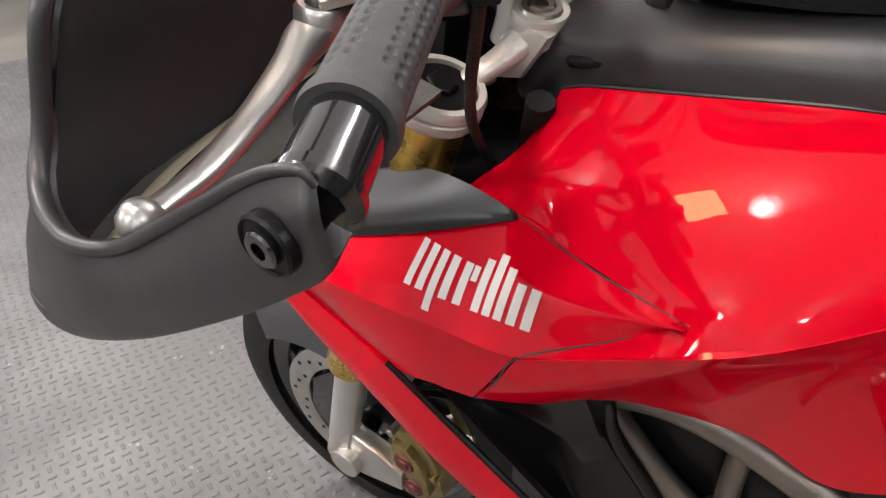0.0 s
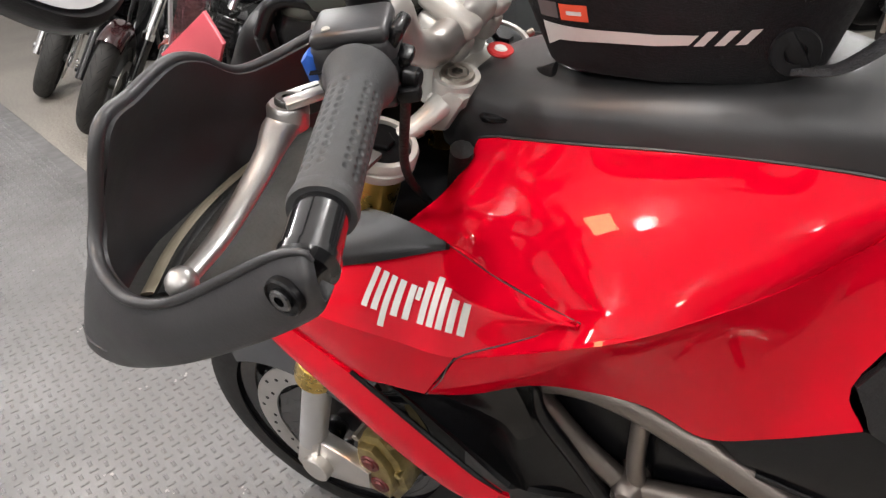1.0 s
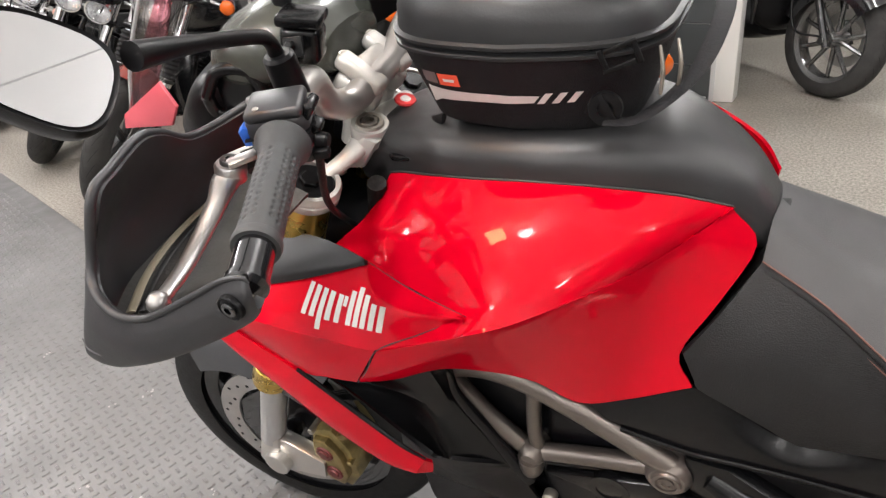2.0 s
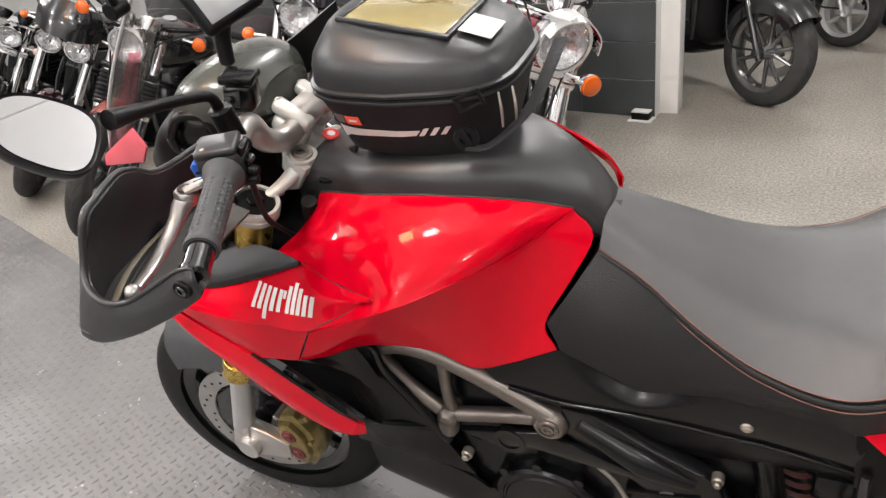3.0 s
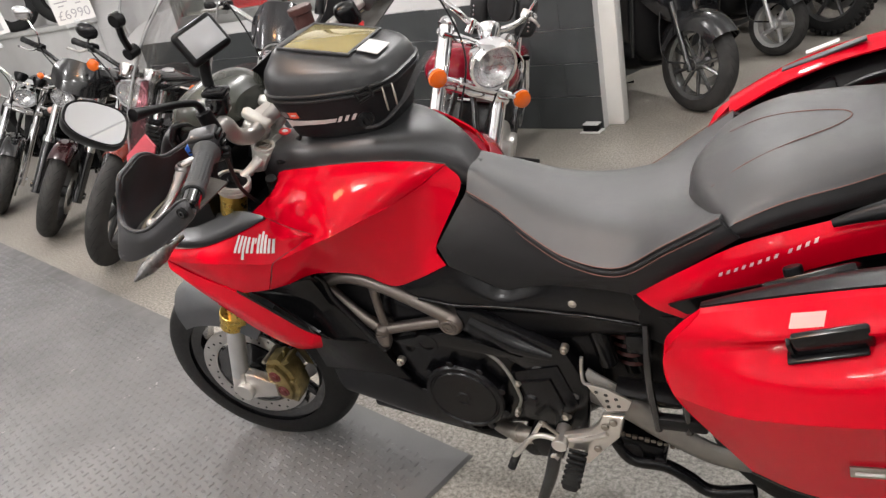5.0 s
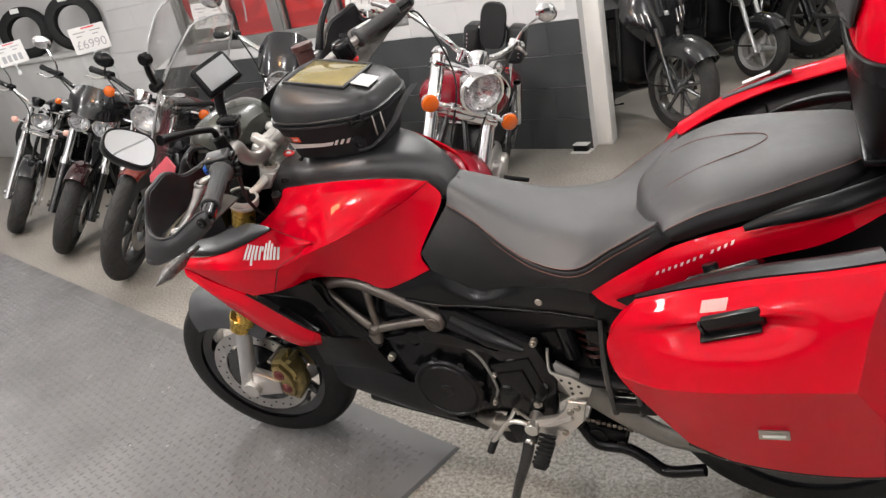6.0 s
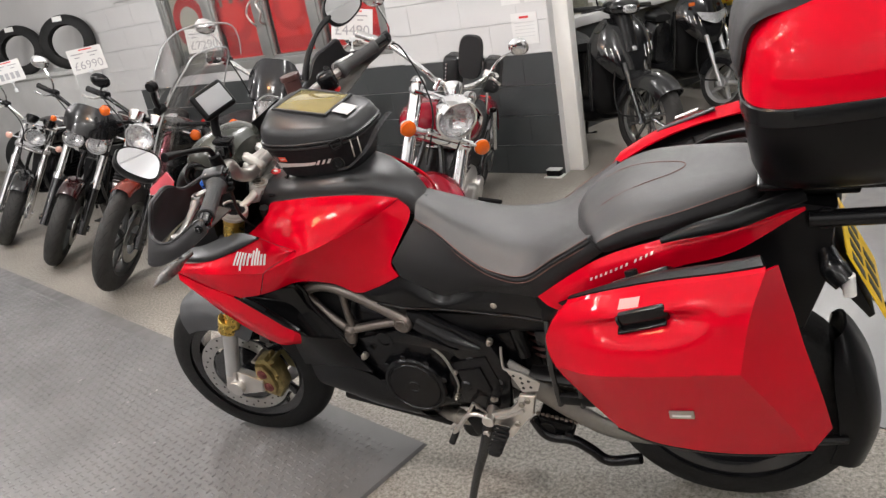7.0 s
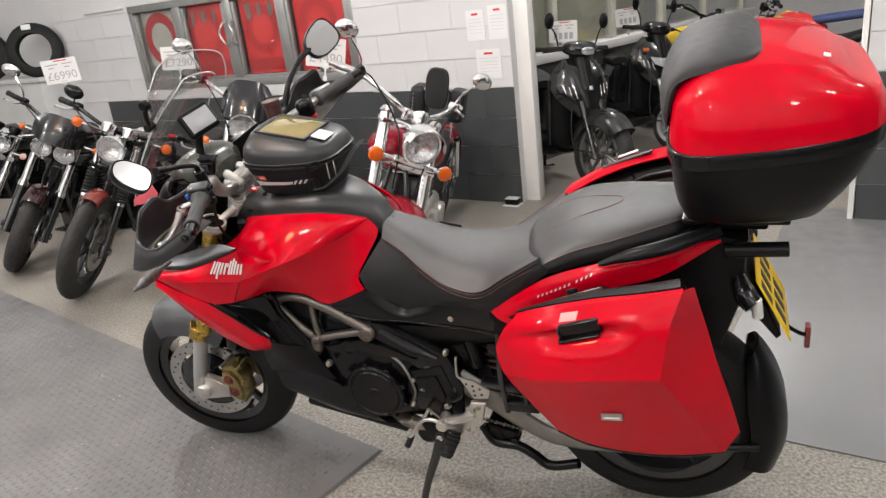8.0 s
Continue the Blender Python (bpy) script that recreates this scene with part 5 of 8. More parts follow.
def tc_ring(z, w, x0, x1, p=4.6, n=56, dz=0.0, bow=0.0):
    out = []
    x1 = 0.79 + (x1 - 0.79) * 0.89
    for k in range(n):
        a = 2 * math.pi * k / n
        c, s = math.cos(a), math.sin(a)
        x = (x0 + x1) / 2 + (x1 - x0) / 2 * math.copysign(abs(c) ** (2 / p), c)
        out.append((x, w * math.copysign(abs(s) ** (2 / p), s) * (1 - 0.18 * max(0, (x - 1.0) / 0.25)), z + dz * (x - x0) / (x1 - x0) - bow * ((x - 0.95) / 0.2) ** 2))
    return out


tc = part("top_case", loft([tc_ring(0.978, 0.13, 0.845, 1.07), tc_ring(0.980, 0.160, 0.825, 1.10, dz=0.005), tc_ring(0.995, 0.192, 0.810, 1.135, dz=0.012), tc_ring(1.035, 0.226, 0.798, 1.170, dz=0.022), tc_ring(1.085, 0.247, 0.791, 1.205, dz=0.026), tc_ring(1.125, 0.257, 0.788, 1.222, dz=0.028), tc_ring(1.15, 0.260, 0.786, 1.228, dz=0.03)]), BLACKP, bike, "black top case base", 35)
part("seam_band", loft([tc_ring(1.136, 0.260, 0.786, 1.227, dz=0.03), tc_ring(1.139, 0.264, 0.782, 1.231, dz=0.03), tc_ring(1.168, 0.265, 0.780, 1.233, dz=0.03), tc_ring(1.171, 0.263, 0.782, 1.231, dz=0.03)], True), SATIN, tc)
part("lid", loft([tc_ring(1.171, 0.262, 0.786, 1.23, dz=0.03), tc_ring(1.21, 0.259, 0.787, 1.227, dz=0.028), tc_ring(1.262, 0.246, 0.790, 1.212, 4.6, dz=0.014, bow=0.010), tc_ring(1.296, 0.226, 0.795, 1.192, 4.6, dz=0.004, bow=0.028), tc_ring(1.316, 0.206, 0.800, 1.172, 4.4, bow=0.044), tc_ring(1.325, 0.196, 0.804, 1.162, 4.4, bow=0.050), tc_ring(1.3295, 0.186, 0.810, 1.152, 4.2, bow=0.052), tc_ring(1.336, 0.14, 0.835, 1.12, 3.0, bow=0.050), tc_ring(1.341, 0.08, 0.88, 1.06, 2.6, bow=0.046), tc_ring(1.342, 0.03, 0.93, 1.0, 2.4, bow=0.04)]), RED, tc, "glossy red top case lid", 35)
PADE = [(0.787, -0.150, 1.205), (0.788, -0.172, 1.235), (0.798, -0.186, 1.287), (0.826, -0.188, 1.309), (0.888, -0.186, 1.321), (0.940, -0.168, 1.328), (0.962, -0.12, 1.332)]
PADC = [(0.772, 1.190), (0.763, 1.240), (0.774, 1.298), (0.806, 1.340), (0.872, 1.362), (0.935, 1.357), (0.968, 1.337)]
pad = []
for e, (cx, cz) in zip(PADE, PADC):
    half = [(e[0] + (cx - e[0]) * k, e[1] * w, e[2] + (cz - e[2]) * h) for k, w, h in ((0, 1, 0), (0.35, 0.95, 0.55), (0.75, 0.62, 0.9))]
    pad.append(half + [(cx, 0, cz)] + [(x, -y, z) for x, y, z in reversed(half)])
part("back_pad", sheet(pad, 0.03, 5, 5, (1, 0, -1)), mat("pad_vinyl", (0.036, 0.036, 0.037), 0.6, 0, 0.08, 6, 0.2, 900, spec=0.35), tc, "dark grey padded backrest")
part("maker_mark", box(0.012, 0.014, 0.002, (1.07, -0.13, 1.320), 0, pose(0, 0, 0, 10, 16)), PAPER, tc)
part("case_plate", box(0.22, 0.26, 0.016, (0.92, 0, 0.968), 0.006), SATIN, bike, "black top case mounting plate")
part("case_mount", box(0.12, 0.2, 0.03, (0.93, 0, 0.948), 0.008), BLACKP, bike)

# tail light arm, hugger, plate, rear indicators
rows = []
for y, d in ((-0.126, 0.085), (-0.112, 0.03), (-0.06, -0.002), (0, -0.006), (0.06, -0.002), (0.112, 0.03), (0.126, 0.085)):
    rows.append([(0.735 + (0.325 + q - d * k) * math.cos(radians(a)), y * k, 0.318 + (0.325 + q - d * k) * math.sin(radians(a))) for a, q, k in ((-20, 0.0, 1.0), (-4, 0.0, 1.0), (12, 0.002, 0.98), (26, 0.008, 0.9), (37, 0.018, 0.7), (45, 0.03, 0.4))])
part("rear_hugger", sheet(rows, 0.006, 4, 4, (-1, 0, -1)), BLACKP, bike, "black rear tyre hugger")
part("hugger_arm", tube([(0.78, -0.14, 0.32), (0.90, -0.135, 0.315), (0.99, -0.115, 0.31)], 0.012, 10, 4, 2.0), BLACKP, bike)
part("plate_arm", join(cyl((0.9, -0.13, 0.9), (1.03, -0.13, 0.905), 0.017), cyl((0.93, -0.06, 0.895), (0.93, -0.135, 0.9), 0.022)), SATIN, bike, "black tubular tail bracket")
part("tail_lamp", box(0.04, 0.16, 0.035, (0.935, 0.01, 0.86), 0.012), REDLENS, bike, "red tail lamp")
both("rear_indicator", tube([(0.93, -0.1, 0.83), (0.945, -0.15, 0.80), (0.965, -0.17, 0.78)], [0.012, 0.026, 0.022], 14, 5), SATIN, "black rear indicator")
both("indicator_lens", cyl((0.968, -0.17, 0.80), (0.973, -0.17, 0.752), 0.012), mat("clear_lens", (0.7, 0.69, 0.66), 0.15, 0, 0.1, 20, coat=0.5), "clear indicator lens")
plate = part("number_plate", box(0.178, 0.228, 0.003, (1.008, -0.005, 0.735), 0.0006, pose(0, 0, 0, 0, 64)), YELLOW, bike, "yellow rear number plate, its characters as plain bars")
for row, n in ((-0.035, 4), (0.04, 3)):
    for k in range(n):
        b = box(0.055, 0.03, 0.0012, (row, -0.085 + 0.052 * k + (0.02 if n == 3 else 0), 0.0022), 0.0003)
        part("character_bar", moved(b, Matrix.Translation((1.008, -0.005, 0.735)) @ pose(0, 0, 0, 0, 64)), DARKDEC, plate)
part("reflector_arm", tube([(1.03, -0.05, 0.66), (1.07, -0.05, 0.632), (1.092, -0.05, 0.625)], 0.005, 8), BLACKP, bike)
part("rear_reflector", box(0.012, 0.026, 0.06, (1.09, -0.05, 0.625), 0.003), mat("dark_red_lens", (0.16, 0.015, 0.015), 0.25, coat=0.5), bike, "red rear reflector")
part("mud_flap", prism([(0.84, 0.80), (0.93, 0.84), (0.955, 0.81), (1.03, 0.645), (1.02, 0.635), (0.94, 0.74), (0.9, 0.70)], -0.09, 0.09, 0.006), BLACKP, bike, "black number plate carrier")

# ---- cockpit ----
LEVERM = mat("polished_lever_metal", (0.40, 0.39, 0.38), 0.33, 0.9, 0.08, 20, 0.04, 400)
YOKEM = mat("painted_silver_casting", (0.5, 0.485, 0.455), 0.38, 0.35, 0.08, 18, 0.12, 260)
BARM = mat("champagne_silver_bar", (0.46, 0.44, 0.42), 0.3, 0.75, 0.06, 14)
part("handlebar", tube([(-0.285, -0.425, 1.080), (-0.358, -0.268, 1.102), (-0.395, -0.19, 1.103), (-0.420, -0.138, 1.096), (-0.440, -0.100, 1.052), (-0.437, -0.062, 1.034), (-0.428, -0.02, 1.044), (-0.428, 0.03, 1.050), (-0.425, 0.10, 1.085), (-0.36, 0.205, 1.15), (-0.295, 0.29, 1.18), (-0.216, 0.425, 1.2115)], [0.011, 0.011, 0.0125, 0.0165, 0.018, 0.018, 0.017, 0.017, 0.016, 0.0125, 0.011, 0.011], 18, 6), BARM, bike, "tapered silver handlebar")


def dimpled_grip(h):
    """A rubber grip along z with a flared flange and rows of real hollows."""
    prof = catmull([(0.0225, 0, 0.0), (0.0245, 0, 0.003), (0.0242, 0, 0.007), (0.0215, 0, 0.014), (0.0188, 0, 0.022), (0.0178, 0, 0.030), (0.0176, 0, 0.06), (0.0176, 0, h - 0.014), (0.0186, 0, h - 0.009), (0.0192, 0, h - 0.004), (0.0184, 0, h)], 8)
    zs = [q.z for q in prof]
    fine = [k * h / 190 for k in range(191)]
    prof = [Vector((float(np.interp(z, zs, [q.x for q in prof])), 0, z)) for z in fine]
    seg, pitch = 176, 0.0072
    rings = []
    for p in prof:
        row = []
        for k in range(seg):
            a = 2 * math.pi * k / seg
            r = p.x
            col = round(a / (2 * math.pi / 16))
            z0 = 0.032 + (pitch / 2 if col % 2 else 0)
            n = round((p.z - z0) / pitch)
            if 0 <= n * pitch and z0 + n * pitch < h - 0.018 and col % 8 not in (3, 7):
                du, dz = (a - col * 2 * math.pi / 16) * 0.0176, p.z - z0 - n * pitch
                d = math.hypot(du / 0.0021, dz / 0.0026)
                if d < 1:
                    r -= 0.0011 * (1 - d ** 3)
            row.append((r * math.cos(a), r * math.sin(a), p.z))
        rings.append(row)
    return loft(rings)


for s in (-1, 1):
    a, b = (Vector((-0.358, -0.268, 1.102)), Vector((-0.302, -0.388, 1.085))) if s < 0 else (Vector((-0.295, 0.29, 1.18)), Vector((-0.225, 0.41, 1.208)))
    m, h = axis_frame(a, b)
    g = part("grip", moved(dimpled_grip(h), m), GRIPM, bike, "grey rubber grip with rows of dimples", 60)
    d = (b - a).normalized()
    part("bar_end", join(cyl(b - d * 0.002, b + d * 0.034, 0.0150, None, 36), cyl(b + d * 0.029, b + d * 0.042, 0.0164, None, 36, 0.004)), GLOSSB, bike, "gloss black bar end weight")
# left switch pod, set along the bar
ga, gw = Vector((-0.358, -0.268, 1.102)), Vector((-0.42, 0.90, 0.127)).normalized()
gf = Vector((0, 0, 1)).cross(gw).normalized()          # forward
gu = gw.cross(gf).normalized()
POD = Matrix(((gf.x, gw.x, -gu.x, ga.x), (gf.y, gw.y, -gu.y, ga.y), (gf.z, gw.z, -gu.z, ga.z), (0, 0, 0, 1)))
POD = POD @ Matrix.Diagonal((1, 1, -1, 1)) if gu.z < 0 else Matrix(((gf.x, gw.x, gu.x, ga.x), (gf.y, gw.y, gu.y, ga.y), (gf.z, gw.z, gu.z, ga.z), (0, 0, 0, 1)))
pod = part("switch_pod", moved(join(box(0.058, 0.044, 0.046, (0.005, 0.024, 0.001), 0.014, None, 4), box(0.052, 0.042, 0.012, (0.004, 0.025, 0.0225), 0.0055, None, 3), box(0.046, 0.038, 0.012, (0.004, 0.026, -0.026), 0.005, None, 3)), POD), GUARDM, bike, "grey-black switch pod")
part("pod_seam", moved(box(0.0588, 0.0446, 0.0012, (0.005, 0.024, 0.004), 0.0004), POD), BLACKP, pod)
part("blue_switch", moved(prism([(-0.005, -0.010), (0.003, -0.010), (0.0045, 0.005), (-0.001, 0.010), (-0.005, 0.008)], -0.006, 0.006, 0.002, 1, Matrix.Translation((0.0345, 0.012, 0.006))), POD), BLUE, pod, "blue flash switch")
part("rocker_switch", moved(join(box(0.010, 0.024, 0.024, (-0.023, 0.022, 0.015), 0.004, pose(0, 0, 0, 0, -38, 10), 3), box(0.012, 0.018, 0.010, (-0.026, 0.020, 0.0), 0.003, pose(0, 0, 0, 0, -20, 10))), POD), SATIN, pod, "black rocker switch")
part("horn_button", moved(join(cyl((-0.024, 0.012, -0.010), (-0.036, 0.009, -0.012), 0.0075, None, 18, 0.002), box(0.016, 0.012, 0.010, (-0.028, 0.003, -0.018), 0.003)), POD), BLACKP, pod, "black horn button")
part("pod_screw", moved(cyl((0.018, 0.012, 0.028), (0.018, 0.012, 0.0296), 0.003, None, 12, 0.0006), POD), STEEL, pod)
# clutch lever and perch
perch = part("lever_perch", join(box(0.016, 0.046, 0.017, (-0.408, -0.262, 1.081), 0.005, pose(0, 0, 0, 0, 8, -32), 3), lathe([(0, 0.009), (0.0125, 0.009), (0.0145, 0.006), (0.0145, -0.007), (0.0125, -0.009), (0, -0.009)], 28, pose(-0.4135, -0.287, 1.078, -6, 14)), box(0.012, 0.03, 0.006, (-0.400, -0.28, 1.0885), 0.002, pose(0, 0, 0, 0, 8, -32))), LEVERM, bike, "silver lever perch")
part("pivot_bolt", join(lathe([(0.0038, 0.0135), (0.0082, 0.0135), (0.0092, 0.012), (0.0092, 0.006), (0, 0.006), (0, 0.0105), (0.0038, 0.0105)], 24, pose(-0.4135, -0.287, 1.078, -6, 14))), mat("dark_steel", (0.09, 0.088, 0.085), 0.35, 0.85), perch, "dark steel pivot bolt")
part("perch_slot", box(0.004, 0.014, 0.019, (-0.4045, -0.268, 1.0815), 0.001, pose(0, 0, 0, 0, 8, -32)), BLACKP, perch)
part("clutch_lever", tube([(-0.4135, -0.287, 1.077), (-0.4115, -0.302, 1.073), (-0.403, -0.322, 1.070), (-0.395, -0.355, 1.061), (-0.383, -0.395, 1.056), (-0.368, -0.433, 1.060)], [0.0135, 0.0125, 0.0095, 0.008, 0.0072, 0.0062], 16, 6, 0.62, (0.3, 0, 1)), LEVERM, bike, "polished silver clutch lever")
part("lever_ball", lathe([(0, -0.0092), (0.0045, -0.0082), (0.008, -0.0045), (0.0092, 0), (0.008, 0.0045), (0.0045, 0.0082), (0, 0.0092)], 24, pose(-0.367, -0.437, 1.060)), LEVERM, bike, "round lever end")
part("guard_bolt", join(cyl((-0.428, -0.218, 1.108), (-0.426, -0.216, 1.114), 0.0085, None, 20), cyl((-0.426, -0.216, 1.114), (-0.4258, -0.2158, 1.1145), 0.004, None, 6, 0.0003)), LEVERM, bike, "silver guard fixing bolt")
# brake side: the bar stands higher there, turned and tipped with the steering
RIGHT = Matrix.Translation((-0.295, 0.29, 1.18)) @ Vector((0.063, 0.12, -0.005)).rotation_difference(Vector((0.07, 0.12, 0.028))).to_matrix().to_4x4() @ Matrix.Translation((0.365, -0.268, -1.09))
part("brake_lever", moved(tube([(-0.40, 0.305, 1.09), (-0.415, 0.35, 1.08), (-0.41, 0.42, 1.065)], [0.012, 0.009, 0.006], 12), RIGHT), SILVER, bike, "polished brake lever")
part("switch_pod", join(box(0.055, 0.05, 0.062, (-0.318, 0.252, 1.166), 0.018, pose(0, 0, 0, 8, -10, 28), 3), cyl((-0.318, 0.262, 1.195), (-0.312, 0.258, 1.203), 0.009)), SATIN, bike, "grey-black switch pod")
part("kill_switch", box(0.02, 0.02, 0.014, (-0.297, 0.256, 1.142), 0.004, pose(0, 0, 0, 10, 40, 28)), REDPANEL, bike, "red engine stop switch")
part("brake_reservoir", join(cyl((-0.385, 0.18, 1.165), (-0.386, 0.18, 1.204), 0.023), cyl((-0.386, 0.18, 1.204), (-0.387, 0.18, 1.219), 0.0275)), mat("brown_reservoir", (0.06, 0.024, 0.021), 0.35, 0, 0.1, 9), bike, "brown translucent brake fluid reservoir")
res = part("clutch_reservoir", join(box(0.042, 0.040, 0.040, (-0.430, -0.12, 1.132), 0.009, pose(0, 0, 0, 0, 12, 20), 3), box(0.046, 0.044, 0.012, (-0.424, -0.12, 1.157), 0.004, pose(0, 0, 0, 0, 12, 20), 2)), SATIN, bike, "black clutch fluid reservoir")
part("reservoir_bracket", join(box(0.02, 0.02, 0.004, (-0.418, -0.152, 1.138), 0.001, pose(0, 0, 0, 60, 0, 20)), cyl((-0.418, -0.154, 1.14), (-0.418, -0.160, 1.143), 0.0055, None, 6)), BLACKP, res)
# clamps: two caps with four sunk bolts over the bar
clamp = part("bar_clamp", join(*[box(0.066, 0.026, 0.020, (-0.4345, y, 1.056), 0.007, pose(0, 0, 0, 0, 36), 3) for y in (-0.030, 0.033)], box(0.026, 0.062, 0.014, (-0.4355, 0.002, 1.060), 0.006, pose(0, 0, 0, 0, 36), 3), *[box(0.060, 0.028, 0.030, (-0.446, y, 1.033), 0.009, pose(0, 0, 0, 0, 36), 3) for y in (-0.030, 0.033)], *[lathe([(0.017, 0), (0.016, 0.02), (0.019, 0.05), (0.021, 0.062), (0, 0.062)], 28, pose(-0.47, y, 0.965, 0, 20)) for y in (-0.030, 0.033)]), YOKEM, bike, "silver handlebar clamp")
for x, z in ((-0.452, 1.075), (-0.418, 1.0505)):
    for y in (-0.030, 0.033):
        part("clamp_bolt", lathe([(0.0035, 0.0015), (0.0065, 0.0035), (0.0085, 0.0035), (0.0092, 0.001), (0.0092, -0.006), (0, -0.006), (0, -0.002), (0.0035, -0.002)], 24, pose(x, y, z, 0, 36)), STEEL, clamp, "steel clamp bolt")
# top yoke: cast arms from the raised lug to the fork rings
yoke = part("top_yoke", join(tube([(-0.462, -0.118, 0.962), (-0.440, -0.090, 0.975), (-0.424, -0.062, 0.990), (-0.430, -0.03, 0.985), (-0.440, 0.0, 0.975), (-0.440, 0.04, 0.98), (-0.462, 0.098, 0.962)], [0.010, 0.012, 0.016, 0.018, 0.022, 0.016, 0.012], 16, 6, 0.7, (0.4, 0, 1)), prism([(-0.462, 0.952), (-0.43, 0.955), (-0.40, 0.992), (-0.418, 1.0), (-0.44, 0.985)], -0.082, -0.066, 0.005), lathe([(0.012, 0.0), (0.0225, 0.0), (0.0235, -0.003), (0.0235, -0.022), (0.018, -0.03), (0, -0.03), (0, -0.004), (0.012, -0.004)], 36, pose(-0.4195, -0.058, 1.006, 6, 16)), box(0.03, 0.11, 0.02, (-0.455, 0.0, 0.965), 0.008, pose(0, 0, 0, 0, 26), 2)), YOKEM, bike, "cast silver top yoke")
part("yoke_bolt", join(lathe([(0.006, 0.004), (0.0105, 0.004), (0.0115, 0.002), (0.0115, -0.004), (0, -0.004), (0, -0.0015), (0.006, -0.0015)], 6, pose(-0.4195, -0.058, 1.006, 6, 16)), lathe([(0.0115, 0.003), (0.016, 0.003), (0.0175, 0.0), (0.0115, 0.0)], 32, pose(-0.4195, -0.058, 1.006, 6, 16), True)), STEEL, yoke, "hollow steel yoke bolt")
for s in (-1, 1):
    y = -0.14 if s < 0 else 0.12
    ring = part("yoke_clamp", lathe([(0.030, -0.012), (0.0355, -0.012), (0.0375, -0.008), (0.0375, -0.001), (0.0345, 0.001), (0.0375, 0.003), (0.0375, 0.008), (0.0355, 0.012), (0.030, 0.012)], 44, pose(-0.467, y, 0.962, 0, 27), True), YOKEM, bike, "silver fork clamp ring")
    part("ring_bolt", cyl((-0.447, y + 0.034, 0.962), (-0.440, y + 0.040, 0.965), 0.0045, None, 10), STEEL, ring)
    part("fork_cap", join(cyl((-0.470, y, 0.955), (-0.462, y, 0.971), 0.0295, None, 32, 0.003), cyl((-0.463, y, 0.970), (-0.460, y, 0.976), 0.013, None, 6)), BLACKP, bike, "black fork top cap")
    part("lower_yoke", lathe([(0.029, -0.014), (0.041, -0.012), (0.042, 0.012), (0.029, 0.014)], 28, pose(-0.585, -0.13 if s < 0 else 0.105, 0.735, 0, 27), True), BLACKP, bike)
part("ignition_lock", cyl((-0.50, 0.0, 0.955), (-0.485, 0, 0.985), 0.022), BLACKP, bike, "black ignition lock")
tag = part("yoke_tag", lathe([(0.007, 0.0), (0.013, 0.0), (0.014, 0.002), (0.013, 0.004), (0.007, 0.004)], 28, pose(-0.402, 0.0, 1.006, 0, 18), True), REDPANEL, bike, "small red washer on the yoke")
part("tag_core", cyl((-0.402, 0.0, 1.006), (-0.4, 0.0, 1.011), 0.0068, None, 24), PAPER, tag)
# tank hinge eye between the yoke and the cover
part("tank_bracket", join(lathe([(0.010, -0.008), (0.021, -0.008), (0.023, 0), (0.021, 0.008), (0.010, 0.008)], 28, pose(-0.395, -0.030, 0.985, 8, 10), True), tube([(-0.40, -0.055, 0.98), (-0.38, -0.075, 0.978), (-0.345, -0.085, 0.985)], [0.006, 0.010, 0.008], 10, 4, 0.5)), SATIN, bike, "black tank hinge bracket")
for pts, r in (([(-0.4, -0.2, 1.07), (-0.47, -0.17, 1.0), (-0.52, -0.1, 0.9), (-0.5, -0.06, 0.8)], 0.005), ([(-0.34, -0.25, 1.08), (-0.40, -0.19, 0.98), (-0.45, -0.1, 0.88), (-0.43, -0.06, 0.8)], 0.004), ([(-0.40, -0.1, 0.95), (-0.43, -0.08, 0.87), (-0.46, -0.06, 0.78)], 0.012), ([(-0.42, -0.03, 0.95), (-0.40, -0.07, 0.88), (-0.42, -0.09, 0.8)], 0.006)):
    part("cable", tube(pts, r, 10), RUBBER, bike, "black control cable")
part("air_box", box(0.16, 0.24, 0.2, (-0.5, 0, 0.76), 0.03), BLACKP, bike, "black headstock cover")

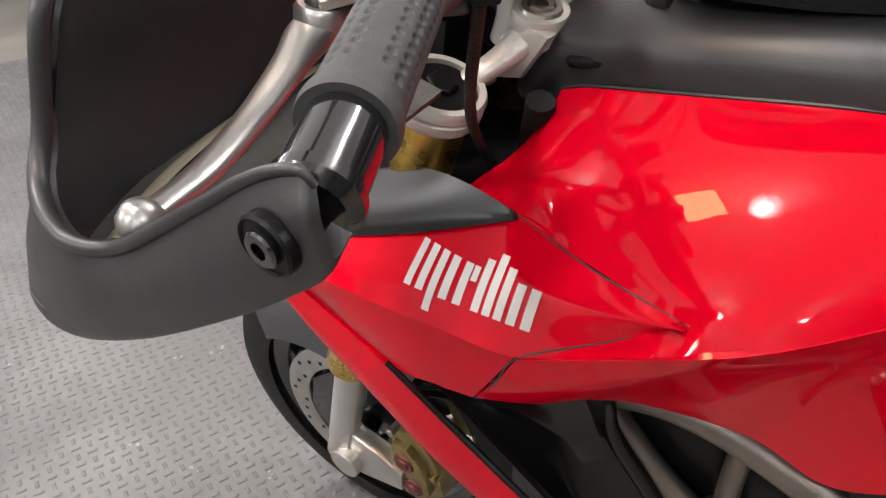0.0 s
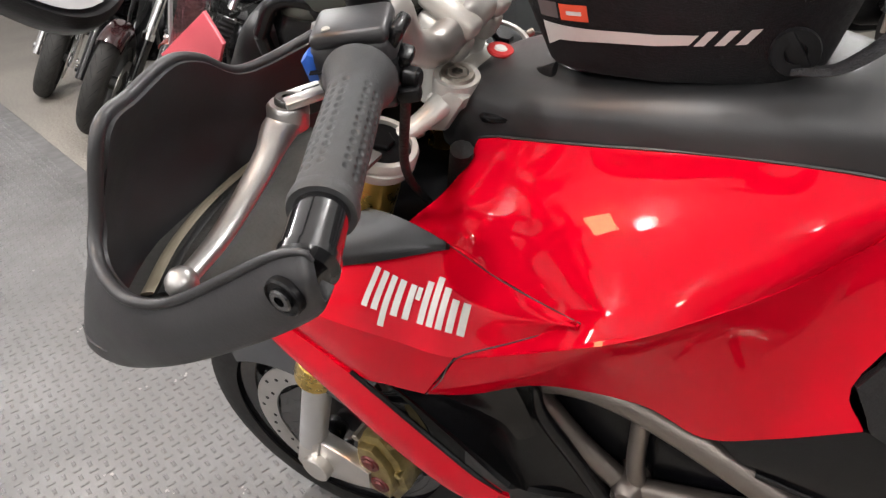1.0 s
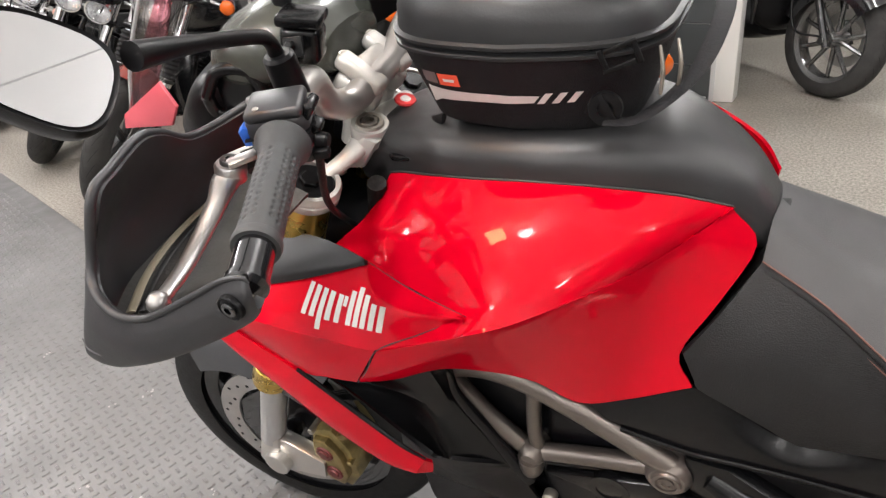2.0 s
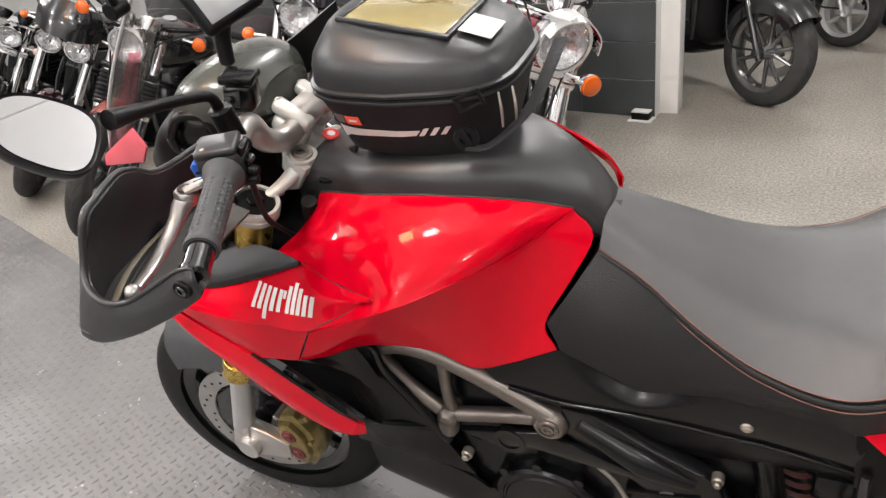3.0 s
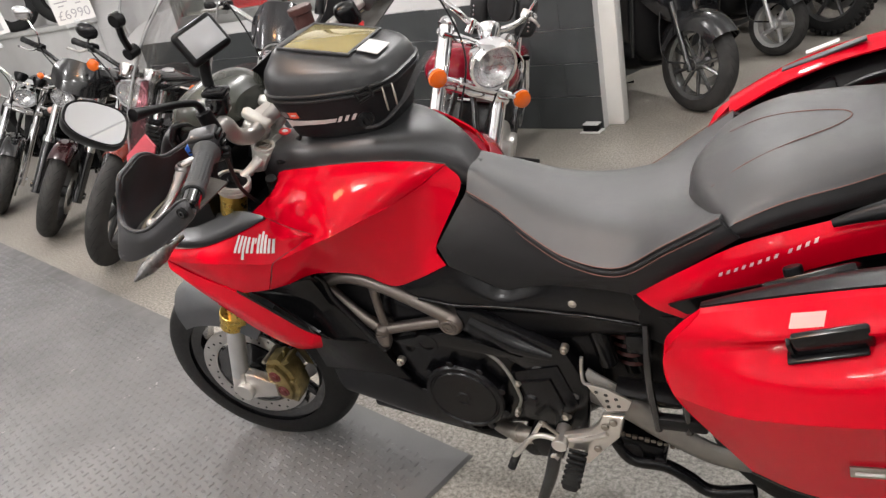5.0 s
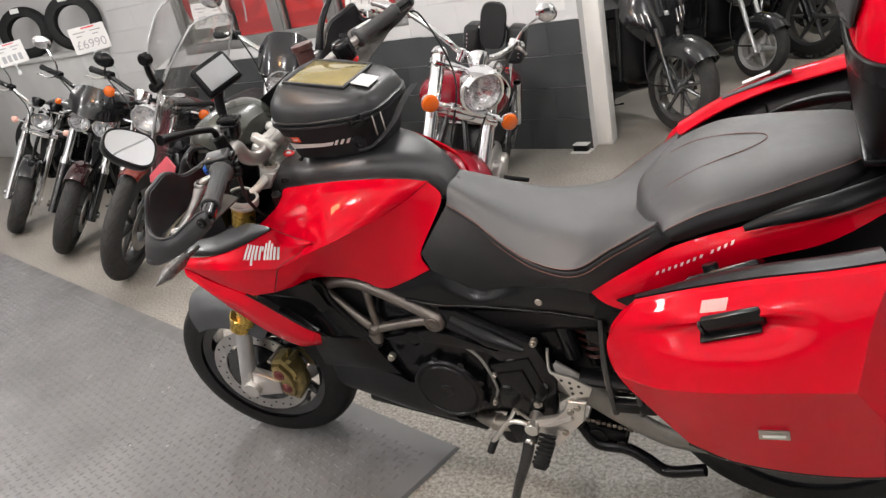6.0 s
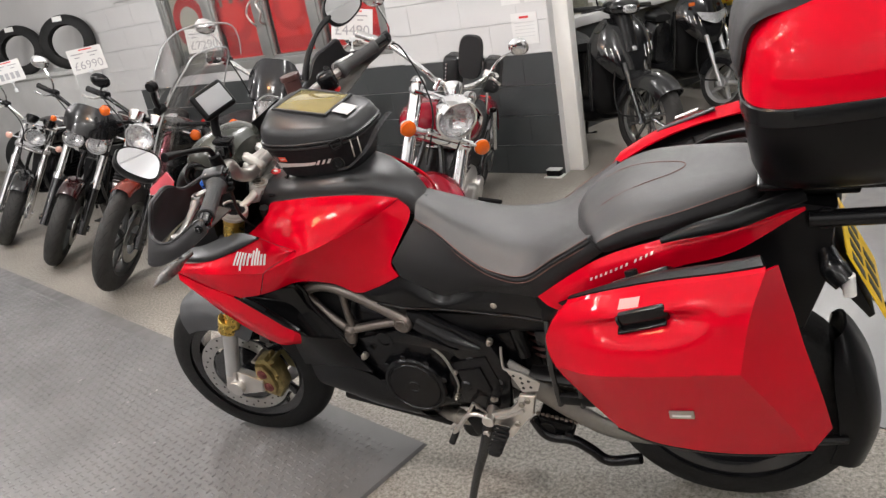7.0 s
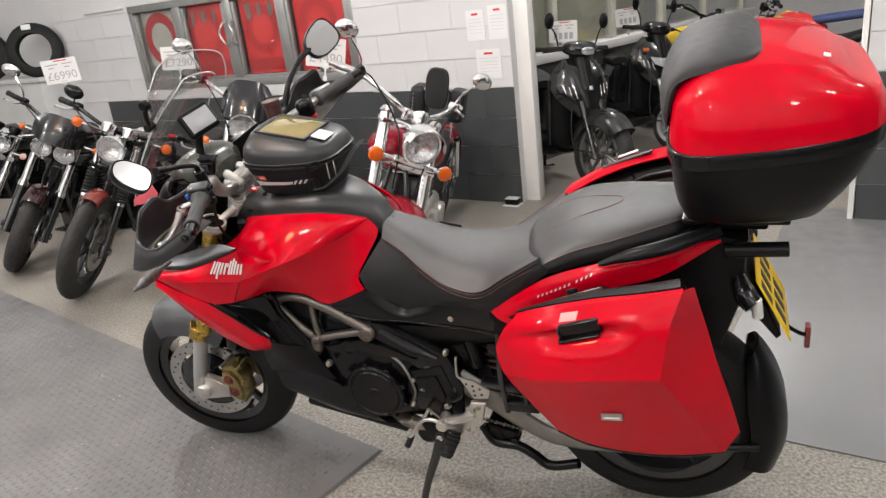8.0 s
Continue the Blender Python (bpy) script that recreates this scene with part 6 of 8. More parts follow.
# hand guard
G = [[(-0.455, -0.185, 1.098), (-0.480, -0.185, 1.050), (-0.475, -0.190, 0.990)],
     [(-0.478, -0.235, 1.090), (-0.492, -0.240, 1.045), (-0.485, -0.250, 0.985)],
     [(-0.476, -0.270, 1.098), (-0.493, -0.285, 1.050), (-0.486, -0.300, 0.985)],
     [(-0.468, -0.300, 1.120), (-0.490, -0.320, 1.060), (-0.483, -0.335, 0.985)],
     [(-0.459, -0.330, 1.131), (-0.484, -0.355, 1.065), (-0.478, -0.370, 0.987)],
     [(-0.446, -0.372, 1.129), (-0.474, -0.395, 1.065), (-0.472, -0.405, 0.992)],
     [(-0.428, -0.408, 1.128), (-0.458, -0.422, 1.067), (-0.462, -0.432, 1.000)],
     [(-0.438, -0.427, 1.082), (-0.451, -0.444, 1.046), (-0.4635, -0.456, 1.004)],
     [(-0.434, -0.439, 1.066), (-0.445, -0.454, 1.036), (-0.450, -0.462, 1.000)],
     [(-0.414, -0.450, 1.060), (-0.424, -0.461, 1.032), (-0.4236, -0.463, 1.001)],
     [(-0.390, -0.455, 1.056), (-0.393, -0.463, 1.035), (-0.3875, -0.461, 1.012)],
     [(-0.362, -0.450, 1.059), (-0.358, -0.458, 1.043), (-0.3535, -0.455, 1.024)],
     [(-0.316, -0.443, 1.083), (-0.312, -0.450, 1.066), (-0.3072, -0.447, 1.047)],
     [(-0.288, -0.438, 1.098), (-0.281, -0.4455, 1.083), (-0.2778, -0.441, 1.064)],
     [(-0.270, -0.436, 1.1035), (-0.2665, -0.4425, 1.090), (-0.268, -0.438, 1.071)],
     [(-0.265, -0.435, 1.099), (-0.263, -0.438, 1.090), (-0.2645, -0.436, 1.077)]]
G = [r + [(r[2][0] + (0.003 if 6 < k < 13 else 0 if k > 12 else 0.016), r[2][1] + (0.008 if k > 12 else 0.012 if k > 6 else 0.004), r[2][2] + (0.003 if k > 10 else -0.001 if k > 6 else -0.004))] for k, r in enumerate(G)]
for s in (1, -1):
    gd = part("hand_guard", sheet([[(x, y * s, z) for x, y, z in r] for r in G], 0.0065, 5, 6, (1, s, 0)), GUARDM, bike, "black plastic hand guard")
    if s < 0:
        gd.matrix_local = RIGHT
    part("guard_floor", sheet([[(-0.484, -0.21 * s, 1.022), (-0.486, -0.30 * s, 1.022), (-0.474, -0.38 * s, 1.022), (-0.442, -0.44 * s, 1.022)], [(-0.44, -0.21 * s, 1.018), (-0.435, -0.30 * s, 1.018), (-0.425, -0.38 * s, 1.018), (-0.41, -0.446 * s, 1.018)], [(-0.405, -0.21 * s, 1.006), (-0.40, -0.30 * s, 1.006), (-0.392, -0.38 * s, 1.010), (-0.385, -0.446 * s, 1.016)]], 0.004, 3, 4, (0, 0, -1)), mat("dusty_dark_plastic", (0.05, 0.048, 0.044), 0.55, 0, 0.3, 25, 0.15, 300), gd, "dusty floor inside the guard")
    part("guard_rim", tube([(x, y * s, z) for (x, y, z), *_ in G], [0.0042] * 10 + [0.0036, 0.003, 0.0026, 0.0022, 0.0018, 0.001], 10, 6), GUARDM, gd)
    part("guard_crease", tube([(x + 0.001, y * s + 0.0008 * s, z + 0.010) for x, y, z in (G[7][2], G[8][2], G[9][2], G[10][2])], [0.0004, 0.0011, 0.0011, 0.0004], 8, 6), GUARDM, gd)
    part("guard_slot", tube([(-0.483, -0.235 * s, 1.0235), (-0.477, -0.315 * s, 1.0235), (-0.460, -0.375 * s, 1.0235), (-0.432, -0.425 * s, 1.0235)], 0.0045, 8, 5, 0.3, (0, 0, 1)), mat("beige_plastic", (0.30, 0.26, 0.19), 0.5), gd, "pale beige slot strip")
    part("slot_gap", tube([(-0.474, -0.235 * s, 1.022), (-0.468, -0.315 * s, 1.022), (-0.451, -0.372 * s, 1.022), (-0.425, -0.42 * s, 1.022)], 0.0028, 8, 5, 0.3, (0, 0, 1)), DARKDEC, gd)
    SCREW = pose(-0.2785, -0.4462 * s, 1.0835, 90 * s)
    part("screw_pocket", lathe([(0.0, 0.0004), (0.0088, 0.0004), (0.0094, 0.0014), (0.0102, 0.0004), (0.0102, -0.003), (0, -0.003)], 28, SCREW), BLACKP, gd)
    part("guard_screw", lathe([(0.0028, 0.0030), (0.0052, 0.0030), (0.0060, 0.0022), (0.0060, -0.001), (0, -0.001), (0, 0.0008), (0.0028, 0.0008)], 24, SCREW), GLOSSB, gd, "black hexagon socket screw")

# mirrors
def mirror(s, centre, right, up_, stem, k0=1.0):
    ex = Vector(right).normalized()
    ez = (Vector(up_) - ex * Vector(up_).dot(ex)).normalized()
    ey = ez.cross(ex)
    m = Matrix((( ex.x, ey.x, ez.x, centre[0]), (ex.y, ey.y, ez.y, centre[1]), (ex.z, ey.z, ez.z, centre[2]), (0, 0, 0, 1)))
    def shape(k, y, dz=0.0):
        return [(0.1 * k0 * k * math.copysign(abs(math.cos(a)) ** 0.75, math.cos(a)), y, 0.074 * k0 * k * math.copysign(abs(math.sin(a)) ** 0.72, math.sin(a)) * (1 + 0.16 * math.cos(a) * s) + dz) for a in (2 * math.pi * q / 40 for q in range(40))]
    back = part("mirror_housing", moved(loft([shape(0.96, -0.002), shape(1.03, -0.004), shape(1.06, 0.004), shape(1.02, 0.016), shape(0.8, 0.03), shape(0.4, 0.037)]), m), BLACKP, bike, "black mirror housing")
    part("mirror_glass", moved(loft([shape(0.945, -0.0035), shape(0.945, -0.0022)]), m), MIRROR, back, "mirror glass")
    part("mirror_stem", tube(stem, [0.0105, 0.0085] + [0.0066] * (len(stem) - 4) + [0.0085, 0.011], 12), BLACKP, bike, "black mirror stem")
    return back


mirror(1, (-0.386, -0.424, 1.238), (0.452, 0.585, -0.674), (-0.212, 0.804, 0.555), [(-0.364, -0.372, 1.224), (-0.367, -0.34, 1.216), (-0.375, -0.30, 1.204), (-0.388, -0.235, 1.182), (-0.397, -0.205, 1.166), (-0.401, -0.195, 1.135), (-0.400, -0.19, 1.10)], 0.46)
part("mirror_clamp", cyl((-0.400, -0.188, 1.088), (-0.398, -0.199, 1.152), 0.0165, 0.015, 24, 0.003), BLACKP, bike, "black mirror clamp post")
mirror(1, (-0.31, 0.43, 1.335), (0.3, 0.845, 0.443), (-0.525, -0.241, 0.816), [(-0.335, 0.385, 1.315), (-0.34, 0.345, 1.305), (-0.345, 0.30, 1.285), (-0.35, 0.24, 1.245), (-0.358, 0.205, 1.19)], 0.64)

# dash, screen, nose cowl
part("dash_housing", smooth_loft([(-0.70, 0.01, 0.98, 0.1, 0.05, 3), (-0.64, 0.01, 1.02, 0.12, 0.06, 3), (-0.57, 0.01, 1.045, 0.10, 0.045, 3), (-0.53, 0.01, 1.045, 0.07, 0.025, 3)], 4, 28), BLACKP, bike, "black instrument housing")
part("dash_lens", smooth_loft([(-0.615, -0.005, 1.070, 0.075, 0.030, 2.6), (-0.585, -0.005, 1.088, 0.100, 0.046, 2.6), (-0.535, 0.0, 1.096, 0.108, 0.052, 2.5), (-0.490, 0.005, 1.092, 0.092, 0.044, 2.4), (-0.462, 0.005, 1.082, 0.060, 0.026, 2.3)], 5, 30), mat("smoky_dash_lens", (0.045, 0.048, 0.040), 0.25, 0, 0.2, 9, coat=0.25), bike, "smoky grey dash lens")
part("dash_bezel", join(tube([(-0.60, -0.118, 1.06), (-0.575, -0.112, 1.09), (-0.54, -0.10, 1.085), (-0.535, -0.095, 1.05), (-0.565, -0.10, 1.03), (-0.598, -0.112, 1.035), (-0.60, -0.118, 1.06)], 0.008, 10, 5), box(0.05, 0.012, 0.045, (-0.568, -0.098, 1.06), 0.006, pose(0, 0, 0, 0, 0, 12))), SATIN, bike, "black dash bezel with buttons")
part("nose_cowl", smooth_loft([(-0.80, 0, 0.82, 0.07, 0.05, 3), (-0.74, 0, 0.86, 0.13, 0.09, 3), (-0.64, 0, 0.89, 0.165, 0.10, 3), (-0.54, 0, 0.90, 0.16, 0.09, 3)], 4, 28), BLACKP, bike, "black nose cowl")
part("windscreen", sheet([[(-0.735, -0.135, 1.02), (-0.765, -0.07, 1.03), (-0.775, 0, 1.03), (-0.765, 0.07, 1.03), (-0.735, 0.135, 1.02)], [(-0.66, -0.145, 1.13), (-0.70, -0.07, 1.14), (-0.71, 0, 1.145), (-0.70, 0.07, 1.14), (-0.66, 0.145, 1.13)], [(-0.565, -0.13, 1.25), (-0.60, -0.065, 1.265), (-0.61, 0, 1.27), (-0.60, 0.065, 1.265), (-0.565, 0.13, 1.25)], [(-0.485, -0.09, 1.335), (-0.50, -0.045, 1.35), (-0.505, 0, 1.353), (-0.50, 0.045, 1.35), (-0.485, 0.09, 1.335)]], 0.003, 5, 5), CLEAR, bike, "tall clear windscreen").visible_shadow = False
part("screen_edge", tube([(-0.735, -0.135, 1.02), (-0.66, -0.145, 1.13), (-0.565, -0.13, 1.25), (-0.485, -0.09, 1.335), (-0.505, 0, 1.353), (-0.485, 0.09, 1.335), (-0.565, 0.13, 1.25), (-0.66, 0.145, 1.13), (-0.735, 0.135, 1.02)], 0.0022, 8, 6), mat("screen_rim", (0.35, 0.36, 0.36), 0.15), bike)
part("screen_red_film", sheet([[(-0.71, -0.148, 1.05), (-0.675, -0.143, 1.05)], [(-0.64, -0.148, 1.13), (-0.61, -0.141, 1.13)], [(-0.582, -0.138, 1.2), (-0.565, -0.134, 1.2)]], 0.002, 4, 3), PINKF, bike, "red film on the screen edge")
part("red_flap", prism([(-0.705, 1.035), (-0.695, 1.055), (-0.612, 1.10), (-0.60, 1.07), (-0.62, 1.045)], -0.167, -0.162, 0.001), PINKG, bike, "red plastic screen flap")
both("cockpit_wing", sheet([[(-0.66, -0.14, 0.98), (-0.56, -0.11, 1.01), (-0.49, -0.09, 1.0)], [(-0.66, -0.12, 0.92), (-0.56, -0.11, 0.94), (-0.50, -0.1, 0.94)]], 0.004, 3, 4, (0, 1, 0)), BLACKP, "black cockpit side panel")
part("cockpit_fin", sheet([[(-0.56, 0.08, 1.10), (-0.5, 0.11, 1.125), (-0.43, 0.15, 1.165)], [(-0.56, 0.09, 1.05), (-0.5, 0.12, 1.06), (-0.44, 0.15, 1.09)]], 0.006, 3, 4), BLACKP, bike, "black cockpit fin")
dfl = sheet([[(-0.505, -0.185, 1.30), (-0.55, -0.1, 1.30), (-0.565, 0, 1.30), (-0.55, 0.1, 1.30), (-0.505, 0.16, 1.30)], [(-0.49, -0.19, 1.345), (-0.53, -0.1, 1.355), (-0.545, 0, 1.358), (-0.525, 0.1, 1.355), (-0.485, 0.15, 1.35)], [(-0.478, -0.165, 1.385), (-0.50, -0.1, 1.41), (-0.51, -0.02, 1.42), (-0.50, 0.06, 1.412), (-0.475, 0.12, 1.39)]], 0.003, 5, 5)
deflector = part("screen_deflector", dfl, CLEAR, bike, "clear clip-on wind deflector")
deflector.visible_shadow = False
part("deflector_edge", tube([(-0.505, -0.185, 1.30), (-0.49, -0.19, 1.345), (-0.478, -0.165, 1.385), (-0.50, -0.1, 1.41), (-0.51, -0.02, 1.42), (-0.50, 0.06, 1.412), (-0.475, 0.12, 1.39), (-0.485, 0.15, 1.35), (-0.505, 0.16, 1.30)], 0.002, 8, 6), MATS["screen_rim"], deflector)
for s in (-1,):
    part("deflector_clamp", join(cyl((-0.50, s * 0.185, 1.335), (-0.50, s * 0.205, 1.335), 0.014, None, 16, 0.003), tube([(-0.505, s * 0.19, 1.335), (-0.53, s * 0.175, 1.30), (-0.555, s * 0.15, 1.265)], 0.007, 8, 3), cyl((-0.555, s * 0.135, 1.265), (-0.555, s * 0.162, 1.262), 0.012, None, 16)), BLACKP, deflector, "black clamp knob")
# front indicators
both("front_indicator", tube([(-0.615, -0.20, 0.868), (-0.618, -0.235, 0.866), (-0.622, -0.265, 0.864), (-0.632, -0.305, 0.858), (-0.643, -0.34, 0.85)], [0.007, 0.009, 0.022, 0.02, 0.003], 16, 6, 0.75), DIRTYG, "grey teardrop front indicator")

# satellite navigation unit
NAV = Matrix(((0.754, 0.461, -0.467, -0.50), (-0.503, 0.863, 0.041, -0.02), (0.422, 0.204, 0.883, 1.232), (0, 0, 0, 1)))  # face, long side, short side
nav = thing("satnav", BIKE @ NAV, "black motorcycle satnav with blank grey screen on the dash", "satnav")
part("case", box(0.024, 0.1, 0.078, (0, 0, 0), 0.016, None, 4), BLACKP, nav)
part("screen", box(0.002, 0.078, 0.054, (0.0125, 0.002, 0), 0.003), SCREENM, nav, "blank grey screen")
part("mount", tube([(-0.01, -0.01, -0.02), (-0.035, -0.03, -0.05), (-0.05, -0.05, -0.1)], 0.012, 10), BLACKP, nav)

# ---- tank bag ----
bag = thing("tank_bag", BIKE @ Matrix.Translation((-0.017, 0.02, 0)), "black moulded tank bag with map window on the tank", "bag")


def bag_ring(z, x0, x1, w, p=3.8, n=44, taper=0.80, tilt=0.012):
    out = []
    x1 -= 0.016
    for k in range(n):
        a = 2 * math.pi * k / n
        c, s = math.cos(a), math.sin(a)
        u = math.copysign(abs(c) ** (2 / p), c)
        out.append(((x0 + x1) / 2 + (x1 - x0) / 2 * u, w * math.copysign(abs(s) ** (2 / p), s) * (1 - (1 - taper) * max(0, u)), z + tilt * (0.5 - 0.5 * u)))
    return out


body = part("body", loft([bag_ring(1.018, -0.30, -0.085, 0.095), bag_ring(1.022, -0.315, -0.075, 0.107), bag_ring(1.06, -0.325, -0.062, 0.118), bag_ring(1.096, -0.335, -0.05, 0.128), bag_ring(1.104, -0.336, -0.048, 0.13)]), BAGM, bag, "black fabric lower body")
for zz in (1.104, 1.1135):
    part("zip_piping", loft([bag_ring(zz, -0.338, -0.046, 0.131), bag_ring(zz + 0.002, -0.342, -0.042, 0.135), bag_ring(zz + 0.005, -0.342, -0.042, 0.135), bag_ring(zz + 0.007, -0.338, -0.046, 0.131)]), BAGTOP, bag, "black zip piping")
part("zip_tape", loft([bag_ring(1.109, -0.336, -0.048, 0.1305), bag_ring(1.115, -0.336, -0.048, 0.1305)]), BAGM, bag)
lid = part("lid", loft([bag_ring(1.118, -0.337, -0.047, 0.131, tilt=0.014), bag_ring(1.134, -0.335, -0.051, 0.129, tilt=0.018), bag_ring(1.146, -0.329, -0.058, 0.124, tilt=0.022), bag_ring(1.152, -0.322, -0.064, 0.118, tilt=0.025), bag_ring(1.163, -0.308, -0.095, 0.098, tilt=0.033), bag_ring(1.1665, -0.300, -0.105, 0.090, tilt=0.035), bag_ring(1.1675, -0.288, -0.117, 0.08, tilt=0.034), bag_ring(1.1677, -0.25, -0.15, 0.04, tilt=0.02)]), BAGTOP, bag, "moulded black lid")
WINF = Matrix.Translation((-0.207, 0.0, 1.1860)) @ pose(0, 0, 0, 0, 11.2)
part("map_window", moved(box(0.140, 0.128, 0.003, (0, 0, 0), 0.0012), WINF), MAPW, lid, "olive tinted map window")
part("window_border", moved(join(box(0.156, 0.008, 0.006, (0, -0.068, 0), 0.002), box(0.156, 0.008, 0.006, (0, 0.068, 0), 0.002), box(0.008, 0.128, 0.006, (-0.074, 0, 0), 0.002), box(0.008, 0.128, 0.006, (0.074, 0, 0), 0.002)), WINF), BAGTOP, lid)
part("paper_tag", box(0.044, 0.056, 0.002, (-0.106, -0.02, 1.1665), 0.0008, pose(0, 0, 0, 0, 17)), SHELFM, lid, "white paper tag")
part("tag_bar", box(0.018, 0.018, 0.001, (-0.104, -0.02, 1.1672), 0, pose(0, 0, 0, 0, 17)), mat("grey_print", (0.5, 0.5, 0.5), 0.7), lid)
bskin_bm = loft([bag_ring(1.018, -0.30, -0.085, 0.095), bag_ring(1.022, -0.315, -0.075, 0.107), bag_ring(1.06, -0.325, -0.062, 0.118), bag_ring(1.096, -0.335, -0.05, 0.128), bag_ring(1.104, -0.336, -0.048, 0.13)])
bskin = BVHTree.FromBMesh(bskin_bm)
XD, ZD = (1, 0, 0), (0, 0, 1)
decal("red_label", [(0, 0), (0.012, 0), (0.024, 0), (0.024, 0.014), (0.012, 0.014), (0, 0.014)], mat("red_label", (0.75, 0.09, 0.04), 0.5), body, (-0.276, -0.1, 1.078), XD, ZD, 0.001, bskin)
decal("grey_label", [(0, 0), (0.018, 0), (0.018, 0.014), (0, 0.014)], mat("grey_label", (0.12, 0.1, 0.1), 0.5), body, (-0.296, -0.1, 1.079), XD, ZD, 0.001, bskin)
decal("label_mark", [(0, 0), (0.013, 0), (0.013, 0.0035), (0, 0.0035)], PAPER, body, (-0.270, -0.1, 1.083), XD, ZD, 0.0016, bskin)
REFL = mat("reflective_grey", (0.62, 0.6, 0.58), 0.4, 0.1, 0.04, 20)
decal("reflective_stripe", [(0, -0.004), (0.014, 0.004), (0.05, 0.006), (0.085, 0.006), (0.116, 0.006), (0.123, 0.014), (0.085, 0.016), (0.04, 0.017), (0, 0.019)], REFL, body, (-0.295, -0.1, 1.055), XD, ZD, 0.001, bskin)
for k in range(3):
    u = 0.125 + 0.014 * k
    decal("reflective_slash", [(u - 0.006, 0.006), (u + 0.001, 0.006), (u + 0.011, 0.018), (u + 0.004, 0.018)], REFL, body, (-0.295, -0.1, 1.054), XD, ZD, 0.001, bskin)
part("d_ring", join(lathe([(0.0075, -0.004), (0.0155, -0.004), (0.0165, 0), (0.0155, 0.004), (0.0075, 0.004)], 24, pose(-0.108, -0.117, 1.062, 82, 0, 14), True), box(0.012, 0.006, 0.03, (-0.108, -0.118, 1.062), 0.002, pose(0, 0, 0, 0, -30))), BLACKP, bag, "black plastic ring fastener")
part("buckle", join(box(0.03, 0.004, 0.005, (-0.092, -0.1235, 1.124), 0.0015, pose(0, 0, 0, 0, -20, 12)), box(0.03, 0.004, 0.005, (-0.092, -0.1245, 1.106), 0.0015, pose(0, 0, 0, 0, -20, 12)), box(0.005, 0.004, 0.022, (-0.106, -0.1265, 1.111), 0.0015, pose(0, 0, 0, 0, -20, 12)), box(0.005, 0.004, 0.022, (-0.078, -0.1205, 1.119), 0.0015, pose(0, 0, 0, 0, -20, 12))), BLACKP, bag, "black strap buckle")
part("strap", tube([(-0.108, -0.120, 1.05), (-0.075, -0.118, 1.055), (-0.035, -0.085, 1.085), (-0.022, -0.03, 1.115), (-0.03, 0.05, 1.12)], 0.009, 8, 6, 0.25, (0, 0, 1)), BAGM, bag, "black webbing strap")
for k in range(2):
    part("zip_pull", tube([(-0.062 + 0.012 * k, -0.105 + 0.016 * k, 1.118), (-0.058 + 0.012 * k, -0.112 + 0.016 * k, 1.098), (-0.060 + 0.012 * k, -0.11 + 0.016 * k, 1.075)], [0.0014, 0.0022, 0.0016], 8), STEEL, bag, "silver zip pull")
part("front_loop", tube([(-0.30, -0.08, 1.02), (-0.33, -0.06, 1.005), (-0.355, 0, 1.0), (-0.33, 0.06, 1.005), (-0.30, 0.08, 1.02)], 0.007, 8, 5, 0.4), BAGM, bag)

# ---- the other machines in the showroom ----
TAN = 0.5  # slope of the forks


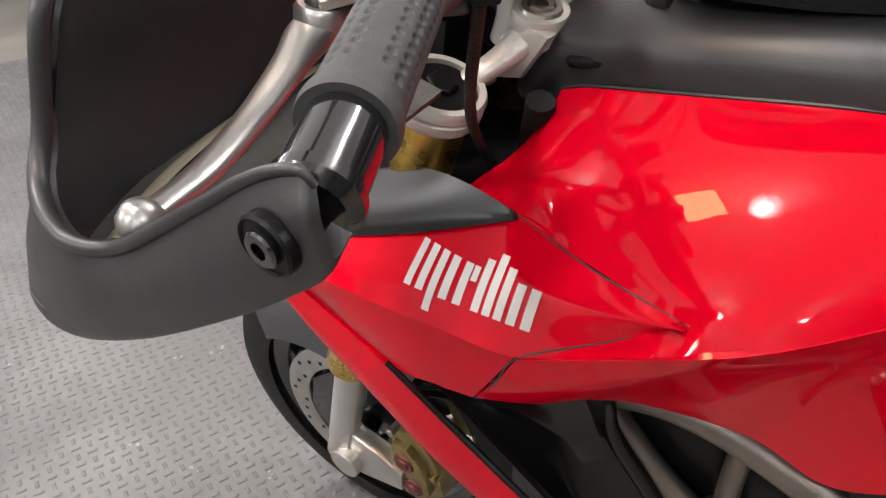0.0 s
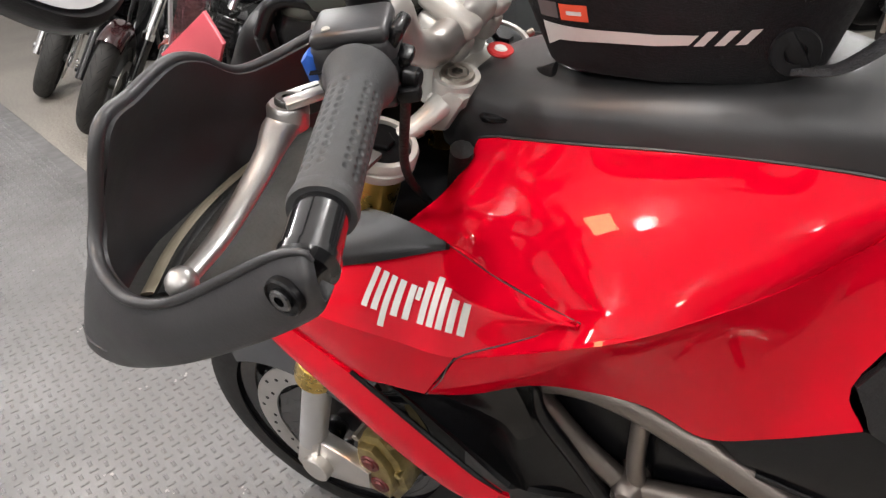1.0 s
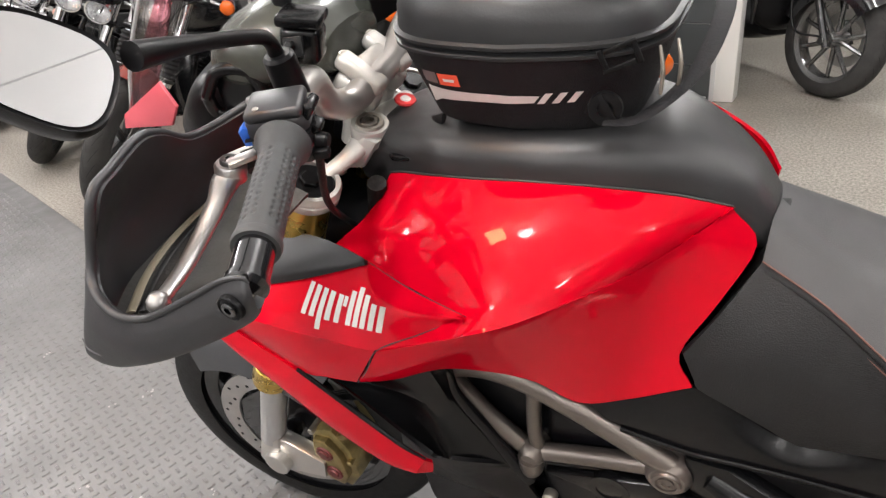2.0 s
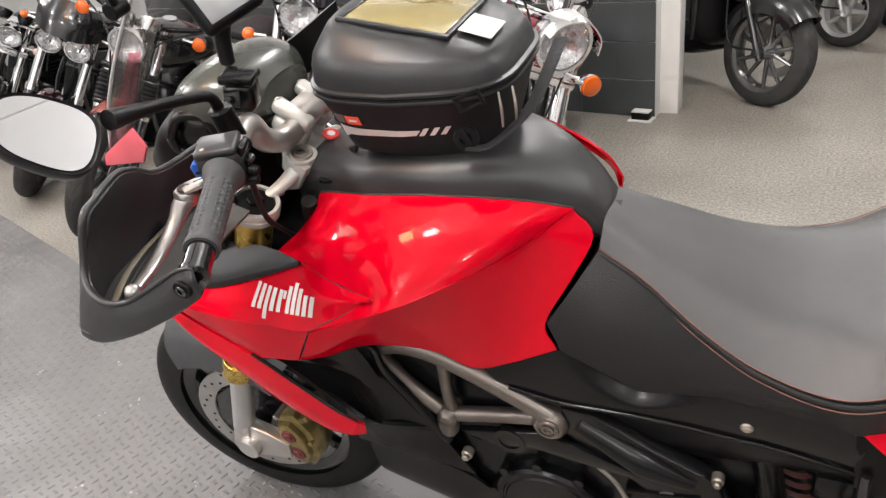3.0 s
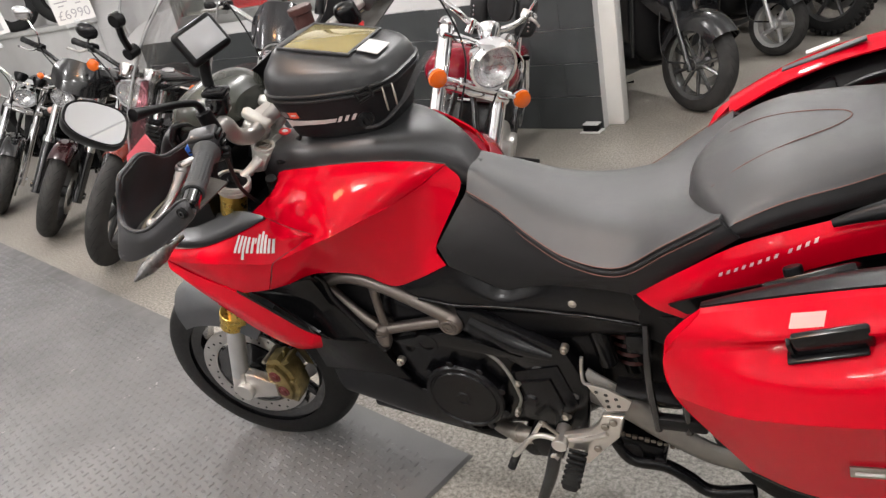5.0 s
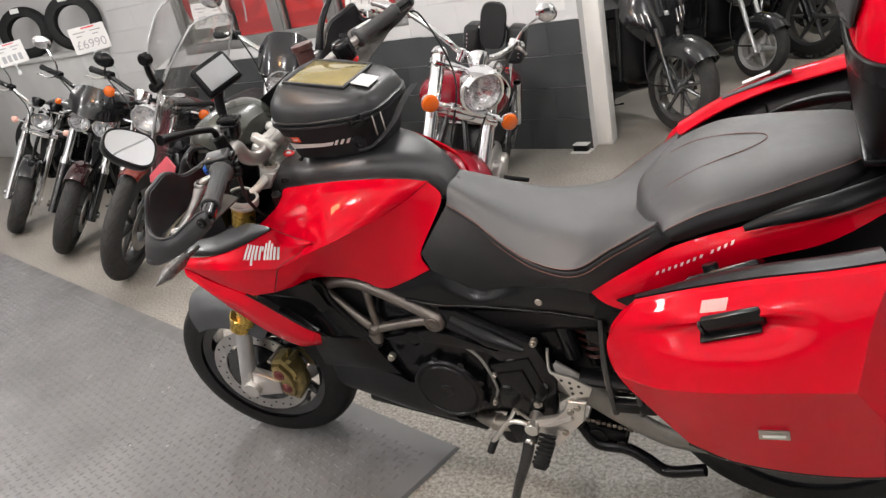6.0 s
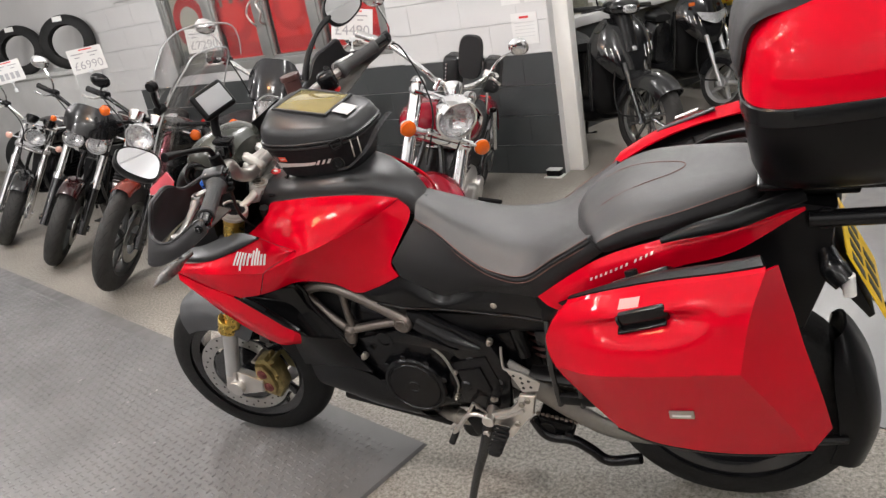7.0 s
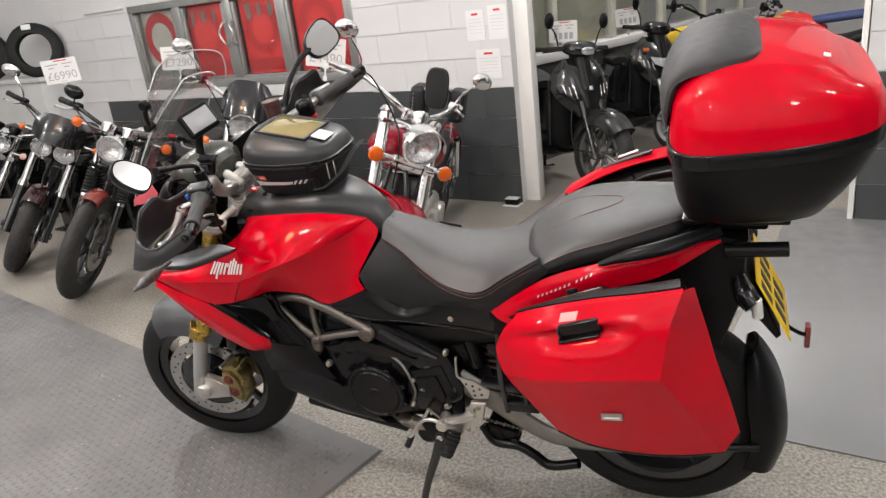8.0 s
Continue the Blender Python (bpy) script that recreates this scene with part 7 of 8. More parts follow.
def plain_wheel(parent, name, m, R, w, rimr, spokes, metal, twin=False, knobs=False, wire=False, disc=True):
    hub = part(name, cyl((0, -w * 0.55, 0), (0, w * 0.55, 0), 0.038, None, 20), metal, parent)
    hub.matrix_local = m
    flat = pose(0, 0, 0, 90)
    tyre = moved(tyre_bm(R - (0.012 if knobs else 0), w, rimr - 0.004, 56), flat)
    if knobs:
        out = bmesh.new()
        for k in range(40):
            for j, yy in enumerate((-0.4, -0.14, 0.14, 0.4)):
                q = Matrix.Rotation(2 * math.pi * (k + 0.5 * (j % 2)) / 40, 4, "Y") @ pose(0, yy * w, R - 0.012 - 0.25 * yy * yy * w) @ Matrix.Diagonal((0.024, w * 0.2, 0.026, 1))
                bmesh.ops.create_cube(out, size=1, matrix=q)
        tyre = join(tyre, out)
    ty = part("tyre", tyre, RUBBER if knobs else DUSTYR, hub, "dusty black rubber tyre")
    if not knobs:
        cuts = bmesh.new()
        for k in range(30):
            for s in (-1, 1):
                a, pts = 2 * math.pi * (k + 0.25 * s) / 30, []
                for u in (0.06, 0.14, 0.22, 0.3):
                    r = rimr - 0.004 + (R - rimr + 0.004) * math.sin(math.acos(2 * u)) ** 0.75 + 0.0004
                    b = a + (u - 0.1) * 0.8
                    pts.append([(r * math.cos(b + d), s * u * w, r * math.sin(b + d)) for d in (-0.008, 0.008)])
                v = [[cuts.verts.new(q) for q in p] for p in pts]
                for p, q in zip(v, v[1:]):
                    cuts.faces.new((p[0], p[1], q[1], q[0]))
        part("tread_groove", cuts, mat("groove_black", (0.004, 0.004, 0.004), 0.9), ty)
    part("rim", lathe([(rimr - 0.026, -w * 0.3), (rimr + 0.004, -w * 0.4), (rimr + 0.004, -w * 0.33), (rimr - 0.018, -w * 0.2), (rimr - 0.018, w * 0.2), (rimr + 0.004, w * 0.33), (rimr + 0.004, w * 0.4), (rimr - 0.026, w * 0.3), (rimr - 0.03, 0)], 56, flat, True), metal, hub)
    for k in range(spokes):
        for d in ((-0.13, 0.13) if twin else (0,)):
            a = 2 * math.pi * k / spokes + d
            b = 2 * math.pi * k / spokes + d * 2.2
            r = 0.0022 if wire else 0.011
            p0, p1 = (0.03 * math.cos(a), 0.02 * (1 if k % 2 else -1) * wire, 0.03 * math.sin(a)), ((rimr - 0.02) * math.cos(b), 0, (rimr - 0.02) * math.sin(b))
            part("spoke", cyl(p0, p1, r, None, 6, 0) if wire else tube([p0, p1], [0.014, 0.01] if twin else [0.02, 0.014], 8, 1), metal, hub)
    if disc:
        part("brake_disc", lathe([(0.09, -0.0025), (0.14, -0.0025), (0.14, 0.0025), (0.09, 0.0025)], 40, pose(0, w * 0.62, 0, 90), True), DISC, hub, "steel brake disc")
    return hub


def guard_bm(R, w, a0, a1, drop=0.05, n=9, lift=0.018):
    """A mudguard over a wheel at the origin, from angle a0 to a1 (0 is ahead, 90 above)."""
    rows = []
    for y, dr in ((-w * 0.62, -drop), (-w * 0.56, -drop * 0.3), (-w * 0.3, 0.008), (0, 0.012), (w * 0.3, 0.008), (w * 0.56, -drop * 0.3), (w * 0.62, -drop)):
        rows.append([((R + lift + dr) * math.cos(radians(a0 + (a1 - a0) * k / (n - 1))), y, (R + lift + dr) * math.sin(radians(a0 + (a1 - a0) * k / (n - 1)))) for k in range(n)])
    return sheet(rows, 0.004, 3, 2, (0, 0, -1))


def round_lamp(parent, m, r, bezel, depth=0.12, peak=False, lens=None):
    """A round headlamp whose glass faces +x at the origin of m."""
    q = m @ pose(0, 0, 0, 0, 90)
    shell = lathe([(0, -depth), (r * 0.5, -depth * 0.93), (r * 0.85, -depth * 0.6), (r, -depth * 0.2), (r * 1.06, -0.004), (r * 1.04, 0.006), (r * 0.93, 0.004), (r * 0.92, -0.008)], 36, q)
    lamp = part("headlamp", shell, bezel, parent, "round headlamp shell")
    part("lens", lathe([(r * 0.92, -0.002), (r * 0.6, 0.008), (0, 0.013)], 32, q), lens or CLEAR, lamp, "clear round lens").visible_shadow = False
    part("reflector", lathe([(r * 0.91, -0.004), (r * 0.7, -0.03), (r * 0.3, -0.055), (r * 0.12, -0.058), (r * 0.12, -0.03), (0, -0.028)], 32, q), LAMPGL, lamp, "bright reflector")
    if peak:
        part("peak", sheet([[(-0.05 + dx, r * s * c, r * s * sn) for c, sn in ((-0.98, 0.2), (-0.75, 0.7), (0, 1.03), (0.75, 0.7), (0.98, 0.2))] for dx, s in ((0.0, 1.03), (0.06, 1.09), (0.1, 1.06))], 0.004, 3, 5), bezel, lamp, "chrome headlamp peak").matrix_local = m
    return lamp


def blinker(parent, m, lens, body, side, size=0.028):
    b = part("indicator", join(cyl((0, 0, 0), (0, side * 0.06, 0), 0.008, None, 10), lathe([(0, -0.055), (size * 0.6, -0.045), (size, -0.01), (size, 0)], 20, pose(0, side * 0.075, 0, 0, 90))), body, parent)
    b.matrix_local = m
    part("lens", lathe([(size, 0), (size * 0.9, 0.012), (size * 0.5, 0.02), (0, 0.022)], 20, pose(0, side * 0.075, 0, 0, 90)), lens, b, "coloured indicator lens")
    return b


def price_card(m, price, label, bars=0):
    """A card on a clip; its face looks along +x, its foot at the origin."""
    c = thing("price_card", m, label, "price card", "price cards")
    part("card", box(0.002, 0.2, 0.145, (0, 0, 0.125), 0.0), PAPER, c)
    part("clip", join(cyl((0.004, 0, 0.0), (0.004, 0, 0.06), 0.004, None, 8), box(0.012, 0.03, 0.02, (0.003, 0, 0.055), 0.003), box(0.018, 0.022, 0.03, (0, 0, -0.008), 0.004)), mat("clear_clip_plastic", (0.6, 0.62, 0.62), 0.2), c, "clear plastic clip")
    part("heading", box(0.001, 0.075, 0.007, (0.0018, 0.01, 0.187), 0), REDPANEL, c, "red heading bar")
    for y, z, w in ((-0.045, 0.166, 0.07), (0.045, 0.166, 0.06), (-0.05, 0.146, 0.03), (0.04, 0.146, 0.03)):
        part("text_line", box(0.001, w, 0.006, (0.0018, y, z), 0), mat("pen_grey", (0.3, 0.3, 0.31), 0.7), c)
    if price:
        part("price", text_mesh(price, 0.068, 0.0003, Matrix.Translation((0.0018, 0, 0.095)) @ Matrix(((0, 0, 1, 0), (1, 0, 0, 0), (0, 1, 0, 0), (0, 0, 0, 1)))), mat("thin_pen", (0.33, 0.33, 0.34), 0.7), c, "hand-written price")
    else:
        for k in range(4):
            part("price_bar", box(0.001, 0.025, 0.045, (0.0018, -0.055 + 0.037 * k, 0.095), 0), mat("thin_pen", (0.33, 0.33, 0.34), 0.7), c)
    return c


def motorcycle(label, x, y, heading, lean, steer, s):
    b = thing("motorcycle", pose(x, y, 0, 0, 0, heading) @ pose(0, 0, 0, -lean), label, "motorcycle", "parked motorcycles")
    R, w, top = s["R"], s["w"], s["top"]
    rim = R * s.get("rim", 0.7)
    ax = Vector((-TAN, 0, 1)).normalized()
    piv = Vector((-0.07, 0, R))
    W = Matrix.Translation(piv) @ Matrix.Rotation(radians(steer), 4, ax) @ Matrix.Translation(-piv)

    def P(z, y=0.0, off=0.0):
        return Vector((-(z - R) * TAN + off, y, z))

    def fp(name, bm, material, lab=""):
        return part(name, moved(bm, W), material, b, lab)

    plain_wheel(b, "front_wheel", W @ pose(0, 0, R), R, w, rim, s.get("spokes", 7), s.get("wheel", GLOSSB), s.get("twin", False), s.get("knobs", False), s.get("wire", False))
    sp, fr = s.get("spread", 0.1), s.get("fr", 0.022)
    mid = s.get("mid", R + 0.28)
    for sy in (-1, 1):
        fp("fork_slider", join(cyl(P(R - 0.04, sy * sp, 0.01), P(mid, sy * sp), fr * 1.25, None, 20), cyl(P(R, sy * sp * 0.7), P(R, sy * sp * 1.35), 0.022, None, 16)), s["slider"], "lower fork leg")
        fp("fork_tube", cyl(P(mid, sy * sp), P(top, sy * sp), fr, None, 20), s["tube"], "upper fork tube")
        fp("fork_collar", cyl(P(mid - 0.015, sy * sp), P(mid + 0.02, sy * sp), fr * 1.35, None, 20), CHROME)
        if s.get("gaiter"):
            g = [(fr * (1.75 if k % 2 else 1.3), 0.16 * k / 16) for k in range(17)]
            q, _ = axis_frame(P(mid, sy * sp), P(top, sy * sp))
            fp("fork_gaiter", lathe([(fr, 0)] + g + [(fr, 0.16)], 20, q), RUBBER, "ribbed rubber gaiter")
        if s.get("cap"):
            fp("fork_cap", cyl(P(top, sy * sp), P(top + 0.03, sy * sp), fr * 1.25, fr * 0.9, 20, 0.006), CHROME)
    for z in s.get("yokes", (top - 0.03, top - 0.2)):
        fp("fork_yoke", box(0.07, 2 * sp + 0.06, 0.03, P(z), 0.01), s.get("yoke", SATIN), "fork yoke")
    if s.get("brace"):
        fp("cross_bar", tube([P(mid + 0.1, -sp, 0.02), P(mid + 0.1, 0, 0.04), P(mid + 0.1, sp, 0.02)], 0.012, 12), CHROME, "chrome fork cross bar")
    g = s.get("guard")
    if g:
        ob = part("front_mudguard", guard_bm(R, w * 0.88, g[0], g[1], g[3]), g[2], b, g[4])
        ob.matrix_local = W @ pose(0, 0, R)
    for (ly, lz, lr) in s["lamps"]:
        q = W @ Matrix.Translation(P(lz, ly, s.get("lampx", 0.13))) @ pose(0, 0, 0, 0, 6)
        round_lamp(b, q, lr, s.get("bezel", CHROME), 0.13, s.get("peak", False))
        fp("lamp_bracket", box(0.09, 0.03, 0.03, P(lz, ly, 0.03), 0.006), SATIN)
    bw, bz, rise, pull = s["bar"]
    base = P(top, 0, 0.0)
    B = [(base.x - pull, -bw, bz), (base.x - pull * 0.5, -bw * 0.72, bz + 0.012), (base.x + 0.0, -bw * 0.36, bz - rise * 0.5), (base.x + 0.015, -bw * 0.15, bz - rise), (base.x + 0.015, bw * 0.15, bz - rise), (base.x, bw * 0.36, bz - rise * 0.5), (base.x - pull * 0.5, bw * 0.72, bz + 0.012), (base.x - pull, bw, bz)]
    fp("handlebar", tube(B, 0.0125, 12, 6), s.get("barm", CHROME), "handlebar")
    for sy in (-1, 1):
        fp("riser", cyl((base.x + 0.015, sy * bw * 0.13, top), (base.x + 0.015, sy * bw * 0.13, bz - rise + 0.015), 0.016, None, 16), s.get("barm", CHROME))
        e = Vector((base.x - pull, sy * bw, bz))
        i = Vector((base.x - pull * 0.62, sy * bw * 0.76, bz + 0.011))
        fp("grip", join(cyl(e + (e - i) * 0.05, i, 0.0175, None, 16), cyl(e, e + (e - i) * 0.09, 0.019, None, 16)), s.get("gripm", RUBBER), "rubber grip")
        d = i - e
        fp("switch_box", box(0.05, 0.055, 0.045, i + d * 0.15, 0.012, d.to_track_quat("Y", "Z").to_matrix().to_4x4()), s.get("switch", SATIN))
        fp("lever", tube([i + Vector((0.035, 0, -0.005)), i - d * 0.3 + Vector((0.075, 0, -0.012)), e + Vector((0.06, 0, -0.02)), e - d * 0.06 + Vector((0.07, 0, -0.022))], [0.007, 0.006, 0.0055, 0.008], 8, 5), s.get("leverm", ALU), "clutch or brake lever")
        fp("control_cable", tube([i + Vector((0.02, 0, -0.01)), i + Vector((0.09, -sy * 0.05, 0.01)), P(top - 0.05, sy * 0.1, 0.1), P(top - 0.3, sy * 0.06, 0.05)], 0.004, 8, 6), BLACKP, "black control cable")
        if sy in s.get("mirrors", (-1, 1)):
            mh = s.get("mirh", 0.15)
            k = i + d * 0.1
            mp = k + Vector((-0.03, sy * s.get("miro", 0.1), mh))
            fp("mirror", join(tube([k, k + Vector((0, sy * 0.02, mh * 0.5)), mp], 0.0055, 8, 4), lathe([(0, 0.028), (0.03, 0.024), (0.05, 0.01), (0.054, 0), (0.05, -0.004), (0, -0.004)], 24, Matrix.Translation(mp + Vector((0, sy * 0.02, 0.02))) @ pose(0, 0, 0, 0, 90) @ Matrix.Diagonal((0.8, 1.1, 1, 1)))), s.get("mirm", SATIN), "mirror with stalk")
        if s.get("blink"):
            bx, by, bzz, lens, size = s["blink"]
            blinker(b, W @ Matrix.Translation(P(bzz, sy * by, bx)), lens, s.get("bezel", CHROME), sy, size)
    if s.get("lightbar"):
        z, by = s["lightbar"]
        fp("light_bar", join(cyl(P(z, -by, 0.07), P(z, by, 0.07), 0.013, None, 14), cyl(P(z, -by * 0.62, 0.07), P(z, by * 0.62, 0.07), 0.02, None, 14)), CHROME, "chrome light bar")
    n = s.get("clocks", 1)
    for k in range(n):
        cy = (k - (n - 1) / 2) * 0.12
        fp("clock", join(lathe([(0, -0.06), (0.03, -0.055), (0.046, -0.02), (0.048, 0), (0.043, 0.004), (0.04, 0), (0, -0.001)], 24, Matrix.Translation(P(top + 0.05, cy, 0.09)) @ pose(0, 0, 0, 0, -40))), s.get("clockm", SATIN), "round instrument")
    if s.get("screen"):
        sx, sw, z0, z1, sm = s["screen"]
        scr = sheet([[P(z0, -sw, sx - 0.03), P(z0, -sw * 0.6, sx + 0.04), P(z0, 0, sx + 0.06), P(z0, sw * 0.6, sx + 0.04), P(z0, sw, sx - 0.03)], [P((z0 + z1) / 2, -sw * 1.02, sx - 0.02), P((z0 + z1) / 2, -sw * 0.6, sx + 0.05), P((z0 + z1) / 2, 0, sx + 0.07), P((z0 + z1) / 2, sw * 0.6, sx + 0.05), P((z0 + z1) / 2, sw * 1.02, sx - 0.02)], [P(z1 - 0.03, -sw * 0.75, sx), P(z1 - 0.005, -sw * 0.45, sx + 0.04), P(z1, 0, sx + 0.05), P(z1 - 0.005, sw * 0.45, sx + 0.04), P(z1 - 0.03, sw * 0.75, sx)]], 0.004, 4, 4)
        fp("fly_screen", scr, sm, "dark fly screen")
    # machine behind the head stock
    wb = s.get("wb", 1.5)
    th = top - s.get("drop", 0.12)
    hx = P(th).x - 0.06
    part("fuel_tank", smooth_loft([(hx - 0.02, 0, th - 0.03, 0.05, 0.05, 2.2), (hx - 0.08, 0, th - 0.02, s.get("tw", 0.12), 0.1, 2.2), (hx - 0.22, 0, th - 0.03, s.get("tw", 0.12) * 1.12, 0.115, 2.3), (hx - 0.38, 0, th - 0.07, s.get("tw", 0.12) * 0.9, 0.085, 2.3), (hx - 0.46, 0, th - 0.1, 0.05, 0.04, 2.2)], 4, 26), s["tank"], b, s.get("tanklab", "painted fuel tank"))
    part("tank_cap", cyl((hx - 0.2, 0, th + 0.075), (hx - 0.2, 0, th + 0.095), 0.035, None, 20, 0.004), CHROME, b)
    part("seat", smooth_loft([(hx - 0.42, 0, th - 0.14, 0.07, 0.04, 2.6), (hx - 0.56, 0, th - 0.19, 0.13, 0.045, 2.8), (hx - 0.78, 0, th - 0.15, 0.14, 0.05, 2.8), (hx - 1.0, 0, th - 0.12, 0.1, 0.045, 2.8), (hx - 1.06, 0, th - 0.11, 0.05, 0.03, 2.4)], 4, 24), SEATS, b, "black vinyl seat")
    part("crankcase", join(box(0.4, 0.26, 0.24, (-wb * 0.48, 0, 0.3), 0.05, None, 3), cyl((-wb * 0.42, -0.17, 0.3), (-wb * 0.42, 0.17, 0.3), 0.09, None, 28, 0.01), cyl((-wb * 0.58, -0.16, 0.28), (-wb * 0.58, 0.16, 0.28), 0.07, None, 24, 0.01)), s.get("engine", ENGINE), b, "engine crankcase")
    for k in range(7):
        part("cylinder_fin", box(0.2 - 0.006 * abs(k - 3), 0.22, 0.01, (-wb * 0.44 + 0.01 * k, 0, 0.44 + 0.027 * k), 0.003), s.get("fins", ENGINE), b)
    part("cylinder", cyl((-wb * 0.44, 0, 0.4), (-wb * 0.4, 0, 0.66), 0.075, None, 20), s.get("engine", ENGINE), b)
    for sy in (-1, 1):
        part("frame_tube", tube([(hx - 0.02, sy * 0.03, th - 0.05), (hx + 0.05, sy * 0.09, th - 0.35), (-wb * 0.3, sy * 0.13, 0.24), (-wb * 0.62, sy * 0.13, 0.22), (-wb * 0.72, sy * 0.13, 0.5), (-wb * 0.95, sy * 0.12, th - 0.2)], 0.014, 10, 5), GLOSSB, b, "frame tube")
        part("swing_arm", cyl((-wb * 0.66, sy * 0.11, 0.34), (-wb, sy * 0.11, R), 0.02, None, 12), s.get("armm", GLOSSB), b)
        part("shock_absorber", cyl((-wb * 0.98, sy * 0.13, R + 0.03), (-wb * 0.86, sy * 0.13, th - 0.16), 0.024, None, 14), CHROME, b)
        part("footrest", cyl((-wb * 0.5, sy * 0.12, 0.26), (-wb * 0.48, sy * 0.3, 0.27), 0.012, None, 10), RUBBER, b)
    part("exhaust", join(tube([(-wb * 0.36, -0.1, 0.6), (-wb * 0.27, -0.14, 0.45), (-wb * 0.32, -0.16, 0.25), (-wb * 0.6, -0.17, 0.2), (-wb * 0.85, -0.18, 0.24)], 0.019, 12, 6), cyl((-wb * 0.74, -0.18, 0.22), (-wb * 1.12, -0.19, 0.32), 0.042, 0.046, 20, 0.01)), CHROME, b, "chrome exhaust pipe")
    plain_wheel(b, "rear_wheel", pose(-wb, 0, R), R, w * 1.25, rim, s.get("spokes", 7), s.get("wheel", GLOSSB), s.get("twin", False), s.get("knobs", False), s.get("wire", False))
    rg = part("rear_mudguard", guard_bm(R, w * 1.3, 60, 165, 0.05), s.get("rearm", s["tank"]), b, "rear mudguard")
    rg.matrix_local = pose(-wb, 0, R)
    part("tail_lamp", box(0.05, 0.09, 0.06, (-wb - 0.27, 0, R + 0.27), 0.015), REDLENS, b, "red tail lamp")
    part("radiator_cover", box(0.04, 0.2, 0.3, (-wb * 0.24, 0, 0.5), 0.012, pose(0, 0, 0, 0, -14)), SATIN, b, "black engine front cover")
    part("side_stand", tube([(-wb * 0.5, 0.12, 0.2), (-wb * 0.48, 0.2, 0.12), (-wb * 0.46, 0.26, 0.02 - 0.26 * math.tan(radians(lean)) + 0.03)], 0.011, 8, 3), SATIN, b, "side stand")
    return b


DARKWH = mat("dark_wheel_metal", (0.09, 0.09, 0.09), 0.3, 0.8, 0.1, 10)
motorcycle("black and chrome cruiser motorcycle with a round headlamp", -4.95, 1.48, -80.7, 22, 40, dict(
    R=0.303, w=0.13, top=0.97, slider=CHROME, tube=CHROME, brace=True, spread=0.098, fr=0.021, mid=0.66, lamps=[(0, 0.90, 0.072)], lampx=0.14, bar=(0.36, 0.97, 0.05, 0.12), mirrors=(-1,), mirm=CHROME,
    guard=(60, 112, GLOSSB, 0.05, "short black front mudguard"), tank=GLOSSB, spokes=9, wheel=DARKWH, blink=(0.12, 0.1, 0.86, mat("pale_pink_lens", (0.7, 0.4, 0.33), 0.2, coat=0.5), 0.026), clocks=2, yoke=CHROME))
motorcycle("black motorcycle with twin headlamps and a dark fly screen", -3.83, 1.175, -78.5, 21.5, 28, dict(
    R=0.31, w=0.118, top=1.0, slider=GLOSSB, tube=CHROME, spread=0.118, fr=0.025, mid=0.58, lamps=[(-0.073, 0.885, 0.064), (0.073, 0.885, 0.064)], lampx=0.15, bar=(0.41, 1.02, 0.03, 0.15), barm=SATIN, mirrors=(-1,), mirm=CHROME,
    guard=(66, 106, mat("near_black_maroon_paint", (0.022, 0.003, 0.004), 0.15, 0.1, coat=0.7), 0.05, "short near-black maroon front mudguard"), tank=GLOSSB, spokes=5, wheel=DARKWH, blink=(0.05, 0.16, 0.93, ORANGE, 0.02), screen=(0.17, 0.16, 0.95, 1.13, GLOSSB), clocks=1, leverm=CHROME))
motorcycle("black roadster motorcycle with a chrome ringed headlamp and fork gaiters", -2.825, 0.905, -82.5, 17.8, 19, dict(
    R=0.332, w=0.098, top=0.97, slider=GLOSSB, tube=CHROME, gaiter=True, spread=0.1, fr=0.021, mid=0.6, lamps=[(0, 0.915, 0.08)], lampx=0.14, bezel=CHROME, bar=(0.43, 1.0, 0.03, 0.12), barm=SATIN, mirrors=(-1,), mirm=SATIN, mirh=0.05, miro=0.02,
    guard=(78, 104, mat("rust_red_paint", (0.16, 0.022, 0.014), 0.25, coat=0.6), 0.03, "small rust red front mudguard"), tank=GLOSSB, spokes=7, wheel=DARKWH, blink=(0.02, 0.19, 0.96, ORANGE, 0.032), clocks=2, clockm=CHROME))
motorcycle("black motorcycle with a chrome headlamp and smoked fly screen", -1.85, 1.12, -63.7, 13.5, 2, dict(
    R=0.32, w=0.12, top=0.98, slider=CHROME, tube=CHROME, spread=0.105, lamps=[(0, 0.92, 0.083)], lampx=0.14, bar=(0.4, 1.12, 0.1, 0.1), mirrors=(-1, 1), mirm=CHROME, mirh=0.15,
    guard=(40, 140, GLOSSB, 0.06, "black front mudguard"), tank=GLOSSB, wire=True, spokes=28, wheel=CHROME, blink=(0.05, 0.14, 0.82, ORANGE, 0.027), screen=(0.12, 0.14, 0.97, 1.18, mat("smoked_black_screen", (0.012, 0.012, 0.014), 0.12, coat=0.5)), clocks=2, clockm=CHROME))
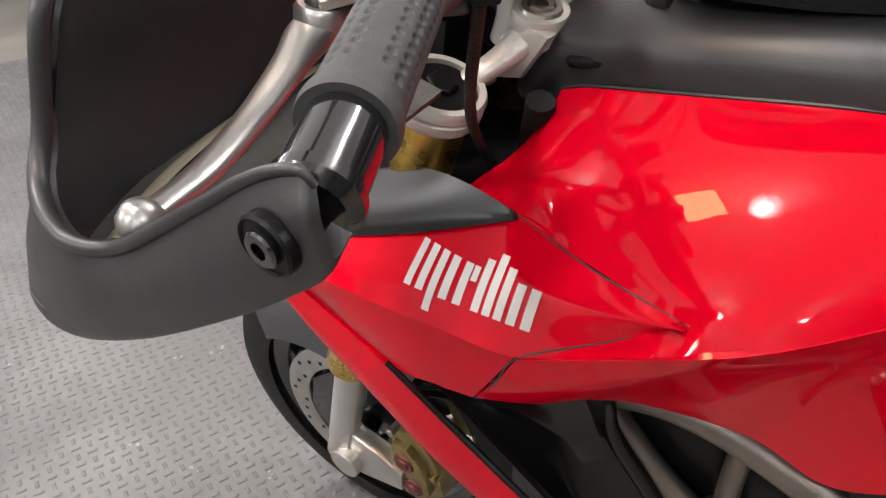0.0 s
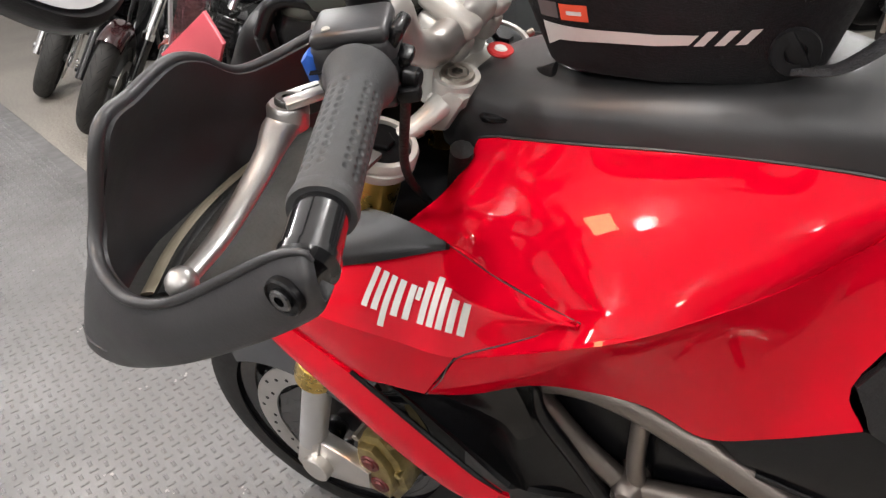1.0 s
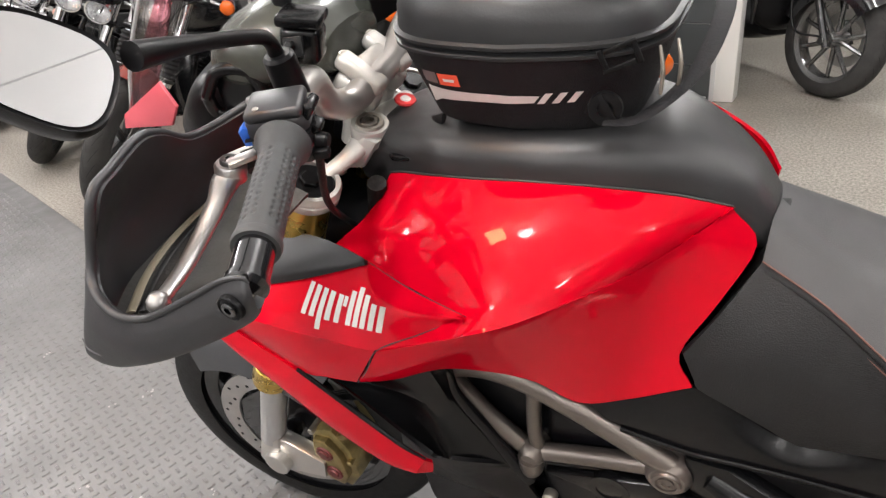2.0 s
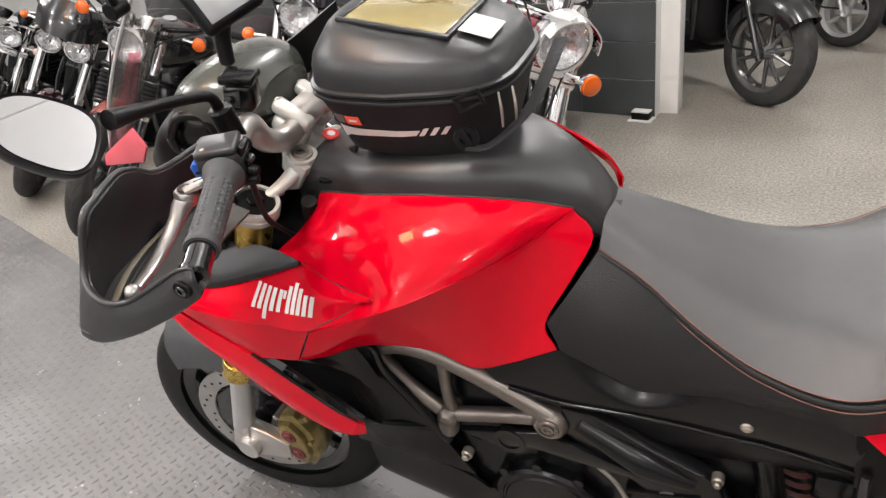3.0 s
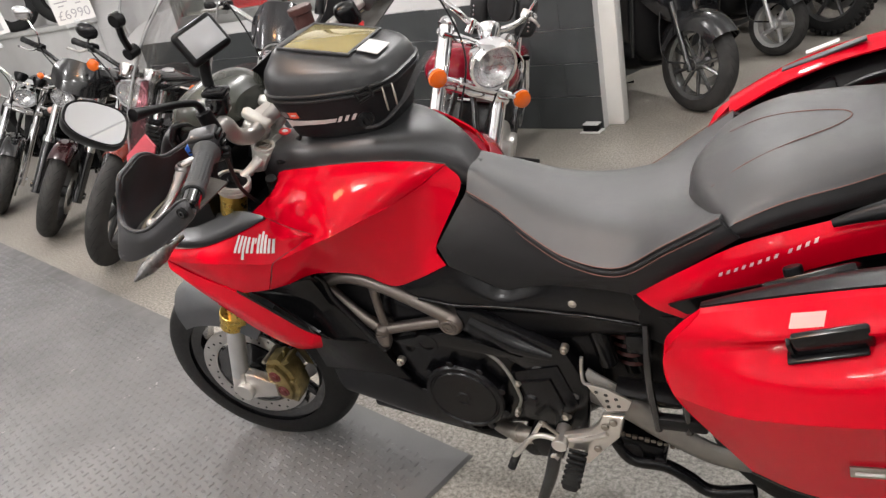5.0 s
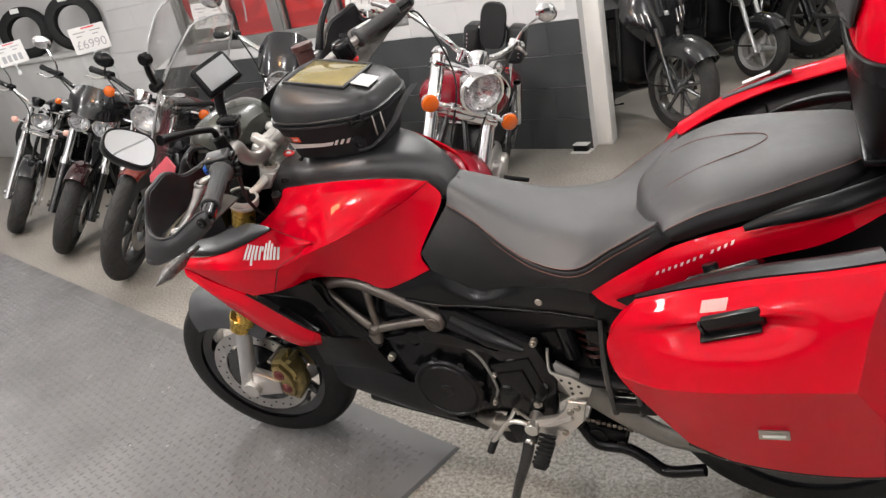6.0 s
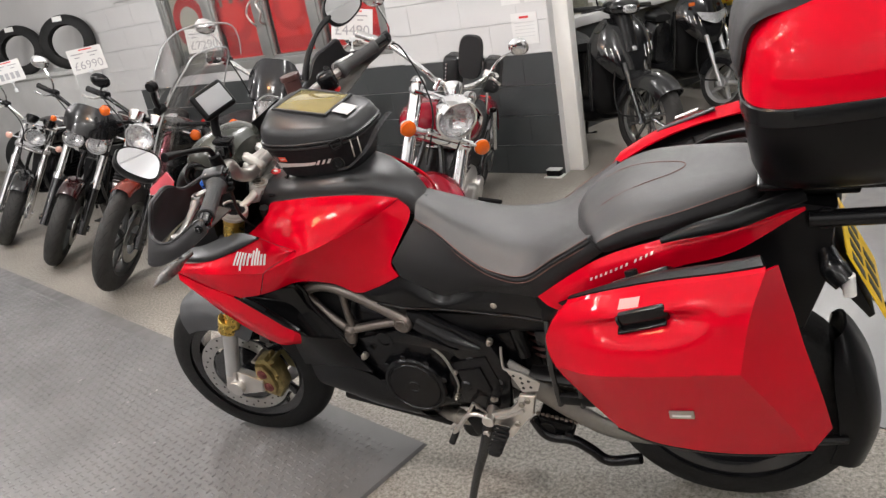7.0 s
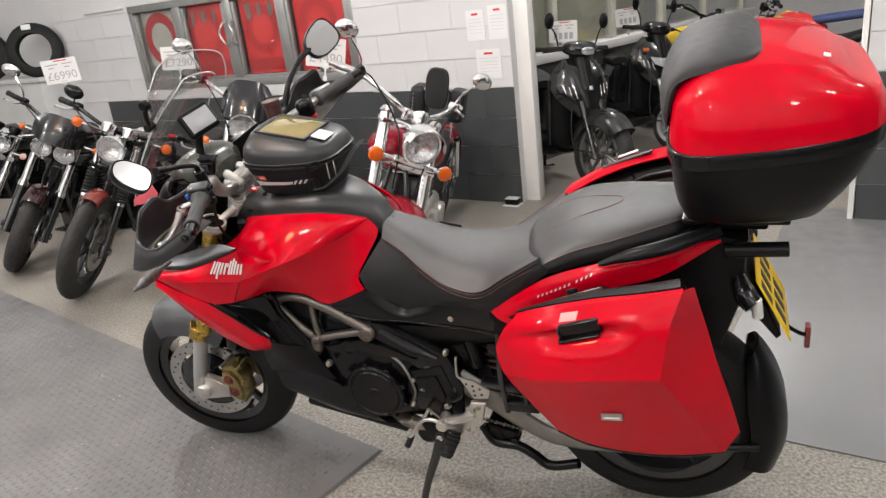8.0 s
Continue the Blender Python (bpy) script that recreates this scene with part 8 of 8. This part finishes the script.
cr = motorcycle("maroon cruiser motorcycle with wide chrome forks and a studded backrest", -0.78, 0.94, -75, 12.7, 40, dict(
    R=0.31, w=0.14, top=0.95, slider=CHROME, tube=CHROME, cap=True, spread=0.14, fr=0.03, mid=0.52, lamps=[(0, 0.885, 0.092)], lampx=0.17, peak=True, bar=(0.38, 1.05, 0.06, 0.26), mirrors=(-1, 1), mirm=CHROME, mirh=0.15, gripm=CHROME, switch=CHROME,
    guard=(20, 165, MAROON, 0.09, "deep maroon front mudguard"), tank=MAROON, tanklab="maroon fuel tank", tw=0.18, drop=0.16, wire=True, spokes=32, wheel=CHROME, blink=(0.09, 0.12, 0.785, ORANGE, 0.038), lightbar=(0.785, 0.15), engine=ALU, fins=CHROME, yoke=CHROME, clocks=1, clockm=CHROME, wb=1.65))
part("backrest", smooth_loft([(-1.28, 0, 0.96, 0.05, 0.11, 3.2), (-1.25, 0, 0.965, 0.072, 0.125, 3.4), (-1.22, 0, 0.965, 0.066, 0.12, 3.2)], 4, 28), SEATS, cr, "black vinyl backrest pad")
part("backrest_bar", tube([(-1.3, -0.1, 0.6), (-1.28, -0.1, 0.9), (-1.28, 0, 1.0), (-1.28, 0.1, 0.9), (-1.3, 0.1, 0.6)], 0.009, 8, 5), CHROME, cr)
for sy in (-1, 1):
    bag2 = part("saddlebag", box(0.2, 0.1, 0.2, (-1.36, sy * 0.12, 0.86), 0.03, None, 3), SEATS, cr, "black studded rack bag")
    for k in range(6):
        part("stud", lathe([(0.006, 0), (0.0045, 0.003), (0, 0.004)], 8, pose(-1.259, sy * 0.145, 0.80 + 0.022 * k, 0, 90)), CHROME, bag2)

price_card(pose(-4.24, 1.56, 1.17, 0, 0, -52) @ pose(0, 0, 0, 4), "", "white hand-written price card clipped to a handlebar")
price_card(pose(-3.07, 1.36, 1.175, 0, 0, -44) @ pose(0, 0, 0, 2), "£6990", "white hand-written price card clipped to a black grip")
price_card(pose(-2.54, 1.8, 1.16, 0, 0, -50) @ pose(0, 0, 0, -4), "£7290", "white hand-written price card behind the clear screen")
price_card(pose(-1.14, 1.4, 1.14, 0, 0, -55) @ pose(0, 0, 0, -12), "£4490", "white hand-written price card on a chrome grip")

plinth = thing("display_panel", pose(-4.1, 1.95, 0, 0, 0, -8), "plain black display panel standing on the floor", "panel")
part("board", box(0.62, 0.05, 0.62, (0, 0, 0.325), 0.006), SATIN, plinth)
part("foot", box(0.66, 0.2, 0.015, (0, 0, 0.0075), 0.004), SATIN, plinth)


def scooter(label, x, y, heading, lean, steer, s):
    b = thing("scooter", pose(x, y, 0, 0, 0, heading) @ pose(0, 0, 0, -lean), label, "scooter", "parked scooters")
    R, w = s["R"], s["w"]
    piv = Vector((-0.05, 0, R))
    W = Matrix.Translation(piv) @ Matrix.Rotation(radians(steer), 4, Vector((-0.45, 0, 1)).normalized()) @ Matrix.Translation(-piv)
    paint = s["paint"]
    plain_wheel(b, "front_wheel", W @ pose(0, 0, R), R, w, R * 0.74, 5, s["wheel"], s.get("twin", True))
    for sy in (-1, 1):
        part("fork_leg", moved(join(cyl((0.02, sy * 0.085, R - 0.03), (-0.16, sy * 0.085, R + 0.36), 0.018, None, 16), cyl((0, sy * 0.05, R), (0, sy * 0.11, R), 0.018, None, 14)), W), s["fork"], b, "fork leg")
    g = part("front_mudguard", guard_bm(R, w * 1.35, 40, 160, 0.10, 9, 0.022), paint, b, "gloss mudguard")
    g.matrix_local = W @ pose(0, 0, R)
    part("brake_hose", moved(tube([(0.0, -0.11, R + 0.02), (-0.14, -0.15, R + 0.05), (-0.2, -0.13, R + 0.3), (-0.18, -0.06, R + 0.42)], 0.006, 8, 6), W), BLACKP, b, "black brake hose")
    rows = []
    for z, hw, xf, xe in ((0.94, 0.12, -0.275, -0.31), (0.87, 0.20, -0.225, -0.315), (0.78, 0.245, -0.185, -0.305), (0.69, 0.225, -0.155, -0.265), (0.60, 0.155, -0.14, -0.21), (0.54, 0.085, -0.145, -0.175)):
        rows.append([(xe, -hw, z), (xe + (xf - xe) * 0.78, -hw * 0.62, z - 0.004), (xf, 0, z - 0.014), (xe + (xf - xe) * 0.78, hw * 0.62, z - 0.004), (xe, hw, z)])
    part("leg_shield", sheet(rows, 0.012, 5, 5, (-1, 0, 0)), paint, b, "gloss pointed front shield")
    part("shield_inner", smooth_loft([(-0.27, 0, 0.60, 0.14, 0.26, 3), (-0.32, 0, 0.585, 0.225, 0.30, 3.2), (-0.38, 0, 0.57, 0.23, 0.29, 3.2), (-0.42, 0, 0.55, 0.18, 0.25, 3)], 3, 28), BLACKP, b, "black inner leg shield")
    for sy in (-1, 1):
        part("side_edge", tube([(-0.30, sy * 0.25, 0.80), (-0.31, sy * 0.24, 0.66), (-0.33, sy * 0.23, 0.48), (-0.36, sy * 0.21, 0.33)], [0.012, 0.016, 0.018, 0.012], 10, 5), paint, b, "gloss edge of the leg shield")
        for k in range(3):
            part("grille_slat", box(0.008, 0.008, 0.085 - 0.012 * k, (-0.170 - 0.016 * k, sy * (0.105 + 0.036 * k), 0.705 + 0.012 * k), 0.003, pose(0, 0, 0, sy * -16, -18, sy * 30)), CHROME, b, "bright grille slat")
    part("shield_badge", box(0.008, 0.03, 0.03, (-0.138, 0, 0.735), 0.003, pose(0, 0, 0, 0, -20)), SILVER, b, "plain silver badge shape")
    part("bar_cowl", moved(smooth_loft([(-0.21, 0, 0.985, 0.06, 0.03, 2.6), (-0.25, 0, 0.995, 0.125, 0.052, 2.8), (-0.33, 0, 1.005, 0.13, 0.05, 2.8), (-0.4, 0, 1.0, 0.08, 0.03, 2.6)], 4, 26), W), paint, b, "gloss handlebar cowl")
    part("steering_neck", moved(cyl((-0.2, 0, 0.7), (-0.31, 0, 0.97), 0.06, 0.07, 20), W), BLACKP, b)
    if s.get("low_lamp"):
        part("headlamp", sheet([[(-0.14, -0.11, 0.72), (-0.1, 0, 0.68), (-0.14, 0.11, 0.72)], [(-0.17, -0.14, 0.78), (-0.13, 0, 0.76), (-0.17, 0.14, 0.78)]], 0.01, 4, 5), LAMPGL, b, "wide clear headlamp")
        for sy in (-1, 1):
            part("indicator", box(0.02, 0.05, 0.03, (-0.19, sy * 0.17, 0.84), 0.008, pose(0, 0, 0, 0, 0, sy * 40)), ORANGE, b, "orange indicator")
    else:
        part("headlamp", moved(smooth_loft([(-0.215, 0, 0.985, 0.055, 0.026, 2.8), (-0.205, 0, 0.985, 0.058, 0.028, 2.8), (-0.198, 0, 0.985, 0.042, 0.018, 2.8)], 3, 24), W), LAMPGL, b, "clear headlamp in the bar cowl")
    for sy in (-1, 1):
        part("grip", moved(cyl((-0.33, sy * 0.14, 1.0), (-0.38, sy * 0.33, 1.0), 0.017, None, 14), W), RUBBER, b, "rubber grip")
        part("lever", moved(tube([(-0.28, sy * 0.15, 1.0), (-0.27, sy * 0.24, 0.99), (-0.3, sy * 0.33, 0.98)], 0.006, 8, 4), W), BLACKP, b, "brake lever")
        part("mirror", moved(join(tube([(-0.33, sy * 0.17, 1.02), (-0.33, sy * 0.2, 1.1), (-0.34, sy * 0.24, 1.16)], 0.0055, 8, 4), lathe([(0, 0.025), (0.03, 0.02), (0.05, 0.006), (0.05, 0), (0, -0.003)], 22, pose(-0.34, sy * 0.25, 1.19, 0, 90) @ Matrix.Diagonal((1.1, 0.8, 1, 1)))), W), BLACKP, b, "round mirror")
    part("floorboard", smooth_loft([(-0.36, 0, 0.3, 0.16, 0.05, 3), (-0.5, 0, 0.27, 0.17, 0.06, 3.4), (-0.75, 0, 0.27, 0.17, 0.06, 3.4), (-0.85, 0, 0.3, 0.15, 0.06, 3)], 3, 24), BLACKP, b, "flat footboard")
    part("rear_body", smooth_loft([(-0.78, 0, 0.5, 0.1, 0.18, 2.8), (-0.9, 0, 0.54, 0.17, 0.2, 2.8), (-1.15, 0, 0.6, 0.18, 0.15, 2.8), (-1.45, 0, 0.68, 0.1, 0.09, 2.6), (-1.6, 0, 0.72, 0.04, 0.04, 2.2)], 4, 26), paint, b, "gloss rear bodywork")
    part("seat", smooth_loft([(-0.78, 0, 0.72, 0.08, 0.03, 2.8), (-0.95, 0, 0.76, 0.14, 0.05, 2.8), (-1.2, 0, 0.79, 0.14, 0.055, 2.8), (-1.48, 0, 0.82, 0.09, 0.04, 2.6)], 4, 24), SEATS, b, "black vinyl seat")
    part("engine_cover", join(box(0.5, 0.12, 0.18, (-1.2, 0.13, R + 0.03), 0.04, None, 3), cyl((-1.0, 0.07, R), (-1.0, 0.21, R), 0.09, None, 24, 0.01)), ENGINE, b)
    part("silencer", cyl((-1.1, -0.16, R + 0.02), (-1.5, -0.17, R + 0.14), 0.05, 0.055, 20, 0.012), SATIN, b)
    plain_wheel(b, "rear_wheel", pose(-1.35, 0, R), R, w * 1.1, R * 0.74, 5, s["wheel"], s.get("twin", True))
    part("centre_stand", tube([(-0.98, -0.2, 0.012), (-1.02, -0.13, 0.015), (-1.0, -0.12, 0.2), (-1.0, 0.12, 0.2), (-1.02, 0.13, 0.015), (-0.98, 0.2, 0.012)], 0.012, 8, 3), SATIN, b)
    part("tail_lamp", box(0.05, 0.16, 0.06, (-1.58, 0, 0.72), 0.015), REDLENS, b, "red tail lamp")
    return b


scooter("gloss black scooter with slatted front shield and dark cast wheels", -0.15, 3.17, -42, 3, 8, dict(R=0.285, w=0.115, wheel=mat("dark_machined_wheel", (0.22, 0.22, 0.22), 0.25, 0.9, 0.15, 12), paint=GLOSSB, fork=GLOSSB))
scooter("gloss black scooter with silver cast wheels and low headlamp", 0.17, 4.46, -42, 3, 14, dict(R=0.225, w=0.11, wheel=SILVER, paint=GLOSSB, fork=SILVER, low_lamp=True, twin=False))
price_card(pose(-0.45, 3.42, 1.0, 0, 0, -70) @ pose(0, 0, 0, -2), "", "white price card clipped to a scooter bar")
price_card(pose(-0.22, 4.62, 0.99, 0, 0, -70) @ pose(0, 0, 0, 3), "", "white price card clipped to a scooter bar")
YELP = mat("yellow_plastic", (0.75, 0.5, 0.02), 0.3, 0, 0.08, 6, coat=0.3)
motorcycle("off-road motorcycle with white mudguard and knobbly tyres", 0.49, 4.99, -40, 6, 10, dict(
    R=0.32, w=0.105, top=0.98, slider=SATIN, tube=SILVER, spread=0.09, lamps=[(0, 0.92, 0.06)], bar=(0.38, 1.08, 0.05, 0.1), barm=SATIN, mirrors=(), guard=(35, 120, WHITEP, 0.03, "white front mudguard"), tank=YELP, wire=False, spokes=6, knobs=True, wheel=DARKWH, clocks=1))
mx = motorcycle("yellow and red motocross motorcycle with a blue seat", 0.56, 6.1, 168, 4, 8, dict(
    R=0.32, w=0.1, top=0.98, slider=SATIN, tube=SILVER, spread=0.09, lamps=[(0, 0.9, 0.05)], bar=(0.38, 1.08, 0.05, 0.1), barm=SATIN, mirrors=(), guard=(40, 110, YELP, 0.03, "yellow front mudguard"), tank=MATS["red_poster_vinyl"], tanklab="red fuel tank", wire=True, spokes=32, knobs=True, wheel=SILVER, clocks=1, rearm=YELP))
for sy in (-1, 1):
    part("tank_shroud", prism([(-0.3, 0.62), (-0.24, 0.86), (-0.42, 0.95), (-0.62, 0.84), (-0.5, 0.72)], sy * 0.16 - 0.004, sy * 0.16 + 0.004, 0.002), YELP, mx, "yellow plastic shroud")
part("seat_cover", smooth_loft([(-0.62, 0, 0.86, 0.06, 0.03, 2.6), (-0.8, 0, 0.87, 0.085, 0.04, 2.6), (-1.2, 0, 0.9, 0.08, 0.035, 2.6), (-1.4, 0, 0.91, 0.05, 0.02, 2.4)], 4, 22), mat("navy_seat_cover", (0.04, 0.06, 0.16), 0.6), mx, "navy blue seat")

# ---- blocks of the walls, tread of the mat ----
def block_mesh(name, length, height, material):
    bm = box(length - 0.0006, 0.016, height - 0.005, (0, 0, 0), 0.0012, None, 1)
    bmesh.ops.recalc_face_normals(bm, faces=bm.faces)
    me = bpy.data.meshes.new(name)
    bm.to_mesh(me)
    bm.free()
    me.materials.append(material)
    return me


BLOCKS = {}


def lay_blocks(parent, s0, s1, z0, z1, out, material, length=0.44, height=0.207, shift=0.0):
    row = 0
    z = z0
    while z < z1 - 0.02:
        h = min(height, z1 - z)
        s = s0 - (length / 2 if (row + int(shift)) % 2 else 0)
        while s < s1 - 0.01:
            a, b = max(s, s0), min(s + length, s1)
            if b - a > 0.03:
                key = (round(b - a, 2), round(h, 2), material.name)
                if key not in BLOCKS:
                    BLOCKS[key] = block_mesh("block", b - a, h, material)
                ob = new("block", BLOCKS[key])
                ob.parent = parent
                ob.matrix_local = Matrix.Translation(((a + b) / 2, out, z + h / 2))
            s += length
        z += height
        row += 1


H = 0.207
lay_blocks(wall_north, 0.0, 1.208, 0.0, 4 * H, 0.041, DARKP)
lay_blocks(wall_north, 0.0, 1.208, 4 * H, 10 * H, 0.041, WHITEP)
lay_blocks(wall_north, 1.212, 4.75, 0.0, 4 * H, -0.002, DARKP, shift=1)
lay_blocks(wall_north, 1.212, WIN[0], 4 * H, 10 * H, -0.002, WHITEP)
lay_blocks(wall_north, WIN[0], WIN[1], 4 * H, WIN[2], -0.002, WHITEP)
lay_blocks(wall_north, WIN[0], WIN[1], WIN[3], 10 * H, -0.002, WHITEP)
lay_blocks(wall_north, WIN[1], 5.3, 4 * H, 10 * H, -0.002, WHITEP, shift=1)
lay_blocks(wall_right, 0.0, 2.2, 0.0, 4 * H, 0.009, DARKP)
lay_blocks(wall_right, 0.0, 2.2, 4 * H, 8 * H, 0.009, WHITEP)

# raised dashes, crosswise in turn: the nearest ones singly, the rest as one sheet
PITCH = 0.0285


def dash(cx, cy, lx, ly):
    return [(cx - lx, cy - ly, 0.0105), (cx + lx, cy - ly, 0.0105), (cx + lx, cy + ly, 0.0105), (cx - lx, cy + ly, 0.0105),
            (cx - lx * 0.6, cy - ly * 0.5, 0.0130), (cx + lx * 0.6, cy - ly * 0.5, 0.0130), (cx + lx * 0.6, cy + ly * 0.5, 0.0130), (cx - lx * 0.6, cy + ly * 0.5, 0.0130)]


def dash_faces(o):
    return [(o + 4, o + 5, o + 6, o + 7), (o, o + 1, o + 5, o + 4), (o + 1, o + 2, o + 6, o + 5), (o + 2, o + 3, o + 7, o + 6), (o + 3, o, o + 4, o + 7)]


SINGLE = []
for lx, ly in ((0.0042, 0.0118), (0.0118, 0.0042)):
    me = bpy.data.meshes.new("tread_dash")
    me.from_pydata(dash(0, 0, lx, ly), [], dash_faces(0))
    me.materials.append(MATM)
    SINGLE.append(me)
verts, faces = [], []
rng = random.Random(4)
for i in range(int(5.26 / PITCH)):
    for j in range(int(3.0 / PITCH)):
        cx, cy = 0.07 + (i + 0.5) * PITCH, 0.07 + (j + 0.5) * PITCH
        if rng.random() < 0.004:
            continue
        if 0.85 < cx < 1.32 and 0.30 < cy < 0.80:
            ob = new("tread_dash", SINGLE[(i + j) % 2])
            ob.parent = rubber_mat
            ob.matrix_local = Matrix.Translation((cx, cy, 0))
            continue
        lx, ly = (0.0118, 0.0042) if (i + j) % 2 else (0.0042, 0.0118)
        faces += dash_faces(len(verts))
        verts += dash(cx, cy, lx, ly)
me = bpy.data.meshes.new("tread")
me.from_pydata(verts, [], faces)
me.materials.append(MATM)
tread = new("tread", me)
tread.parent = rubber_mat
tagged(tread, kind="stuff")

# pale flecks of dried paint on the mat
verts, faces = [], []
for wx, wy in ((-1.567, -0.073), (-1.508, -0.003), (-1.521, 0.02), (-2.226, 0.315), (-1.06, -0.172), (-1.197, -0.263), (-1.985, -0.014), (-1.36, -0.3), (-1.75, 0.12), (-2.5, 0.1), (-1.9, -0.35), (-1.15, -0.5)):
    at = MATF.inverted() @ Vector((wx, wy, 0))
    for k in range(3):
        cx, cy, r = at.x + rng.uniform(-0.012, 0.012), at.y + rng.uniform(-0.012, 0.012), rng.uniform(0.0015, 0.005)
        o = len(verts)
        verts += [(cx + r * rng.uniform(0.5, 1.3) * math.cos(a), cy + r * rng.uniform(0.5, 1.3) * math.sin(a), 0.0133) for a in (0.0, 1.0, 2.1, 3.1, 4.2, 5.2)]
        faces.append(tuple(range(o, o + 6)))
me = bpy.data.meshes.new("paint_fleck")
me.from_pydata(verts, [], faces)
me.materials.append(mat("dried_paint", (0.4, 0.385, 0.36), 0.6))
flecks = new("paint_fleck", me)
flecks.parent = rubber_mat
tagged(flecks, kind="stuff")
